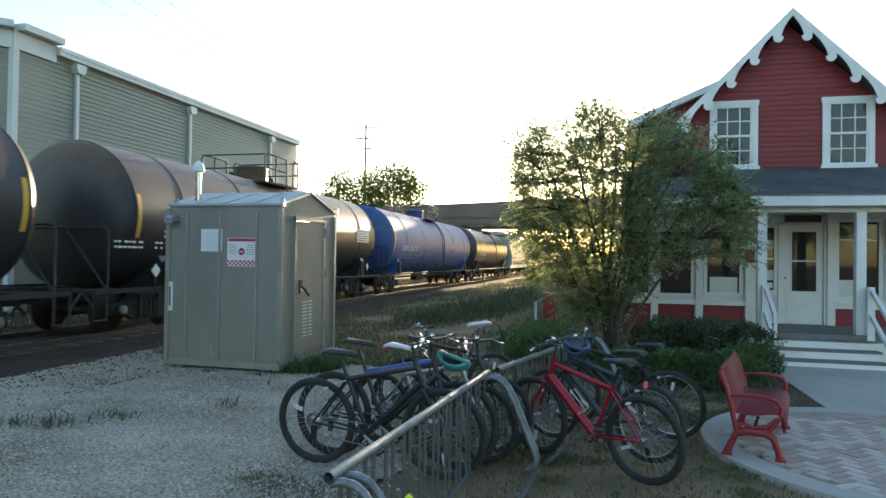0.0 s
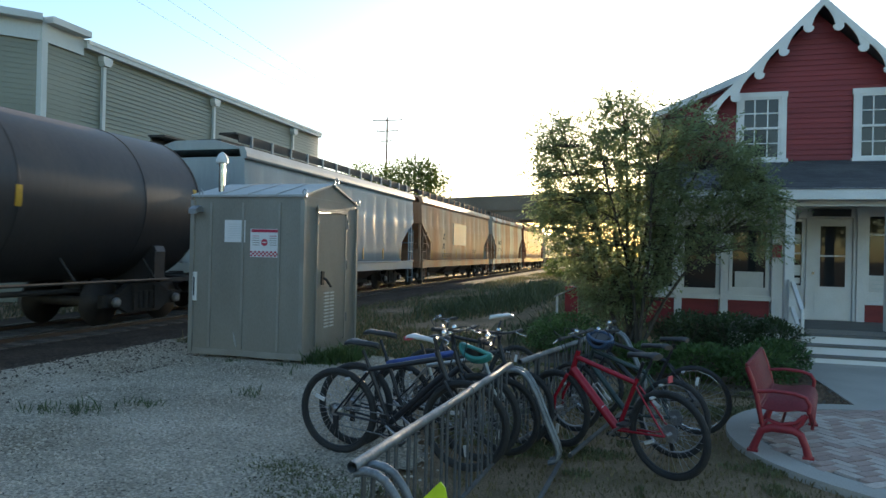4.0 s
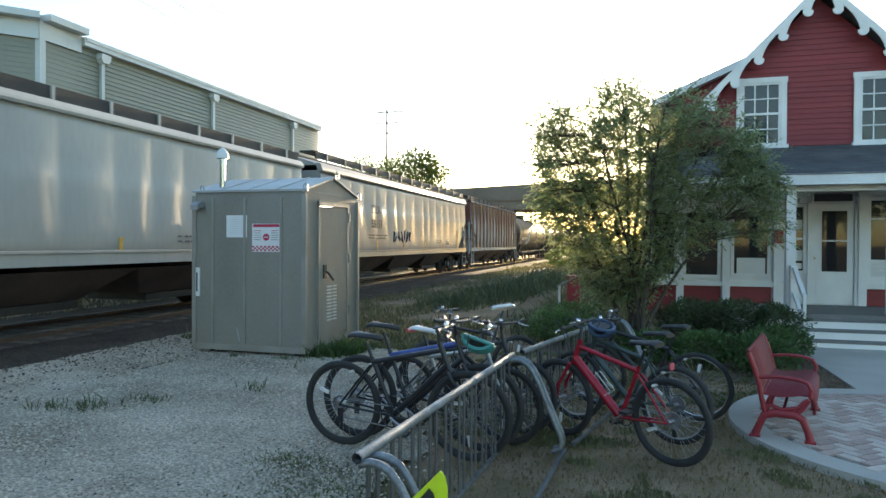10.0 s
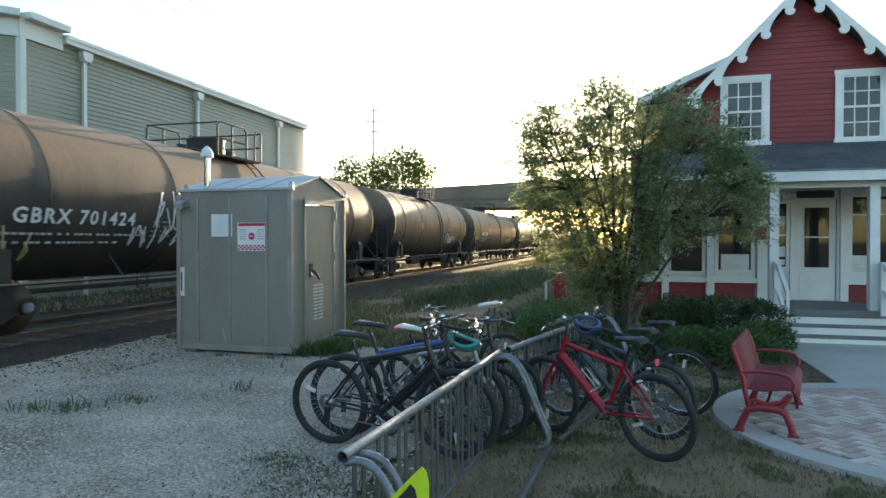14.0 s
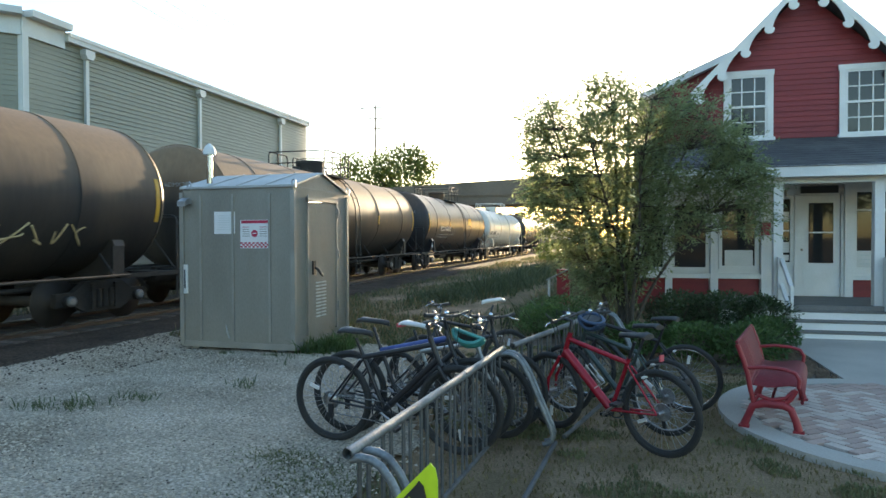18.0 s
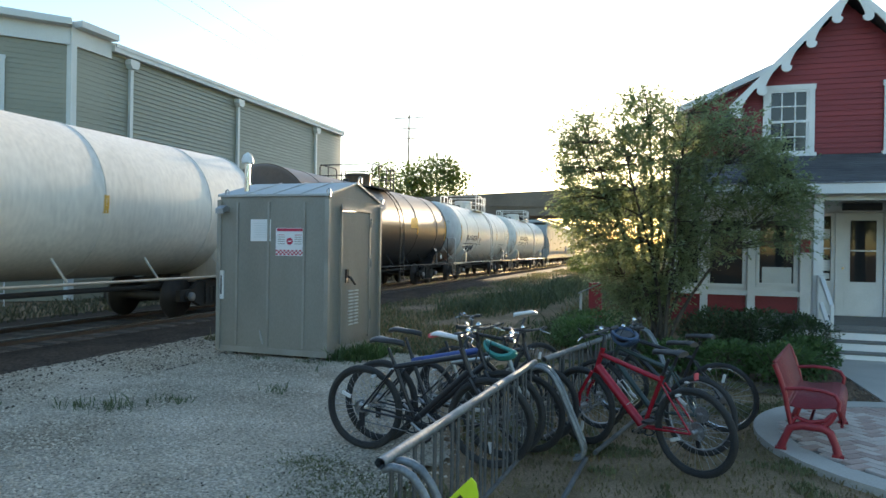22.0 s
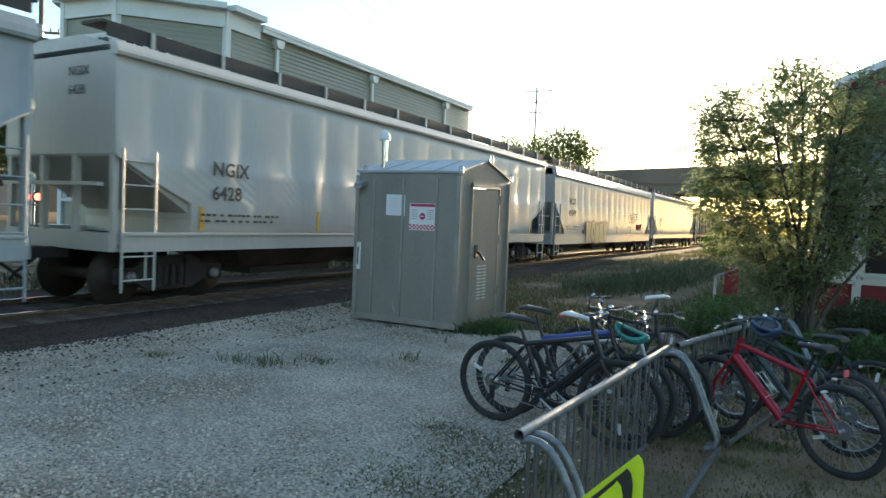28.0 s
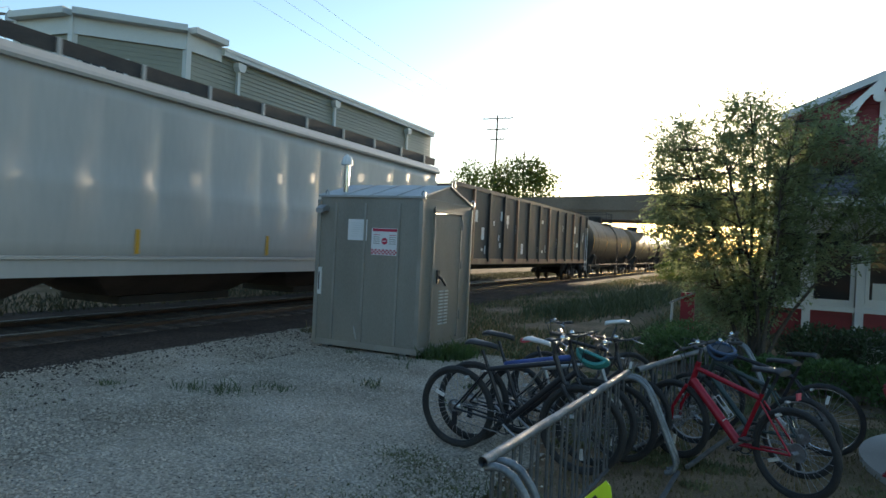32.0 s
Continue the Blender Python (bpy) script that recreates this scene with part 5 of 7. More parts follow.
    for k, (text, dy, z, size) in enumerate(mark):
        lettering(car, text, dy, z, W + 0.03, size, letter, thick=0.006)
    if mark:
        bars(car, mark[0][1] - 0.25, mark[-1][2] - (0.5 if bubbles else 0.28), W + 0.03, (1.9, 1.8), letter)
        bars(car, E * 0.35, 1.75, W + 0.03, (0.9, 0.8), letter)
        for k, (text, dy, z, size) in enumerate(mark):
            ob = lettering(car, text, 0, 0, 0, 0.22, letter)
            ob.matrix_basis = pose(0.3, -E - 0.015, 3.75 - 0.3 * k, 0, 0, -90)
    if patch:
        for k, (dy, z, w, h, pm) in enumerate(patch):
            part("paint_patch", boxes((W + 0.02 + 0.003 * k, dy, z, 0.012, w, h)), pm, car)
    for tag_mat, ty, tz, tw, th, tn in tags:
        scrawl(car, lambda z: W + 0.035, ty, tz, tw, th, tn, tag_mat)
    if bubbles:
        spines = {"H": [[(0.0, 0.0), (0.04, 1.0)], [(1.0, 0.0), (0.92, 1.0)], [(0.0, 0.5), (0.95, 0.45)]], "O": [[(0.5 + 0.45 * math.sin(a * 0.5236), 0.5 + 0.5 * math.cos(a * 0.5236)) for a in range(13)]], "N": [[(0.0, 0.0), (0.08, 1.0), (0.9, 0.0), (1.0, 1.0)]], "E": [[(0.9, 1.0), (0.1, 0.95), (0.0, 0.05), (0.95, 0.0)], [(0.05, 0.5), (0.8, 0.52)]], "Y": [[(0.0, 1.0), (0.5, 0.5)], [(1.0, 1.0), (0.55, 0.5), (0.5, 0.0)]]}
        for k, c in enumerate("HONEY"):
            spine = [[(-5.44 + 0.74 * k + 0.47 * u, 0.99 + 0.05 * math.sin(2.1 * k) + 0.7 * v) for u, v in line] for line in spines[c]]
            for mat, xo, r in (("graffiti_red", 0.1, 0.24), ("graffiti_pale", 0.108, 0.192)):
                part("graffiti_letter", fat_strokes(spine, W + xo + 0.014 * k, r), mat, car)
            if c == "O":
                part("graffiti_letter", fat_strokes([[(-4.47, 1.28), (-4.45, 1.46)]], W + 0.135, 0.07), "graffiti_red", car)
        strokes = {"H": [[(0, 1), (0.05, 0)], [(0.5, 1), (0.42, 0)], [(0, 0.45), (0.5, 0.55)]], "O": [[(0.25, 0.9), (0, 0.6), (0.1, 0.1), (0.4, 0.05), (0.5, 0.5), (0.25, 0.9)]], "N": [[(0, 0), (0.05, 1), (0.42, 0.05), (0.5, 1)]], "E": [[(0.5, 0.9), (0.05, 0.95), (0, 0.05), (0.5, 0.1)], [(0.02, 0.5), (0.4, 0.55)]], "Y": [[(0, 1), (0.28, 0.5)], [(0.55, 1.05), (0.1, -0.1)]], "!": [[(0.35, 1.2), (0.2, 0.3)], [(0.14, 0.08), (0.1, -0.02), (0.2, -0.04), (0.16, 0.08)]]}
        spray = bmesh.new()
        for k, c in enumerate("HONEY!"):
            for line in strokes[c]:
                tube(spray, [(W + 0.03, 6.0 + 0.24 * k + 0.36 * u, 1.52 + 0.34 * v) for u, v in line], 0.02, 5)
        part("spray_tag", spray, "graffiti_red", car)
        bars(car, 3.9, 2.52, W + 0.03, (2.2, 2.0, 2.1, 2.2, 1.9, 1.5), letter)
    part("brake_pipe", tubes(0.04, [(0.9, -L / 2 + 2, 0.95), (0.9, L / 2 - 2, 0.95)]), "underframe", car)
    ends(car, L)
    return car


M["rib_rust"] = material("rib_rust", (0.36, 0.22, 0.13), 0.6, 0, (0.20, 0.09, 0.055), 1.5, 0.6, 20, 0.2, 0.1, stretch=(1, 1, 0.3))


def gondola_car(L, y, label):
    car = thing("gondola_car", label, "gondola car", pose(TRACK_X, y, RAIL_Z), "train cars")
    E, W, H = L / 2 - 0.6, 1.5, 3.9
    for s in (-1, 1):
        part("side_wall", boxes((s * W, 0, 2.5, 0.06, 2 * E, 2.7)), "gondola_black", car)
        part("top_chord", boxes((s * W, 0, H - 0.02, 0.16, 2 * E, 0.14)), "gondola_black", car)
        part("side_sill", boxes((s * W, 0, 1.15, 0.14, 2 * E, 0.22)), "rib_rust", car)
        part("end_wall", boxes((0, s * E, 2.5, 2.9, 0.08, 2.7)), "gondola_black", car)
        truck(car, s * (L / 2 - 2.1))
        for k in range(13):
            part("side_post", boxes((s * (W + 0.07), -E + 0.15 + (2 * E - 0.3) * k / 12, 2.5, 0.1, 0.14, 2.7)), "rib_rust" if k % 3 == 1 else "gondola_black", car)
        for x in (-1, 1):
            lad = part("ladder", cached("gon_ladder", lambda: ladder_mesh(2.6, 0.45, 7, "letter_white")), None, car)
            lad.location = (x * 1.64, s * (E - 0.4), 0.6)
    part("floor", boxes((0, 0, 1.2, 2.9, 2 * E, 0.12)), "underframe", car)
    part("centre_sill", boxes((0, 0, 0.95, 0.5, L - 1.5, 0.4)), "underframe", car)
    # White marks of random size scattered over the near side.
    bm = bmesh.new()
    for k in range(26):
        z0 = random.uniform(1.6, 3.2)
        yy = random.uniform(-E + 0.4, E - 0.4)
        box(bm, W + 0.036, yy, z0, 0.008, random.uniform(0.05, 0.3), random.uniform(0.08, 0.5))
    part("peeling_paint", bm, "letter_white", car)
    ends(car, L)
    return car


# gaps between cars: distance along the track at the start
GAP = [10.04, 26.79, 45.98, 63.41, 78.11, 94.45, 108.64, 123.5, 142.0, 161.82, 179.15, 199.12, 215.39, 236.06, 253.6, 269.93, 287.91, 303.27, 317.12, 331.87, 352.56, 373.38, 395.14, 416.22, 437.77]
CARS = []


def between(k):
    """Middle and length of the car that follows gap k."""
    return (GAP[k] + GAP[k + 1]) / 2, GAP[k + 1] - GAP[k]


def add(make, k, *a, **kw):
    mid, length = between(k)
    CARS.append((make(length, mid, *a, **kw), mid))


BLACK_TANK = "black tank car with white lettering and a railed dome platform"
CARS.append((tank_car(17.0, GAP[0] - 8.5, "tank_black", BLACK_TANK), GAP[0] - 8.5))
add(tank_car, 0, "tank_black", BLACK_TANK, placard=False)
first = CARS[-1][0]
sheet = part("data_panel", boxes((1.588, 5.7, 2.5, 0.012, 1.25, 0.5)), "letter_white", first, "white notice panel")
for k in range(5):
    part("text_line", boxes((1.596, 5.7, 2.68 - 0.09 * k, 0.004, 1.05 - 0.1 * (k % 2), 0.03)), "letter_black", sheet)
bars(first, -6.2, 2.15, 1.57, (0.62, 0.6), "letter_white")
bars(first, -6.4, 1.9, 1.49, (1.1, 1.0), "letter_white")
bars(first, -7.6, 1.9, 1.49, (0.9, 0.8), "letter_white")
for s in (-1, 1):
    bm = bmesh.new()
    prism(bm, [(-0.15, 0), (0, -0.15), (0.15, 0), (0, 0.15)], lambda u, v, w: Vector((1.52 + w, s * 6.4 + u, 1.3 + v)), 0.01)
    part("placard", bm, "letter_white", first, "white diamond placard")
    part("placard_bracket", boxes((1.4, s * 6.4, 1.25, 0.24, 0.05, 0.05), (1.505, s * 6.4, 1.12, 0.02, 0.04, 0.5)), "underframe", first)
add(tank_car, 1, "tank_blue", "faded blue tank car with white lettering", ("SHPX 205116", -7.0, 2.6))
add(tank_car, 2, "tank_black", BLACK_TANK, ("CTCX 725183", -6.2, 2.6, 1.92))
add(hopper_car, 3, "hopper_blue", "pale blue-grey covered hopper car with black roof walkway", seed=1)
add(hopper_car, 4, "hopper_orange", "orange rust-stained covered hopper car with faded patches", patch=[(-0.45, 2.62, 2.9, 1.2, "hopper_grey")], seed=2, mark=(("X", -3.9, 2.3, 0.4), ("32", -4.0, 1.8, 0.4)))
add(hopper_car, 5, "hopper_stained", "dirty white covered hopper car streaked with rust", seed=3, mark=(("MOCX", -4.4, 2.25, 0.42),))
add(hopper_car, 6, "hopper_brown", "glossy brown covered hopper car with white lettering", mark=(("MOCX", -4.9, 2.35, 0.4), ("41003", -4.9, 1.9, 0.4)), letter="letter_white", seed=4)
add(hopper_car, 7, "hopper_grey", "grey covered hopper car with black lettering", eave=(3.85, 4.05), side_sill=(1.2, 1.44), H=4.2, cut=(1.9, 2.8), mark=(("MWCX", -6.5, 2.86, 0.45), ("461625", -6.5, 2.32, 0.45)), seed=5)
add(hopper_car, 8, "hopper_dirty", "weathered dark grey covered hopper car", eave=(3.88, 4.15), side_sill=(1.12, 1.32), cut=(1.5, 2.9), patch=[(5.45, 1.63, 0.46, 0.27, "letter_white"), (5.45, 1.63, 0.4, 0.21, "letter_black"), (7.3, 1.85, 0.1, 0.9, "stripe_yellow")], seed=6, tags=[("letter_black", -3.0, 1.9, 2.4, 0.45, 7)], mark=(("TILX", -5.2, 2.75, 0.45), ("55151", -5.2, 2.2, 0.45)))
add(hopper_car, 9, "rusty", "rust-streaked ribbed open hopper car", ribs=16, trim="roof_black", side_sill=(1.16, 1.34), eave=(4.1, 4.24), seed=7)
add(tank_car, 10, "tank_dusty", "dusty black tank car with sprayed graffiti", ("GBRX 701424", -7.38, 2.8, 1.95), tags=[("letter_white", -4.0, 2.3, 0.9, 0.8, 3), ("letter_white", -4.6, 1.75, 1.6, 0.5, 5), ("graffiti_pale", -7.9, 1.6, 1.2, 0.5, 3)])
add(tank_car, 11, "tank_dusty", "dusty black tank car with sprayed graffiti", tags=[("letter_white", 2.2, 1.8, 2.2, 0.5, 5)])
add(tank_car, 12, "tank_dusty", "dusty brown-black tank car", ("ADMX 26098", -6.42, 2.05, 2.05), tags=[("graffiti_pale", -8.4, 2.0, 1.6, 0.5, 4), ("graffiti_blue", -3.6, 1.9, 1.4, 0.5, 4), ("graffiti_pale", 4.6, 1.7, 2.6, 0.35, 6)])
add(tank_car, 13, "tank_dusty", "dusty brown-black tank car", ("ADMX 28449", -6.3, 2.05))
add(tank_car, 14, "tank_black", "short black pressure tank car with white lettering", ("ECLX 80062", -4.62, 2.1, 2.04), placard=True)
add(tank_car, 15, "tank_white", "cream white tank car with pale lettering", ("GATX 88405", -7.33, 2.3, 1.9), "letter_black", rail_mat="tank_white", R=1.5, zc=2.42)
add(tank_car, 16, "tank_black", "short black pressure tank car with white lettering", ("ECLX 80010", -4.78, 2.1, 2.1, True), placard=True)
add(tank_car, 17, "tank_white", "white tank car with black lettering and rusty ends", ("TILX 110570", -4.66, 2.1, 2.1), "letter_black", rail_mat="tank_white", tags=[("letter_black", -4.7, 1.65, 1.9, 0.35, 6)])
acid = CARS[-1][0]
lettering(acid, "CHLORITE SOLUTION", 3.06, 1.9, 1.49, 0.15, "letter_faded", thick=0.003)
bars(acid, 4.46, 2.6, 1.583, (1.4, 1.3, 1.4, 1.35), "letter_block")
bars(acid, 3.1, 1.78, 1.44, (0.7, 0.6), "letter_faded")
black_panel = part("data_panel", boxes((1.41, 4.23, 1.66, 0.012, 0.44, 0.25)), "letter_black", acid, "black stencilled panel")
part("text_line", boxes((1.418, 4.2, 1.7, 0.004, 0.3, 0.03)), "letter_white", black_panel)
bm = bmesh.new()
prism(bm, [(-0.2, 0), (0, -0.2), (0.2, 0), (0, 0.2)], lambda u, v, w: Vector((1.54 + w, 5.1 + u, 1.3 + v)), 0.01)
placard = part("placard", bm, "letter_white", acid, "white diamond placard in a frame")
bm = bmesh.new()
prism(bm, [(-0.14, 0), (-0.07, -0.07), (0.07, -0.07), (0.14, 0), (0.07, 0.07), (-0.07, 0.07)], lambda u, v, w: Vector((1.551 + w, 5.1 + u, 1.3 + v)), 0.004)
part("placard_symbol", bm, "letter_black", placard)
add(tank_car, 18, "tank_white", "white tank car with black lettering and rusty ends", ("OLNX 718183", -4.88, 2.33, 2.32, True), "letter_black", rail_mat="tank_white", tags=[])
add(hopper_car, 19, "hopper_blue", "blue-grey covered hopper car with a blue graffiti tag", seed=8, tags=[("graffiti_blue", 2.7, 1.8, 0.9, 0.7, 4)])
add(hopper_car, 20, "hopper_pale", "pale grey covered hopper car with black lettering", mark=(("NGIX", -7.88, 2.29, 0.36), ("6428", -7.88, 1.85, 0.36)), seed=9, eave=(4.02, 4.24), side_sill=(0.93, 1.22), cut=(1.76, 2.45))
add(hopper_car, 21, "hopper_pale", "pale grey covered hopper car with orange graffiti", tags=[("graffiti_red", -1.75, 1.0, 1.0, 0.22, 6), ("graffiti_red", -6.1, 1.3, 0.4, 0.3, 2)], bubbles=True, mark=(("NCIX", -8.32, 2.62, 0.42), ("40549", -8.32, 2.08, 0.42)), seed=10, eave=(3.78, 4.17), side_sill=(0.78, 1.22), cut=(1.4, 2.6))
add(hopper_car, 22, "hopper_pale", "pale grey covered hopper car with black lettering", mark=(("NCIX", -7.74, 2.2, 0.42), ("7738", -7.74, 1.82, 0.42)), seed=11, eave=(4.02, 4.24), side_sill=(0.93, 1.22), cut=(1.76, 2.45))
add(gondola_car, 23, "black ribbed gondola car with peeling paint")
for k in range(5):
    mid = GAP[24] + 8.6 + 17.2 * k
    CARS.append((tank_car(17.0, mid, "tank_dusty", "dusty black tank car far down the line"), mid))


def motions():
    """The train rolls past at a steady speed."""
    times = [0.0, 0.04, 0.1] + [0.5 * k for k in range(1, 64)] + [31.9, 31.96, 32.0]
    for car, mid in CARS:
        walk(car, [(t, pose(TRACK_X, mid - SPEED * t, RAIL_Z)) for t in times])


# ---- paving ----
CX, CY, CR = 2.95, 6.85, 1.92
bm = bmesh.new()
n = 72
for k in range(n):
    a0, a1 = 2 * math.pi * k / n, 2 * math.pi * (k + 1) / n
    q = [(CR - 0.27, a0), (CR, a0), (CR, a1), (CR - 0.27, a1)]
    v = [bm.verts.new((CX + r * math.cos(a), CY + r * math.sin(a), z)) for z in (0.035, -0.05) for r, a in q]
    bm.faces.new(v[:4])
    bm.faces.new((v[1], v[5], v[6], v[2]))
    bm.faces.new((v[0], v[3], v[7], v[4]))
solid("kerb_ring", bm, "concrete", "pale concrete ring round the brick plaza", "kerb", kind="structure")
solid("walkway", boxes((3.85, 10.4, -0.01, 2.3, 4.2, 0.08)), "concrete", "plain concrete walk leading to the porch steps", "walkway", kind="structure")
plaza = thing("brick_plaza", "herringbone plaza of pink and buff brick pavers", "plaza", kind="structure")
bm = bmesh.new()
bm.faces.new([bm.verts.new((CX + (CR - 0.02) * math.cos(2 * math.pi * k / 48), CY + (CR - 0.02) * math.sin(2 * math.pi * k / 48), 0.015)) for k in range(48)])
part("joint_bed", bm, "paver_joint", plaza)
M["paver_pale"] = vary(material("paver_pale", (0.55, 0.46, 0.40), 0.9, 0, (0.47, 0.39, 0.34), 4, 0.6, 50, 0.15, 0.3), 0.16)
PW = 0.105


def paver_mesh(mat):
    bm = bmesh.new()
    v = box(bm, 0, 0, 0, PW * 2 - 0.008, PW - 0.008, 0.05)
    for u in v:
        if u.co.z > 0:
            u.co.x *= 0.975
            u.co.y *= 0.95
    return mesh_of(bm, mat, "paver")


pav = [paver_mesh("paver"), paver_mesh("paver_pale")]
spots = []
for i in range(-26, 27):
    for j in range(-26, 27):
        if (i - j) % 4 == 0:
            spots.append(((i + 1.0) * PW, (j + 0.5) * PW, 0, i // 2))
        if (i - j) % 4 == 3:
            spots.append(((i + 0.5) * PW, (j + 1.0) * PW, 90, i // 2))
turn = Matrix.Rotation(radians(38), 4, "Z")
spots = [(turn @ Vector((x, y, 0)), a + 38, k) for x, y, a, k in spots]
spots = [s for s in spots if s[0].length < CR - 0.3]
spots.sort(key=lambda s: (s[0] - Vector((-1.2, -1.6, 0))).length)
rest = bmesh.new()
for k, (p, a, row) in enumerate(spots):
    which = (abs(a - 38) > 1) != (random.random() < 0.12)
    m = pose(CX + p.x, CY + p.y, 0.012 + random.uniform(-0.002, 0.003), random.uniform(-0.6, 0.6), random.uniform(-0.6, 0.6), a)
    if k < 300:
        ob = part("paver", pav[which], None, plaza)
        ob.matrix_basis = m
    else:
        box(rest, 0, 0, 0, PW * 2 - 0.012, PW - 0.012, 0.05, m)
part("far_pavers", rest, "paver", plaza)["kind"] = "stuff"


M["mulch"] = vary(material("mulch", (0.19, 0.13, 0.09), 0.95, 0, (0.10, 0.07, 0.05), 3, 0.5, 60, 0.2, 0.2, spec=0.1), 0.5)
M["weed_leaf"] = leaf_material("weed_leaf", (0.10, 0.125, 0.055), (0.07, 0.09, 0.04), 0.3)
M["weed_green"] = leaf_material("weed_green", (0.10, 0.17, 0.05), (0.07, 0.12, 0.035), 0.35)
M["verge_dark"] = leaf_material("verge_dark", (0.085, 0.085, 0.045), (0.06, 0.058, 0.032), 0.3)


# ---- scattered stones, grass and leaves ----
def scatter_stones(name, label, mat, count, region, size):
    verts, faces = [], []
    for _ in range(count):
        x, y = region()
        s = random.uniform(*size)
        r = random.uniform(0, 3.14)
        c, d = math.cos(r), math.sin(r)
        b = len(verts)
        for px, py, pz in ((1, 0, -0.1), (0.1, 0.8, -0.1), (-0.9, 0.1, -0.1), (0, -0.75, -0.1), (0.25, 0.2, 0.55), (-0.3, -0.1, 0.5)):
            px, py, pz = px * random.uniform(0.7, 1.2), py * random.uniform(0.7, 1.2), pz * random.uniform(0.7, 1.2)
            verts.append((x + s * (px * c - py * d), y + s * (px * d + py * c), 0.005 + s * pz))
        faces += [tuple(b + i for i in f) for f in ((0, 1, 4), (1, 5, 4), (1, 2, 5), (2, 3, 5), (3, 4, 5), (3, 0, 4))]
    me = bpy.data.meshes.new(name)
    me.from_pydata(verts, [], faces)
    me.materials.append(M[mat])
    return tagged(new(name, me), label, "gravel", kind="stuff")


def in_lot():
    while True:
        y = 1.2 + 11.5 * random.random() ** 1.4
        x = random.uniform(-8.2, -0.9)
        if lot(x + random.gauss(0, 0.2), y):
            return x, y


scatter_stones("gravel_stones", "loose pale gravel stones on the lot", "stone", 44000, in_lot, (0.008, 0.023))
scatter_stones("dark_gravel_stones", "dark stones strewn among the pale gravel", "dark_stone", 1500, in_lot, (0.006, 0.016))
scatter_stones("ballast_stones", "dark angular ballast stones beside the rails", "dark_stone", 20000, lambda: (TRACK_X + 0.9 + min(3.6, abs(random.gauss(0, 1.5))), random.uniform(2, 40)), (0.014, 0.036))


scatter_stones("bark_mulch", "loose brown bark chips beside the concrete walk", "mulch", 3200, lambda: (random.uniform(1.7, 2.78), random.uniform(8.6, 12.4)), (0.012, 0.035))["category"] = "mulch"


def blades(name, label, mat, count, region, height, lean=0.35, kind="stuff", category="grass", width=0.006):
    verts, faces = [], []
    for _ in range(count):
        x, y, hs = region()
        h = random.uniform(*height) * hs
        a = random.uniform(0, 6.283)
        w = width * random.uniform(0.7, 1.4)
        dx, dy = math.cos(a) * w, math.sin(a) * w
        lx, ly = random.gauss(0, lean) * h, random.gauss(0, lean) * h
        b = len(verts)
        verts += [(x - dx, y - dy, -0.02), (x + dx, y + dy, -0.02), (x + dx * 0.7 + lx * 0.4, y + dy * 0.7 + ly * 0.4, h * 0.6), (x - dx * 0.7 + lx * 0.4, y - dy * 0.7 + ly * 0.4, h * 0.6), (x + lx, y + ly, h)]
        faces += [(b, b + 1, b + 2, b + 3), (b + 3, b + 2, b + 4)]
    me = bpy.data.meshes.new(name)
    me.from_pydata(verts, [], faces)
    me.materials.append(M[mat])
    return tagged(new(name, me), label, category, kind=kind)


def tuft_region(centres):
    def pick():
        cx, cy, rx, ry, h = random.choice(centres)
        return random.gauss(cx, rx), random.gauss(cy, ry), h * random.uniform(0.5, 1.2)
    return pick


weeds = [(-5.75, 5.25, 0.2, 0.1, 1.1), (-5.45, 5.45, 0.14, 0.08, 1.1), (-5.6, 5.35, 0.25, 0.1, 0.5), (-4.5, 9.6, 0.12, 0.55, 1.2), (-5.1, 5.85, 0.16, 0.08, 0.7), (-4.3, 6.7, 0.1, 0.1, 0.8), (-6.75, 4.9, 0.12, 0.08, 0.5), (-4.45, 9.3, 0.16, 0.55, 0.9), (-4.3, 9.9, 0.12, 0.4, 0.8), (-5.8, 8.62, 0.15, 0.05, 0.5), (-5.0, 8.6, 0.12, 0.05, 0.6), (-2.9, 6.4, 0.08, 0.08, 0.6), (-3.2, 7.4, 0.08, 0.08, 0.6), (-2.2, 3.5, 0.28, 0.2, 0.25), (-1.9, 4.2, 0.25, 0.25, 0.25), (-1.9, 2.7, 0.3, 0.3, 0.25)]
blades("gravel_weeds", "sparse green weeds growing through the gravel", "weed_leaf", 950, tuft_region(weeds), (0.03, 0.16), 0.7, width=0.007)

corner = [(-4.55, 9.05, 0.14, 0.1, 1.0), (-4.35, 9.3, 0.14, 0.16, 1.1), (-4.5, 9.75, 0.12, 0.35, 0.8), (-4.2, 9.5, 0.1, 0.2, 0.7)]
blades("corner_weeds", "lush green weeds at the foot of the metal cabinet", "weed_green", 950, tuft_region(corner), (0.08, 0.27), 0.6, width=0.012)


def lawn():
    while True:
        x, y = random.uniform(-2.2, 2.0), random.uniform(1.6, 10.5)
        if lot(x - 0.2, y) or (x - CX) ** 2 + (y - CY) ** 2 < CR * CR:
            continue
        if noise.noise((x * 1.1, y * 1.1, 4.0)) + 0.5 * noise.noise((x * 3, y * 3, 1.0)) > 0.08 + (0.22 if x > 0.2 else 0):
            return x, y, random.uniform(0.5, 1.2)


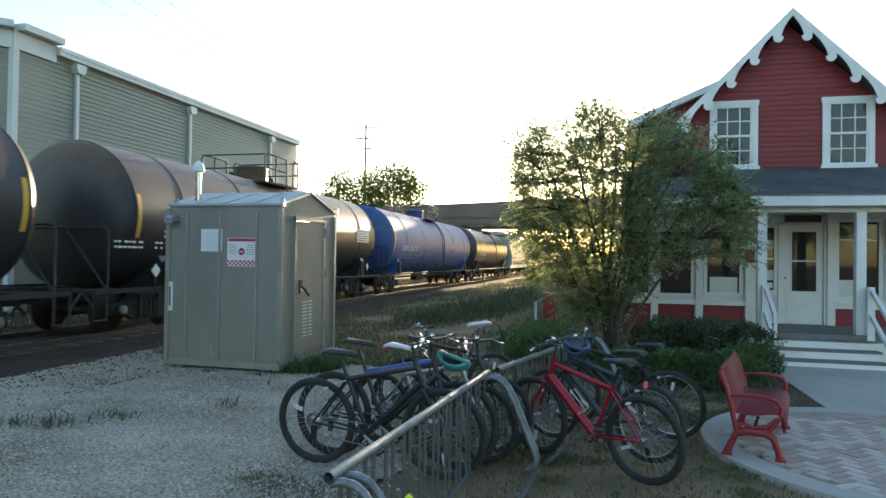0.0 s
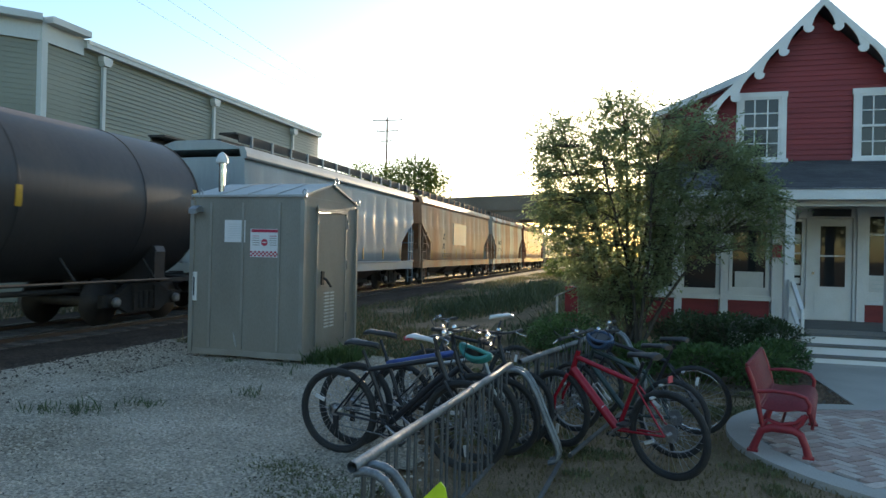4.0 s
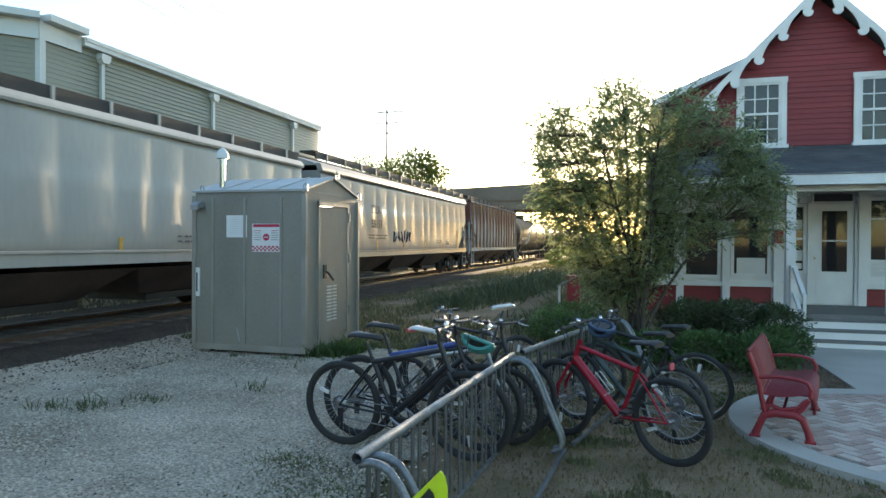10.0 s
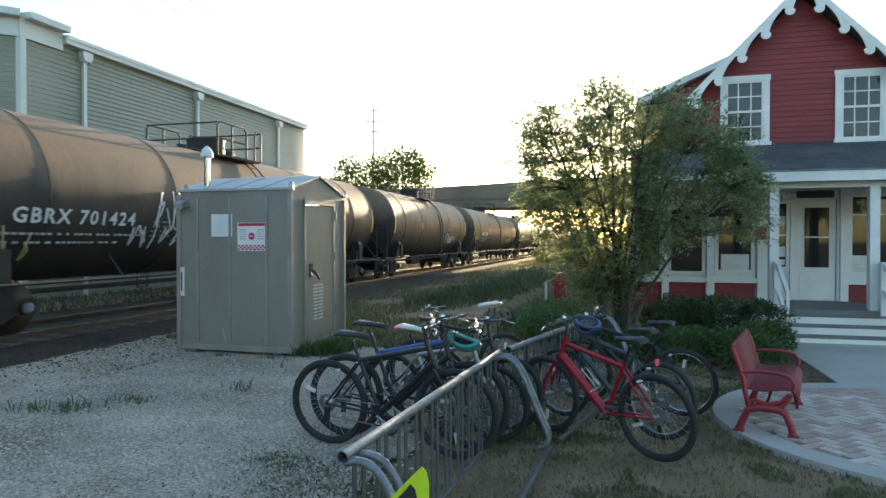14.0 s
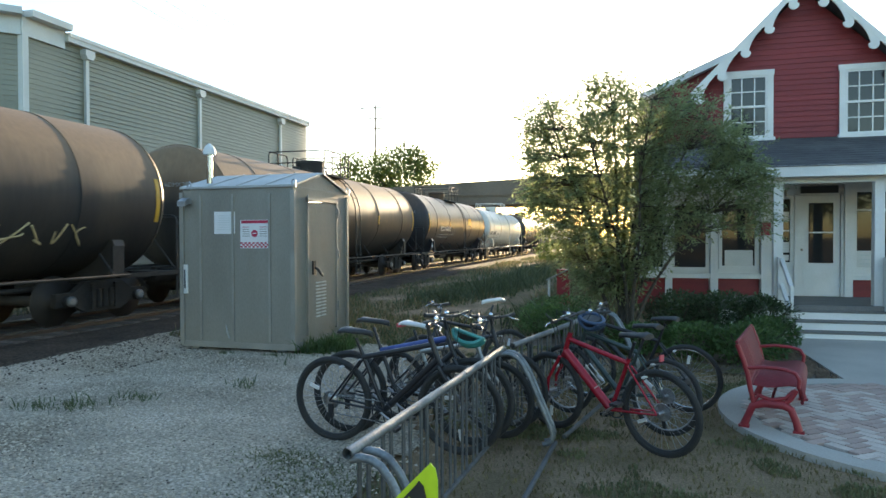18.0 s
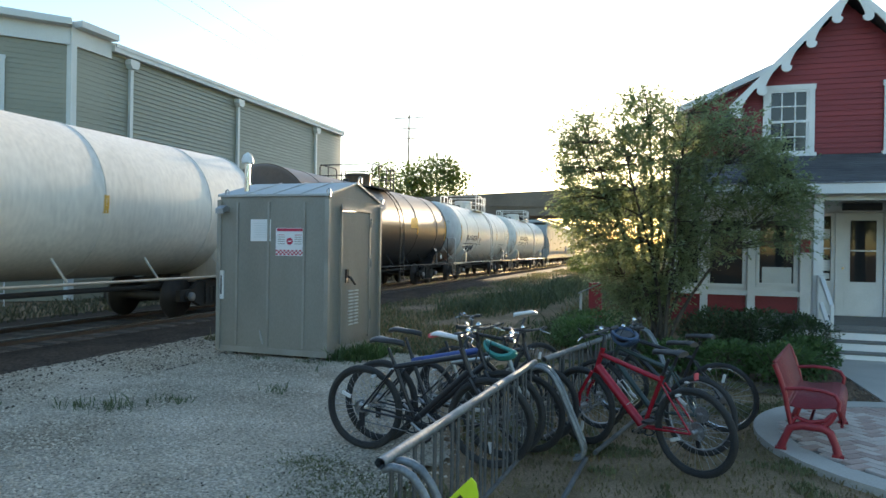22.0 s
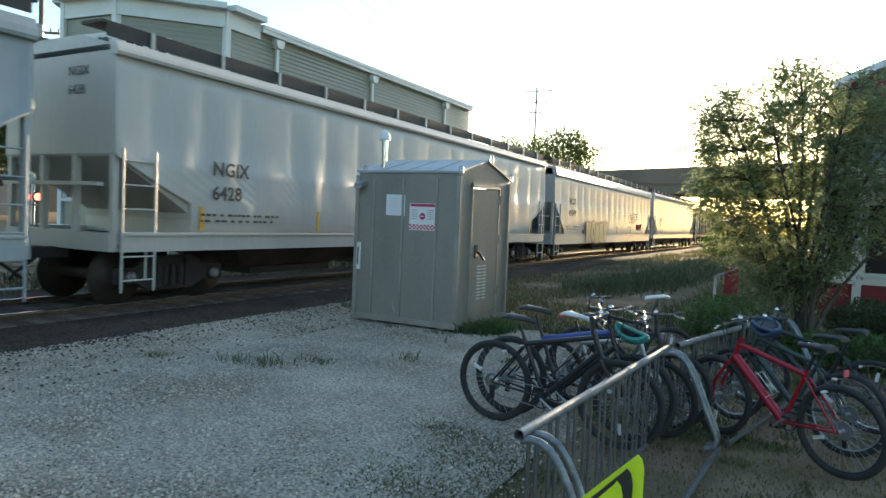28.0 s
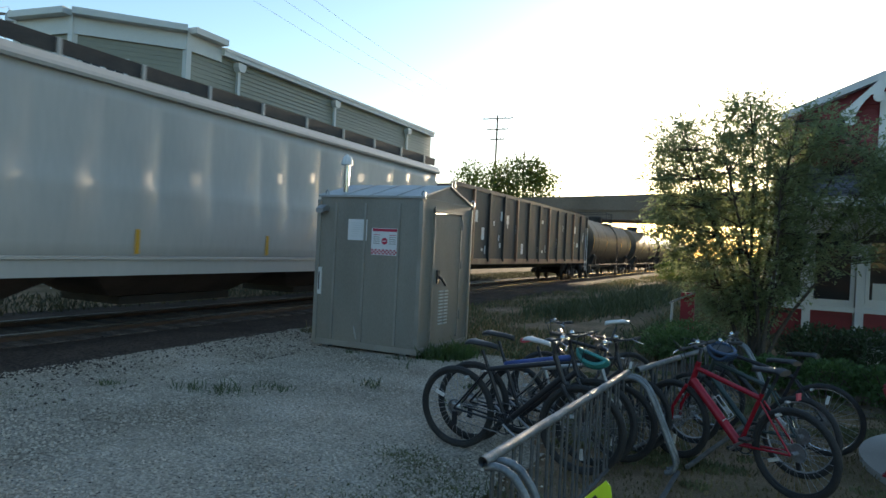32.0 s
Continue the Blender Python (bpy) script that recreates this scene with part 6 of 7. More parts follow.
M["lawn"] = leaf_material("lawn", (0.17, 0.175, 0.08), (0.12, 0.125, 0.055), 0.3)
moss = [(-2.55, 4.5, 0.2, 0.13, 1.0), (-2.05, 4.1, 0.25, 0.2, 1.0), (-2.2, 3.4, 0.28, 0.25, 1.0), (-1.95, 2.7, 0.28, 0.3, 1.0), (-6.9, 4.0, 0.4, 0.2, 0.7), (-1.7, 3.6, 0.2, 0.4, 1.0)]
blades("edge_weeds", "low green weeds creeping over the gravel edge", "lawn", 4000, tuft_region(moss), (0.008, 0.035), 1.0)
blades("lawn_grass", "short patchy grass under the bikes", "lawn", 22000, lawn, (0.008, 0.028), 1.0)


def worn_lawn():
    while True:
        x, y = random.uniform(-2.4, 2.6), random.uniform(1.4, 9.5)
        if not lot(x - 0.25, y) and (x - CX) ** 2 + (y - CY) ** 2 > CR * CR:
            return x, y, random.uniform(0.5, 1.2)


blades("dead_grass", "flattened dry grass and litter on the bare earth", "dry_grass", 14000, worn_lawn, (0.006, 0.02), 1.6)


def path_line(y):
    return -2.7 + 0.09 * max(0, 17 - y) + 0.12 * noise.noise((0, y * 0.3, 0))


def verge():
    while True:
        y = 10 + 75 * random.random() ** 1.7
        x = random.uniform(-7.9, 0.5 - max(0, 18 - y) * 0.05)
        if abs(x - path_line(y)) < 0.42 and y < 34:
            continue
        if noise.noise((x * 0.45, y * 0.3, 9.0)) > -0.3 + (0.2 if x < -5.5 else 0):
            tall = 1.0 + 1.6 * max(0, noise.noise((x * 0.4, y * 0.2, 2.0))) if x > -3.2 or y > 30 else 0.6
            return x, y, random.uniform(0.4, 1.3) * tall


blades("verge_grass", "rough green grass between the track and the depot", "grass", 24000, verge, (0.06, 0.26), 0.7, width=0.011)
blades("verge_dry_grass", "dry straw-coloured grass along the railway", "dry_grass", 24000, verge, (0.06, 0.3), 0.7, width=0.009)
tall_weeds = [(-4.4, 21.0, 0.55, 1.3, 1.0), (-3.9, 24.5, 0.5, 1.8, 1.2), (-3.8, 29.0, 0.5, 2.5, 1.3), (-5.0, 18.2, 0.4, 0.7, 0.6), (-1.7, 14.5, 0.3, 1.0, 0.6)]
blades("tall_weeds", "dark green tall weeds beside the footpath", "weed_leaf", 5200, tuft_region(tall_weeds), (0.12, 0.6), 0.5, width=0.018)
bm = bmesh.new()
prev = None
for k in range(18):
    y = 10.5 + 1.4 * k
    w = 0.55 - 0.01 * k + 0.1 * noise.noise((3, y * 0.7, 0))
    ring = [bm.verts.new((path_line(y) + s, y, -0.012)) for s in (-w, w)]
    if prev:
        bm.faces.new((prev[0], prev[1], ring[1], ring[0]))
    prev = ring
solid("dirt_path", bm, "dry_dirt", "worn bare-earth footpath through the grass", "path", kind="structure")
blades("lineside_brush", "dark unmown brush on the far side of the track", "verge_dark", 16000, lambda: (random.uniform(-16.7, -13.4), random.uniform(-6, 75), random.uniform(0.5, 1.2)), (0.05, 0.2), 0.7, width=0.018)


# ---- trees and shrubs ----
def leaf_cloud(points, size, droop=0.3):
    """Folded leaves, four corners and a raised midrib each, at points with a heading."""
    verts, faces = [], []
    for p, d in points:
        s = random.uniform(*size)
        d = (d + Vector((random.gauss(0, 0.5), random.gauss(0, 0.5), random.gauss(-droop, 0.45)))).normalized()
        side = d.cross(Vector((random.gauss(0, 0.4), random.gauss(0, 0.4), 1))).normalized()
        up = side.cross(d)
        b = len(verts)
        q = (p, p + d * s * 0.5 + side * s * 0.27 + up * s * 0.06, p + d * s, p + d * s * 0.5 - side * s * 0.27 + up * s * 0.06)
        verts += [tuple(v) for v in q]
        faces += [(b, b + 1, b + 2), (b, b + 2, b + 3)]
    return verts, faces


def mesh_from(name, verts, faces, mat):
    me = bpy.data.meshes.new(name)
    me.from_pydata(verts, [], faces)
    me.materials.append(M[mat])
    return me


def crown_top(x):
    """The crown's uneven height over its width, from the trunk."""
    knots = ((-1.6, 3.3), (-1.5, 4.05), (-1.2, 4.2), (-0.95, 4.0), (-0.75, 3.85), (-0.55, 4.3), (-0.25, 4.5), (0.1, 4.3), (0.4, 4.1), (0.75, 4.25), (1.3, 3.9), (1.7, 3.55), (1.95, 3.15), (2.12, 2.5))
    for (a, za), (b, zb) in zip(knots, knots[1:]):
        if a <= x <= b:
            return za + (zb - za) * (x - a) / (b - a)
    return 2.4


def crown_base(x):
    return 0.85 + 1.3 * max(0, -x - 0.55) + 0.6 * max(0, -x - 1.2) + 1.0 * min(1.0, max(0, x - 0.05))


def depot_tree():
    tree = thing("small_tree", "multi-stemmed leafy small tree with sunlit yellow-green edges", "tree", pose(0.1, 11.0, 0))
    rnd = random.Random(5)
    stems = []
    goals = [(-1.4, 0.1, 3.85), (-1.1, -0.5, 3.5), (-0.7, 0.6, 3.9), (-0.25, -0.2, 4.3), (0.1, 0.4, 4.2), (0.5, -0.6, 3.9), (0.85, 0.3, 3.9), (1.2, -0.3, 3.6), (1.6, 0.4, 3.3), (1.9, -0.1, 2.9), (-1.3, 0.3, 2.7), (0.3, -1.0, 3.0), (-0.4, -0.9, 3.1)]
    for k, (gx, gy, gz) in enumerate(goals):
        a = 2 * math.pi * k / len(goals)
        foot = Vector((0.17 * math.cos(a) + 0.08 * gx, 0.14 * math.sin(a) + 0.08 * gy, -0.03))
        pts = []
        for i in range(9):
            t = i / 8
            q = t ** 1.45
            wob = 0.06 * math.sin(6 * t + k)
            pts.append(Vector((foot.x + (gx - foot.x) * q + wob * t, foot.y + (gy - foot.y) * q - wob * t, foot.z + (gz - foot.z) * t)))
        stems.append(pts)
        bm = bmesh.new()
        tube(bm, pts, [rnd.uniform(0.024, 0.038) * (1 - 0.8 * i / 8) + 0.005 for i in range(9)], 8)
        part("trunk" if k == 3 else "stem", bm, "bark", tree)
    nodes = [p for pts in stems for p in pts[3:]]
    bm = bmesh.new()
    leaves = []
    count = 0
    while count < 1900:
        x = rnd.uniform(-1.55, 2.08) if count % 5 else rnd.uniform(-0.8, 0.75)
        lo, hi = crown_base(x), crown_top(x) - 0.12
        z = rnd.uniform(lo, hi)
        depth = 1.05 * math.sqrt(max(0.05, 1 - ((z - 2.9) / 2.0) ** 2)) * math.sqrt(max(0.1, 1 - ((x - 0.3) / 2.4) ** 2))
        y = depth * rnd.uniform(-1, 1)
        c = Vector((x, y, z))
        if noise.noise((x * 1.25, y * 1.25, z * 1.25 + 2)) < (-0.34 if x > 0.6 else -0.7 if z < 3.6 else -0.42) + (0.2 if z < 1.9 else 0.0):
            continue
        if (x + 0.45) ** 2 + (z - 2.95) ** 2 < 0.03:
            continue
        if x > 0.6 and rnd.random() < (0.55 if z < 2.5 else 0.25):
            continue
        count += 1
        base = min((p for p in nodes if p.z < z + 0.1), key=lambda p: (p - c).length, default=nodes[0])
        far = c - base
        out = (far.normalized() + Vector((0.25 * x, 0.25 * y, 0.15))).normalized()
        tube(bm, [base, base.lerp(c, 0.5) + Vector((0, 0, 0.05 * far.length)), c], [0.006, 0.004, 0.002], 4, caps=False)
        for _ in range(4):
            d = (out + Vector((rnd.gauss(0, 0.75), rnd.gauss(0, 0.75), rnd.gauss(-0.05, 0.5)))).normalized()
            Ls = rnd.uniform(0.18, 0.44)
            s0 = c - out * rnd.uniform(0, 0.2) * min(1, far.length)
            for i in range(10):
                t = (i + 1) / 10
                leaves.append((s0 + d * Ls * t + Vector((0, 0, -0.07 * t * t)), d + d.cross(Vector((0, 0, 1))) * (0.9 if i % 2 else -0.9)))
    # feathery leading shoots
    for sx, sz in ((-1.55, 3.75), (-1.4, 3.85), (-1.15, 3.8), (-0.5, 4.1), (-0.2, 4.25), (0.05, 4.1), (0.6, 4.0), (0.95, 3.95), (1.3, 3.75)):
        base = Vector((sx, rnd.uniform(-0.3, 0.3), sz))
        for _ in range(6):
            d = Vector((rnd.gauss(0, 0.7), rnd.gauss(0, 0.6), rnd.uniform(0.5, 1.2))).normalized()
            for i in range(12):
                t = (i + 1) / 12
                leaves.append((base + d * 0.5 * t + Vector((0, 0, -0.14 * t * t)), d + Vector((0.8 if i % 2 else -0.8, 0, 0))))
    part("branchwork", bm, "bark", tree)["kind"] = "stuff"
    v, f = leaf_cloud(leaves, (0.04, 0.078))
    part("crown", mesh_from("crown", v, f, "leaf"), None, tree)


depot_tree()


def shrub(name, label, x, y, rx, ry, h, leaves, mat, size=(0.04, 0.075), seed=0):
    rnd = random.Random(seed)
    ob = thing(name, label, "shrub", pose(x, y, 0), "foundation shrubs")
    pts = []
    for _ in range(leaves):
        a, u = rnd.uniform(0, 6.283), rnd.uniform(-1, 1)
        lump = 0.8 + 0.35 * noise.noise((math.cos(a) * 1.6 + seed, math.sin(a) * 1.6, u * 1.7))
        r = lump * (rnd.random() ** 0.22)
        s = math.sqrt(1 - u * u)
        d = Vector((s * math.cos(a), s * math.sin(a), u))
        p = Vector((d.x * rx * r, d.y * ry * r, h * 0.5 + d.z * h * 0.5 * r))
        if p.z > 0.01:
            pts.append((p, d))
    v, f = leaf_cloud(pts, size, 0.0)
    part("foliage", mesh_from("foliage", v, f, mat), None, ob)
    bm = bmesh.new()
    for _ in range(9):
        a = rnd.uniform(0, 6.283)
        tube(bm, [(0, 0, -0.02), (0.4 * rx * math.cos(a), 0.4 * ry * math.sin(a), h * 0.35), (0.75 * rx * math.cos(a), 0.75 * ry * math.sin(a), h * 0.75)], [0.012, 0.009, 0.004], 5)
    part("branchwork", bm, "bark", ob)["kind"] = "stuff"


LOW, HIGH = "low spreading bright green shrub by the depot", "dense dark green shrub beside the porch"
for k, (x, y, rx, ry, h) in enumerate([(1.75, 9.7, 0.62, 0.5, 0.6), (1.05, 9.9, 0.6, 0.5, 0.55), (0.3, 10.1, 0.6, 0.5, 0.5), (2.15, 10.5, 0.55, 0.5, 0.62), (-0.6, 11.2, 0.7, 0.6, 0.62), (-1.25, 11.7, 0.65, 0.6, 0.62), (-1.0, 12.7, 0.8, 0.7, 0.7)]):
    shrub("low_shrub", LOW, x, y, rx, ry, h, 2600, "shrub_leaf", seed=k + 1)
for k, (x, y, rx, ry, h) in enumerate([(0.95, 11.8, 0.7, 0.6, 0.85), (1.75, 11.9, 0.7, 0.6, 0.9), (2.4, 12.0, 0.6, 0.6, 0.85), (1.35, 12.9, 0.8, 0.6, 0.8)]):
    shrub("dense_shrub", HIGH, x, y, rx, ry, h, 3000, "dark_leaf", seed=k + 21)
solid("planting_bed", flat_sheet([(-2.0, 10.9), (-0.4, 9.9), (0.4, 9.2), (2.0, 8.85), (2.66, 8.8), (2.66, 13.0), (-1.6, 14.9)], -0.008), "soil", "dark bark-covered planting bed by the depot", "planting bed", kind="structure")


def far_tree(x, y, h, r, mat, clumps, seed, label, size=(0.25, 0.5)):
    rnd = random.Random(seed)
    ob = thing("tree", label, "tree", pose(x, y, 0), "far trees")
    bm = bmesh.new()
    tube(bm, [(0, 0, 0), (0.1, 0, h * 0.35), (0, 0.1, h * 0.75)], [0.28, 0.2, 0.06], 8)
    for _ in range(6):
        a = rnd.uniform(0, 6.283)
        tube(bm, [(0, 0, h * 0.35), (r * 0.4 * math.cos(a), r * 0.4 * math.sin(a), h * 0.55), (r * 0.75 * math.cos(a), r * 0.75 * math.sin(a), h * 0.7)], [0.12, 0.08, 0.03], 6)
    part("trunk", bm, "bark", ob)
    pts = []
    for _ in range(clumps):
        a, u = rnd.uniform(0, 6.283), rnd.uniform(-0.7, 1)
        q = r * rnd.uniform(0.35, 0.95)
        c = Vector((q * math.cos(a) * math.sqrt(1 - u * u * 0.8), q * math.sin(a) * math.sqrt(1 - u * u * 0.8), h * 0.62 + u * h * 0.36))
        for _ in range(34):
            d = Vector((rnd.gauss(0, 1), rnd.gauss(0, 1), rnd.gauss(0, 1))).normalized()
            pts.append((c + d * rnd.uniform(0.2, 0.95) * r * 0.27, d))
    v, f = leaf_cloud(pts, size, 0.1)
    part("crown", mesh_from("crown", v, f, mat), None, ob)


FAR = "sunlit broad-leaved tree beyond the railway bridge"
far_tree(-26.6, 80, 13.0, 5.0, "far_leaf", 190, 3, FAR, (0.3, 0.6))
far_tree(-32.5, 80, 12.6, 5.4, "far_leaf", 190, 4, FAR, (0.3, 0.6))
far_tree(-37.5, 84, 10.0, 3.4, "far_leaf", 110, 8, FAR, (0.3, 0.6))
DARK = "dark tree in the distance beside the street"
far_tree(-62, 38, 12, 4.5, "dark_leaf", 150, 5, DARK, (0.4, 0.8))
far_tree(-68, 33, 11, 4.5, "dark_leaf", 150, 6, DARK, (0.4, 0.8))
far_tree(-75, 45, 12, 5, "dark_leaf", 150, 7, DARK, (0.4, 0.8))
# Unseen trees added behind the camera, guessed from the dark window reflections.
BEHIND = "tall dark tree added out of view behind the camera for reflections"
for k, (x, y) in enumerate([(-9, -46), (1, -42), (10, -47), (18, -43), (-19, -44)]):
    far_tree(x, y, 11 + (k * 37) % 5, 5.6, "dark_leaf", 130, 30 + k, BEHIND, (0.5, 0.9))
for k, (x, y, h) in enumerate([(-3.0, 62, 3.2), (-0.5, 58, 2.6), (1.5, 66, 3.5), (-4.6, 48, 1.6), (5, 70, 5)]):
    shrub("wild_bush", "tall sunlit weeds and brush by the line", x, y, 1.7, 1.4, h, 1500, "far_leaf", (0.12, 0.3), seed=k + 50)


# ---- poles and wires ----
def utility_pole(x, y, h, arms, label, r=0.16, turn_deg=0):
    ob = thing("utility_pole", label, "utility pole", pose(x, y, 0, 0, 0, turn_deg), "utility poles")
    bm = bmesh.new()
    tube(bm, [(0, 0, -0.1), (0, 0, h)], [r, r * 0.7], 10)
    part("shaft", bm, "wood_pole", ob)
    for z, w in arms:
        arm = part("crossarm", boxes((0, 0.12, z, w, 0.1, 0.13)), "wood_pole", ob)
        for s in (-0.95, -0.5, 0.5, 0.95):
            bm = bmesh.new()
            tube(bm, [(s * w / 2, 0.12, z + 0.06), (s * w / 2, 0.12, z + 0.14), (s * w / 2, 0.12, z + 0.26)], [0.03, 0.07, 0.04], 8)
            part("insulator", bm, "dull_steel", arm)
    return ob


utility_pole(-32.9, 85.2, 20.3, [(19.9, 4.4), (18.4, 3.2), (17.0, 2.0)], "tall wooden utility pole with three crossarms")
utility_pole(-47, 139.7, 23.9, [(23.0, 4.6)], "distant wooden utility pole with one crossarm", 0.2)
utility_pole(-39.2, 22.0, 14.2, [(13.7, 3.2), (11.6, 2.0)], "wooden street utility pole with a transformer", 0.17, 30)
utility_pole(-26.45, 11.55, 11.8, [(9.95, 3.2), (8.25, 3.2)], "near wooden utility pole with heavy crossarms", 0.18, 30)
bm = bmesh.new()
tube(bm, [(-38.9, 21.7, 11.0), (-38.9, 21.7, 11.9)], 0.28, 14)
solid("pole_transformer", bm, "dull_steel", "grey drum transformer hung on a street pole", "transformer")


def wire(a, b, sag, r=0.012):
    a, b = Vector(a), Vector(b)
    bm = bmesh.new()
    tube(bm, [a.lerp(b, k / 16) - Vector((0, 0, sag * 4 * (k / 16) * (1 - k / 16))) for k in range(17)], r, 5, caps=False)
    solid("overhead_wire", bm, "sign_black", "thin black overhead power wire", "wire", group="overhead wires")


for s in (-1.8, 0, 1.8):
    wire((-32.9 + s, 85.2, 20.1), (-27.4 + s * 0.8, 10.9, 19.5 + 0.3 * s), 2.2, 0.009)
    wire((-39.2 + s * 0.7, 22, 13.9), (-26.45 + s * 0.7, 11.55, 10.1), 0.5)
    wire((-26.45 + s * 0.75, 11.6, 9.9), (-26.45 + s * 0.8, 11.65, 8.35), -0.25, 0.014)
    wire((-39.2 + s * 0.7, 22, 13.9), (-75, 60, 14), 1.2)
wire((-39.2, 22, 10.5), (-70, 8, 10.5), 0.6)

# distant church and houses beyond the dark trees
church = thing("church", "distant stone church with a slender dark spire", "church", pose(-128, 62, 0))
bm = bmesh.new()
tube(bm, [(0, 0, 20), (0, 0, 36)], [2.2, 0.05], 8)
part("spire", bm, "shingle", church)
part("tower", boxes((0, 0, 10, 4.2, 4.2, 20)), "bridge", church)
part("nave", boxes((0, 14, 5.5, 9, 22, 11)), "bridge", church)
M["house_grey"] = material("house_grey", (0.30, 0.30, 0.30), 0.8, 0, (0.25, 0.24, 0.24), 0.5, 0.6, 6, 0.1, 0.05)
for k, (x, y, w, h) in enumerate([(-90, 40, 12, 7), (-104, 48, 9, 10), (-84, 30, 10, 6)]):
    house = thing("house", "grey distant house beyond the railway", "house", pose(x, y, 0), "distant houses")
    part("wall", boxes((0, 0, h / 2, w, 9, h)), "house_grey", house)
    bm = bmesh.new()
    prism(bm, [(-5, h), (5, h), (0, h + 3)], lambda u, v, t: Vector((-w / 2 - 0.3 + t, u, v)), w + 0.6)
    part("roof", bm, "shingle", house)
    for j in range(3):
        part("window", boxes((w / 2 + 0.02, -3 + 3 * j, h * 0.6, 0.06, 1, 1.5)), "window_glass", house)

# ---- bench ----
bench = thing("park_bench", "red painted metal bench with curved arms and feet", "bench", Matrix(((0.966, 0.257, 0, 1.375), (-0.257, 0.966, 0, 6.2), (0, 0, 1, 0.035), (0, 0, 0, 1))))
BL = 1.36


def bench_end(y):
    e = new("end_frame")
    e.parent = bench
    fr = bmesh.new()
    tube(fr, [(-0.22, y, 0.02), (-0.19, y, 0.1), (-0.15, y, 0.2), (-0.06, y, 0.235), (0.1, y, 0.235), (0.16, y, 0.2), (0.2, y, 0.1), (0.22, y, 0.02)], [0.036, 0.031, 0.034, 0.04, 0.04, 0.034, 0.031, 0.036], 8)
    part("leg_arch", fr, "bench_red", e)
    sd = bmesh.new()
    tube(sd, [(-0.14, y, 0.23), (-0.17, y, 0.36), (-0.19, y, 0.48), (-0.23, y, 0.62), (-0.28, y, 0.75)], 0.022, 8)
    tube(sd, [(-0.14, y, 0.24), (-0.1, y, 0.3), (0.0, y, 0.27), (0.12, y, 0.3), (0.18, y, 0.37)], 0.018, 8)
    tube(sd, [(0.1, y, 0.235), (0.16, y, 0.3), (0.2, y, 0.38)], 0.022, 8)
    part("side_frame", sd, "bench_red", e)
    am = bmesh.new()
    tube(am, [(-0.2, y, 0.54), (-0.05, y, 0.56), (0.1, y, 0.555), (0.19, y, 0.53), (0.225, y, 0.47), (0.215, y, 0.4)], 0.017, 8)
    part("arm", am, "bench_red", e)
    for x in (-0.22, 0.22):
        part("foot", boxes((x, y, 0.012, 0.09, 0.06, 0.02)), "bench_red", e)


bench_end(-0.01)
bench_end(BL)


def perforated(points, name):
    """A curved sheet along the bench, seen as solid for its fine holes, with a rolled edge."""
    bm = bmesh.new()
    prev = None
    for k, (x, z) in enumerate(points):
        a, b = points[max(0, k - 1)], points[min(len(points) - 1, k + 1)]
        nrm = Vector((a[1] - b[1], 0, b[0] - a[0])).normalized() * 0.006
        ring = [bm.verts.new(Vector((x, y, z)) + o) for o, y in ((nrm, 0), (nrm, BL), (-nrm, BL), (-nrm, 0))]
        if prev:
            for i in range(4):
                f = bm.faces.new((prev[i], prev[(i + 1) % 4], ring[(i + 1) % 4], ring[i]))
                f.smooth = i % 2 == 0
        prev = ring
    for x, z in (points[0], points[-1]):
        tube(bm, [(x, 0, z), (x, BL, z)], 0.014, 8)
    part(name, bm, "bench_mesh", bench, "finely perforated metal sheet")


M["bench_mesh"] = material("bench_mesh", (0.24, 0.02, 0.028), 0.65, 0.05, (0.17, 0.018, 0.024), 60, 0.9, 160, 0.3, 0.3)
perforated([(-0.285, 0.765), (-0.265, 0.71), (-0.247, 0.66), (-0.23, 0.61), (-0.214, 0.56), (-0.2, 0.51), (-0.186, 0.46), (-0.175, 0.42)], "backrest")
perforated([(-0.16, 0.395), (-0.1, 0.385), (-0.04, 0.382), (0.02, 0.388), (0.08, 0.4), (0.14, 0.412), (0.2, 0.412), (0.232, 0.39), (0.248, 0.35), (0.256, 0.3), (0.245, 0.268)], "seat")
part("cross_brace", tubes(0.014, [(0, 0, 0.25), (0, BL, 0.25)]), "bench_red", bench)


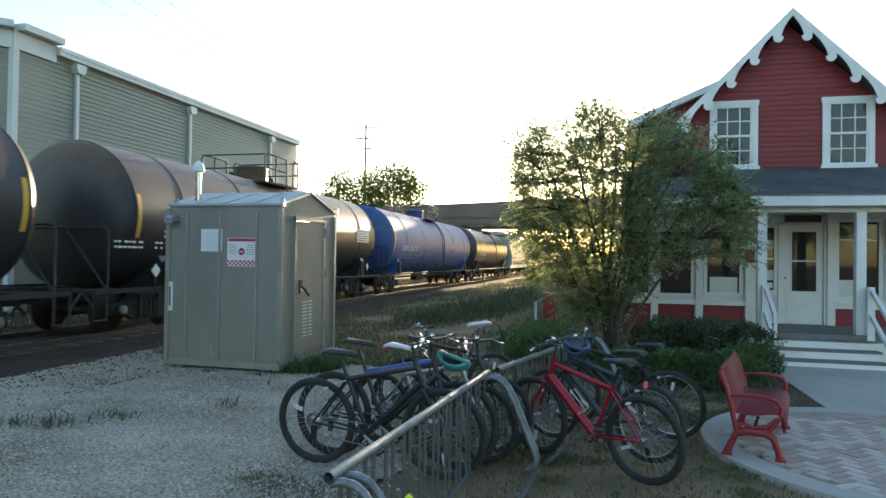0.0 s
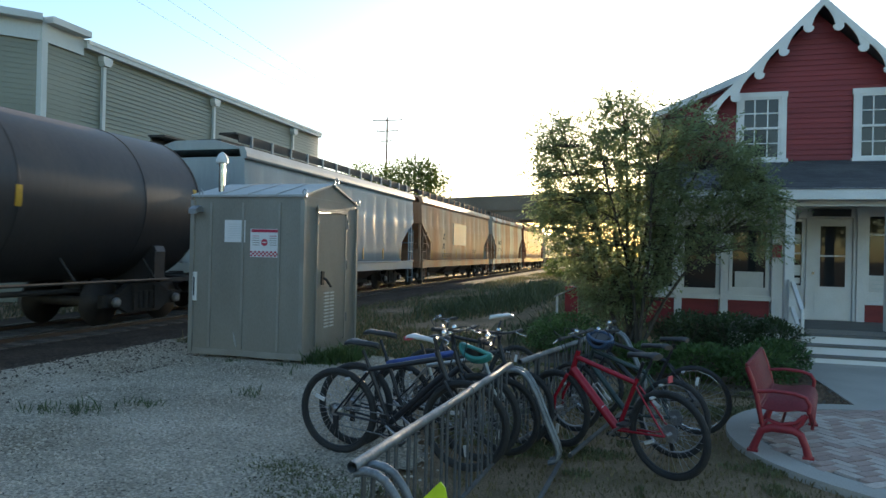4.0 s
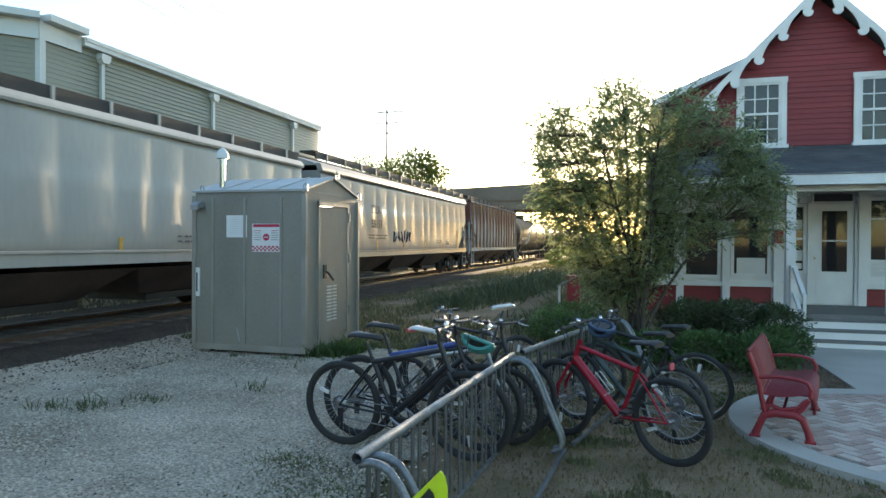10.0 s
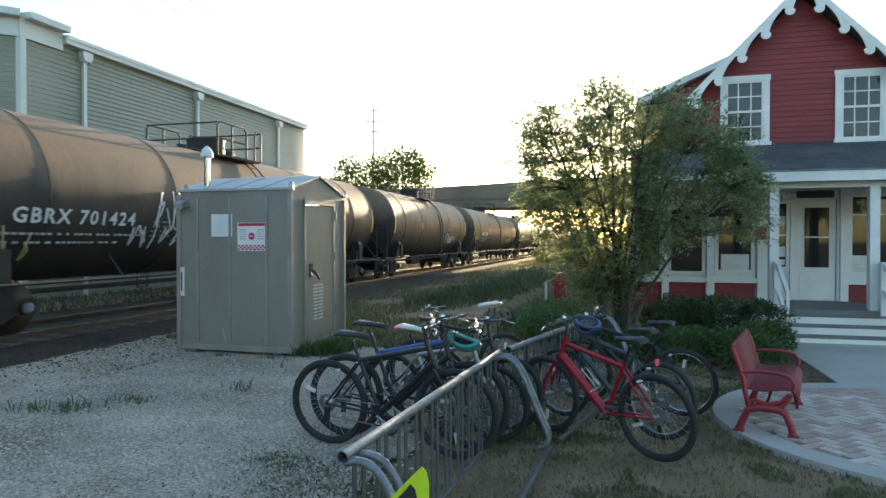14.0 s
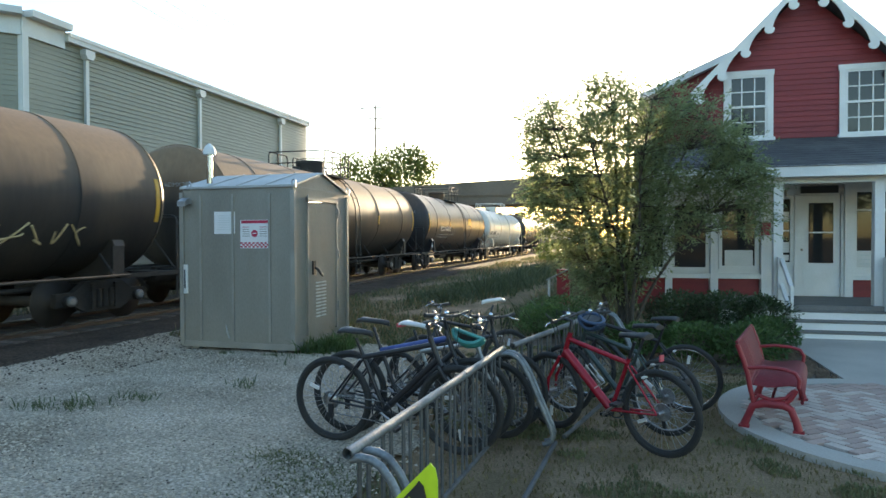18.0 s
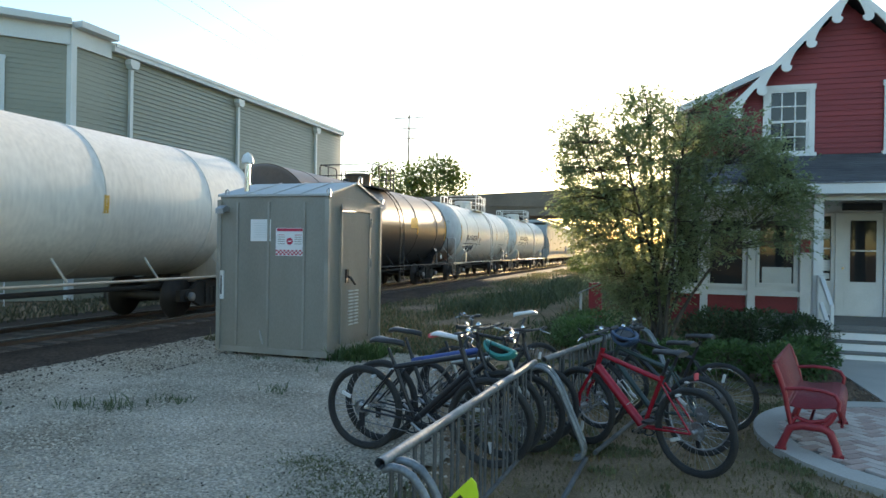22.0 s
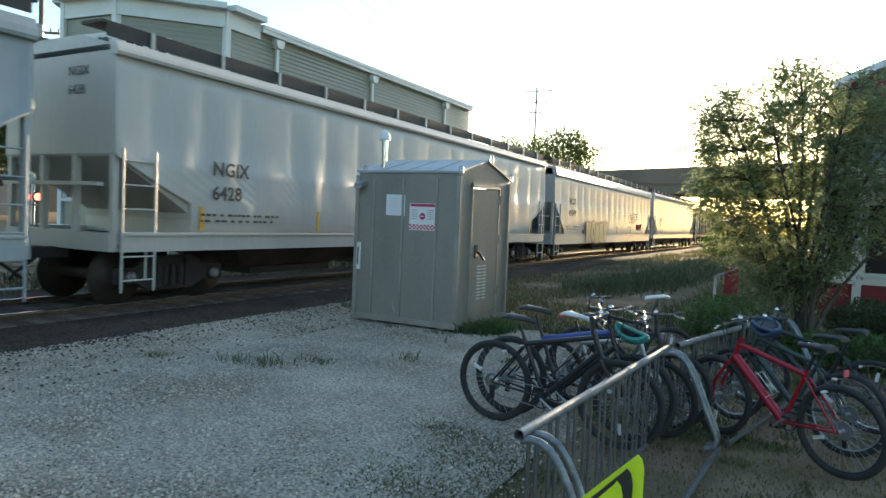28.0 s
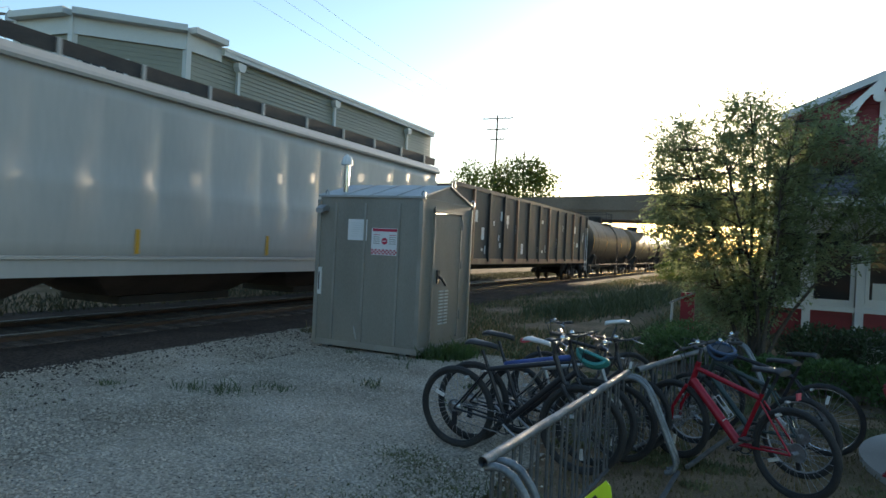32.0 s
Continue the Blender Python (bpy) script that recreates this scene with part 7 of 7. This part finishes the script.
# ---- bike racks ----
def rack(name_pose, length, legs):
    r = thing("bike_rack", "galvanised steel grid bike rack with bent end legs", "bike rack", name_pose, "bike racks")
    bar = bmesh.new()
    tube(bar, [(0, 0, 0.8), (0, length * 0.5, 0.798), (0, length, 0.8)], 0.026, 14, caps=False)
    tube(bar, [(0, length, 0.8), (0, 0, 0.8)], 0.021, 14, caps=False)
    part("top_bar", bar, "rack_steel", r, "open-ended steel pipe")
    part("joint_sleeve", tubes(0.029, [(0, length * 0.6, 0.8), (0, length * 0.66, 0.8)], n=14), "rack_steel", r)
    part("bottom_bar", tubes(0.016, [(0.0, 0, 0.1), (0.0, length, 0.1)]), "rack_slat", r)
    part("ground_bar", tubes(0.02, [(0.46, 0.05, 0.035), (0.46, length - 0.05, 0.035)]), "rack_slat", r)
    for y in legs:
        for o in (0, 0.1):
            s = -o if y > 1 else o
            line = [(0.0, 0.765), (0.05, 0.78), (0.1, 0.775), (0.15, 0.75), (0.2, 0.69), (0.25, 0.6), (0.38, 0.3), (0.435, 0.18), (0.45, 0.12), (0.44, 0.07), (0.41, 0.045), (0.37, 0.035)]
            part("end_leg", tubes(0.02, [(u, y + s, v) for u, v in line], n=10), "rack_steel", r)
    slat = cached("rack_slat", lambda: mesh_of(boxes((0, 0, 0.44, 0.01, 0.034, 0.68)), "rack_slat", "slat"))
    k = 0
    y = 0.12
    while y < length - 0.08:
        ob = part("slat", slat, None, r)
        ob.location = (0, y, 0)
        y += 0.1 if k % 2 == 0 else 0.17
        k += 1
    return r


rack(pose(-1.1, 2.47, 0, 0, 0, -3.6), 2.95, (0.03, 2.92))
rack(pose(-0.86, 5.58, 0, 0, 0, -13), 3.2, (3.17,))

# ---- yellow sign near the walk ----
sign = thing("yellow_sign", "fluorescent yellow-green road sign with a black border", "road sign", pose(-0.192, 0.75, 1.413))


def sign_outline(g):
    """The plate's outline, drawn in by g metres, with a rounded peak."""
    return [(-0.02 - g * 0.9, -0.012 - g * 1.6), (-0.012 - g, -0.004 - g * 1.6), (-0.004 - g, -0.012 - g * 1.6), (-g, -0.03 - g * 1.6), (-g, -0.5 + g), (-0.36 + g, -0.5 + g), (-0.36 + g, -0.37 - g * 0.3)]


for name, g, y, mat in (("plate", 0.0, 0.0, "sign_yellow"), ("border", 0.018, -0.004, "sign_black"), ("field", 0.034, -0.007, "sign_yellow")):
    bm = bmesh.new()
    prism(bm, sign_outline(g), lambda u, v, w: Vector((u, y + w - 0.003, v)), 0.003)
    part(name, bm, mat, sign)
part("post", boxes((-0.18, 0.02, -0.95, 0.05, 0.03, 0.96)), "galvanised", sign, "galvanised channel post")

# ---- red information box by the path ----
kiosk = thing("red_information_stand", "small red post stand with a slanted metal-framed panel", "information stand", pose(-1.32, 16.0, 0))
part("post", boxes((0.02, 0, 0.5, 0.3, 0.25, 1.0)), "bench_red", kiosk)
bm = bmesh.new()
prism(bm, [(-0.38, 0.72), (0.3, 1.06), (0.3, 1.1), (-0.38, 0.76)], lambda u, v, w: Vector((u, -0.2 + w, v)), 0.45)
part("slanted_panel", bm, "dull_steel", kiosk)
part("side_post", tubes(0.03, [(-0.33, 0, 0), (-0.33, 0, 0.75)]), "white_paint", kiosk, "white pipe post")

# ---- porch and window bits ----
M["paper_white"] = material("paper_white", (0.7, 0.7, 0.68), 0.7, 0, (0.62, 0.62, 0.6), 4, 0.5, 50, 0.05, 0.02)
for x, z, w, h in ((3.4, 2.2, 0.17, 0.2), (3.4, 1.55, 0.18, 0.22), (3.4, 1.33, 0.16, 0.12), (4.95, 1.3, 0.44, 0.36)):
    nt = thing("window_notice", "white paper notice taped inside a depot window", "notice", pose(x, 15.0, z))
    part("sheet", boxes((0, 0.07, 0, w, 0.004, h)), "paper_white", nt)
    for k in range(3):
        part("text_line", boxes((0, 0.066, h * 0.25 - h * 0.25 * k, w * 0.7, 0.003, h * 0.06)), "grey_trim", nt)
blind = thing("window_display", "pale display board standing inside the shop window", "display board", pose(2.5, 15.07, 1.32))
part("board", boxes((0, 0, 0, 0.56, 0.01, 0.34)), "paper_white", blind)


# ---- bikes ----
def wheel_parts(parent, y, rim_mat, disc=False):
    w = new("wheel")
    w.parent, w.location = parent, (0, y, 0.345)
    tm = cached("tyre", lambda: (lambda bm: (ring_tube(bm, (0, 0, 0), (1, 0, 0), 0.319, 0.026, 44, 8), mesh_of(bm, "tyre", "tyre"))[1])(bmesh.new()))
    part("tyre", tm, None, w)
    part("rim", cached("rim" + rim_mat, lambda: (lambda bm: (ring_tube(bm, (0, 0, 0), (1, 0, 0), 0.294, 0.011, 44, 6), mesh_of(bm, rim_mat, "rim"))[1])(bmesh.new())), None, w)

    def spokes():
        bm = bmesh.new()
        for k in range(28):
            a, s = 2 * math.pi * k / 28, 0.022 if k % 2 else -0.022
            b = a + (0.35 if k % 4 < 2 else -0.35)
            tube(bm, [(s, 0.02 * math.cos(b), 0.02 * math.sin(b)), (0, 0.29 * math.cos(a), 0.29 * math.sin(a))], 0.0016, 4, caps=False)
        return mesh_of(bm, "alloy", "spokes")

    part("spokes", cached("spokes", spokes), None, w)
    part("hub", cached("hub", lambda: mesh_of(tubes(0.02, [(-0.05, 0, 0), (0.05, 0, 0)], n=10), "alloy", "hub")), None, w)

    def rotor():
        bm = bmesh.new()
        ring_tube(bm, (0.035, 0, 0), (1, 0, 0), 0.066, 0.007, 24, 4)
        for k in range(6):
            a = 2 * math.pi * k / 6
            tube(bm, [(0.035, 0.02 * math.cos(a), 0.02 * math.sin(a)), (0.035, 0.066 * math.cos(a + 0.4), 0.066 * math.sin(a + 0.4))], 0.005, 4)
        return mesh_of(bm, "dull_steel", "brake_rotor")

    if disc:
        part("brake_rotor", cached("rotor", rotor), None, w)
    refl = part("reflector", cached("reflector", lambda: mesh_of(boxes((0, 0.02, 0.19, 0.012, 0.028, 0.085)), "white_plastic", "reflector")), None, w)
    refl.rotation_euler = (random.uniform(0, 6), 0, 0)


def bike(label, m, paint, saddle="black_plastic", rim="black_plastic", fat=0.023, seat=0.96, fenders=False, disc=True, tip=None, steer=0.0, bar_z=1.02):
    """Stands along +y, front wheel ahead; the drive side is +x."""
    b = thing("bicycle", label, "bicycle", m, "parked bicycles")
    R, F, bb = Vector((0, 0, 0.345)), Vector((0, 1.08, 0.345)), Vector((0, 0.455, 0.29))
    st, hd, hb = Vector((0, 0.27, 0.74)), Vector((0, 0.86, 0.86)), Vector((0, 0.91, 0.72))
    tubing = (("seat_tube", bb, st, 0.017), ("top_tube", st + Vector((0, 0.01, -0.04)), hd + Vector((0, 0.005, -0.03)), 0.027 if paint == "bike_blue" else 0.021), ("down_tube", bb, hb, fat + 0.004), ("head_tube", hd + Vector((0, -0.01, 0.03)), hb + Vector((0, 0.01, -0.02)), 0.022))
    fr = new("frame")
    fr.parent = b
    for name, a, c, r in tubing:
        part(name, tubes(r, [a, c], n=10), "bike_black" if paint == "bike_blue" and name != "top_tube" else paint, fr)
    for s in (-0.06, 0.06):
        part("chain_stay", tubes([0.011, 0.009], [bb + Vector((s * 0.4, 0, 0)), R + Vector((s, 0, 0))]), paint if paint != "bike_blue" else "bike_black", fr)
        part("seat_stay", tubes([0.009, 0.008], [st + Vector((s * 0.4, 0, -0.06)), R + Vector((s, 0, 0))]), paint if paint != "bike_blue" else "bike_black", fr)
    fork = bmesh.new()
    tube(fork, [hb, hb + Vector((0, 0.03, -0.05))], 0.02, 8)
    for s in (-0.055, 0.055):
        tube(fork, [hb + Vector((s, 0.02, -0.04)), F + Vector((s, -0.01, 0.12)), F + Vector((s, 0, 0))], [0.016, 0.014, 0.009], 8)
    part("fork", fork, paint if paint in ("bike_red", "bike_silver") else "bike_black", b)
    wheel_parts(b, 0, rim, disc)
    wheel_parts(b, 1.08, rim, disc)
    up = (st - bb).normalized()
    top = bb + up * ((seat - 0.29 - 0.05) / up.z)
    part("seat_post", tubes(0.0135, [st, top]), "bike_black", b)
    sd = bmesh.new()
    prof = ((-0.13, 0.075, 0.0), (-0.09, 0.08, 0.012), (-0.02, 0.055, 0.004), (0.06, 0.03, -0.002), (0.13, 0.02, -0.012), (0.145, 0.008, -0.02))
    prev = None
    for yy, w, z in prof:
        ring = [sd.verts.new(top + Vector((w * math.cos(a), yy, 0.05 + z + 0.026 * math.sin(a) * (1 if math.sin(a) > 0 else 0.7)))) for a in [2 * math.pi * k / 12 for k in range(12)]]
        if prev:
            for k in range(12):
                sd.faces.new((prev[k], prev[(k + 1) % 12], ring[(k + 1) % 12], ring[k])).smooth = True
        else:
            sd.faces.new(ring)
        prev = ring
    sd.faces.new(prev)
    seat_part = part("saddle", sd, saddle, b, "padded saddle")
    if tip:
        part("saddle_tail", boxes((0, top.y - 0.125, top.z + 0.045, 0.14, 0.05, 0.035)), tip, seat_part)
    stem_top = hd + Vector((0, -0.03, bar_z - hd.z - 0.02))
    cr, sr = math.cos(steer), math.sin(steer)
    bt = lambda x, y, z: stem_top + Vector((x * cr - y * sr, x * sr + y * cr, z))
    part("stem", tubes(0.016, [hd, stem_top, bt(0, 0.08, 0.01)]), "bike_black", b)
    bar = bmesh.new()
    tube(bar, [bt(-0.3, 0.03, 0.03), bt(-0.12, 0.07, 0.015), bt(0, 0.08, 0.01), bt(0.12, 0.07, 0.015), bt(0.3, 0.03, 0.03)], 0.012, 8)
    part("handlebar", bar, "bike_black", b)
    for s in (-1, 1):
        part("grip", tubes(0.017, [bt(s * 0.31, 0.03, 0.03), bt(s * 0.2, 0.05, 0.022)]), "black_plastic", b)
        part("brake_lever", tubes(0.007, [bt(s * 0.17, 0.06, 0.02), bt(s * 0.19, 0.12, -0.005), bt(s * 0.28, 0.11, -0.02)], n=6), "chrome", b)
        part("brake_cable", tubes(0.0035, [bt(s * 0.18, 0.08, 0.02), bt(s * 0.1, 0.2, 0.06), bt(s * 0.03, 0.17, -0.06), hb + Vector((s * 0.02, 0.03, 0.02))], n=5), "sign_black", b)
    part("bell", tubes([0.02, 0.022, 0.008], [bt(0.08, 0.075, 0.03), bt(0.08, 0.075, 0.045), bt(0.08, 0.075, 0.06)], n=10), "chrome", b)
    ch = bmesh.new()
    ring_tube(ch, bb + Vector((0.05, 0, 0)), (1, 0, 0), 0.082, 0.006, 26, 5)
    for k in range(5):
        a = 2 * math.pi * k / 5
        tube(ch, [bb + Vector((0.05, 0, 0)), bb + Vector((0.05, 0.08 * math.cos(a), 0.08 * math.sin(a)))], 0.006, 5)
    part("chainring", ch, "bike_black", b)
    for s, a in ((1, -0.6), (-1, 2.54)):
        e = bb + Vector((s * 0.075, 0.17 * math.cos(a), 0.17 * math.sin(a)))
        part("crank", tubes(0.011, [bb + Vector((s * 0.07, 0, 0)), e]), "alloy", b)
        part("pedal", boxes((e.x + s * 0.055, e.y, e.z, 0.09, 0.075, 0.022)), "black_plastic", b)
    ca = bmesh.new()
    tube(ca, [R + Vector((0.025, 0, 0)), R + Vector((0.05, 0, 0))], [0.065, 0.03], 18)
    part("cassette", ca, "alloy", b)
    part("chain", tubes(0.005, [R + Vector((0.045, 0.0, 0.05)), bb + Vector((0.05, 0.0, 0.082))], [R + Vector((0.045, 0.02, -0.1)), bb + Vector((0.05, -0.01, -0.082))], n=5), "dull_steel", b)
    part("derailleur", boxes((R.x + 0.06, R.y + 0.01, R.z - 0.08, 0.02, 0.04, 0.11)), "bike_black", b)
    part("bottle_cage", tubes(0.004, [bb.lerp(hb, 0.3) + Vector((0.03, 0, 0.03)), bb.lerp(hb, 0.3) + Vector((0.03, -0.06, 0.08)), bb.lerp(hb, 0.62) + Vector((0.03, -0.06, 0.08)), bb.lerp(hb, 0.62) + Vector((0.03, 0, 0.03))], [bb.lerp(hb, 0.3) + Vector((-0.03, 0, 0.03)), bb.lerp(hb, 0.3) + Vector((-0.03, -0.06, 0.08)), bb.lerp(hb, 0.62) + Vector((-0.03, -0.06, 0.08))], n=5), "white_plastic" if paint == "bike_red" else "bike_black", b)
    if fenders:
        part("rear_reflector", boxes((0, -0.02, 0.78, 0.05, 0.012, 0.05)), "pink_plastic", b)
    part("seat_stay_tag", boxes((0.0, 0.11, 0.62, 0.14, 0.02, 0.015)), "white_plastic", b)
    return b


def stand(rear, front, lean=0.0, size=1.0):
    """A bike's pose from the ground points under its wheels."""
    r, f = Vector((*rear, 0)), Vector((*front, 0))
    yaw = math.degrees(math.atan2(-(f - r).x, (f - r).y))
    return Matrix.Translation((r.x, r.y, 0)) @ pose(0, 0, 0, 0, 0, yaw) @ pose(0, 0, 0, 0, lean, 0) @ Matrix.Scale(size, 4)


bike("black hybrid bicycle with a blue rear rim stripe", stand((-2.34, 5.03), (-1.25, 4.93), 3, 1.08), "bike_black", fat=0.021, seat=0.9, steer=0.3)
bike("blue and black mountain bicycle", stand((-2.31, 5.28), (-1.2, 5.2), -3, 1.08), "bike_blue", fat=0.022, seat=0.94, steer=-0.25)
bike("silver and blue bicycle with a white and pink saddle", stand((-2.0, 5.75), (-0.95, 5.45), 2), "bike_silver", saddle="white_plastic", tip="pink_plastic", seat=0.95, steer=0.4)
bike("dark grey bicycle with chrome handlebar fittings", stand((-1.95, 6.1), (-0.95, 5.85), -3), "bike_black", seat=0.9, steer=-0.3)
bike("black road bicycle with a pale raised saddle", stand((-1.2, 7.4), (-2.05, 6.74), 4), "bike_black", saddle="white_plastic", seat=1.03, bar_z=1.02)
bike("bright red hybrid bicycle with disc brakes", stand((0.395, 5.29), (-0.57, 5.93), -3, 1.03), "bike_red", seat=0.93, fat=0.034, fenders=True, steer=0.2)
bike("teal grey bicycle with slim tyres", stand((0.45, 5.9), (-0.48, 6.48), 3), "bike_teal", seat=0.95, rim="alloy", steer=-0.2)
bike("black bicycle with silver wheel rims", stand((0.72, 6.78), (-0.28, 7.15), -2), "bike_black", seat=0.93, rim="chrome", steer=0.3)


def helmet(label, m, mat):
    h = thing("bike_helmet", label, "helmet", m)
    for k in range(-2, 3):
        bm = bmesh.new()
        pts = []
        for i in range(11):
            a = math.pi * (0.02 + 0.96 * i / 10)
            pts.append((0.036 * k * (0.55 + 0.45 * math.sin(a)), 0.135 * math.cos(a), 0.105 * math.sin(a) * (1 - 0.05 * k * k)))
        tube(bm, pts, 0.019, 7)
        part("shell_rib", bm, mat, h)
    bm = bmesh.new()
    tube(bm, [(0.1 * math.cos(a), 0.135 * math.sin(a), 0) for a in [2 * math.pi * k / 20 for k in range(20)]], 0.017, 7, closed=True)
    part("brim", bm, mat, h)
    part("liner", tubes([0.085, 0.08, 0.04], [(0, 0, 0), (0, 0, 0.06), (0, 0, 0.085)], n=14), "black_plastic", h)
    part("strap", tubes(0.005, [(0.09, 0.03, 0), (0.03, 0.03, -0.09), (-0.03, 0.03, -0.09), (-0.09, 0.03, 0)]), "sign_black", h)


helmet("turquoise vented bike helmet hanging from a handlebar", pose(-1.2, 5.33, 0.93, 195, 15, 80), "helmet_teal")
helmet("dark blue bike helmet hanging from a handlebar", pose(-0.2, 6.3, 0.98, 195, -10, 40), "helmet_blue")

# ---- crossing signal beyond the track ----
M["lamp_red"] = bpy.data.materials.new("lamp_red")
M["lamp_red"].use_nodes = True
bs = M["lamp_red"].node_tree.nodes["Principled BSDF"]
bs.inputs["Base Color"].default_value = (0.5, 0.03, 0.02, 1)
bs.inputs["Emission Color"].default_value, bs.inputs["Emission Strength"].default_value = (1.0, 0.09, 0.05, 1), 4.0
signal = thing("crossing_signal", "railway crossing signal mast with a glowing red lamp", "crossing signal", pose(-24.1, 13.17, 0))
part("mast", tubes(0.06, [(0, 0, 0), (0, 0, 3.2)], n=12), "galvanised", signal)
for s in (-0.38, 0.38):
    hood = part("lamp_hood", tubes([0.2, 0.2, 0.17], [(s + 0.12, -0.1, 1.98), (s + 0.0, 0.0, 1.98), (s - 0.04, 0.04, 1.98)], n=16), "sign_black", signal)
    part("lens", tubes(0.13, [(s + 0.125, -0.105, 1.98), (s + 0.135, -0.113, 1.98)], n=16), "lamp_red", hood, "glowing red lens")
part("crossbuck", boxes((0.05, -0.05, 2.9, 1.2, 0.03, 0.2)), "sign_white", signal)


motions()
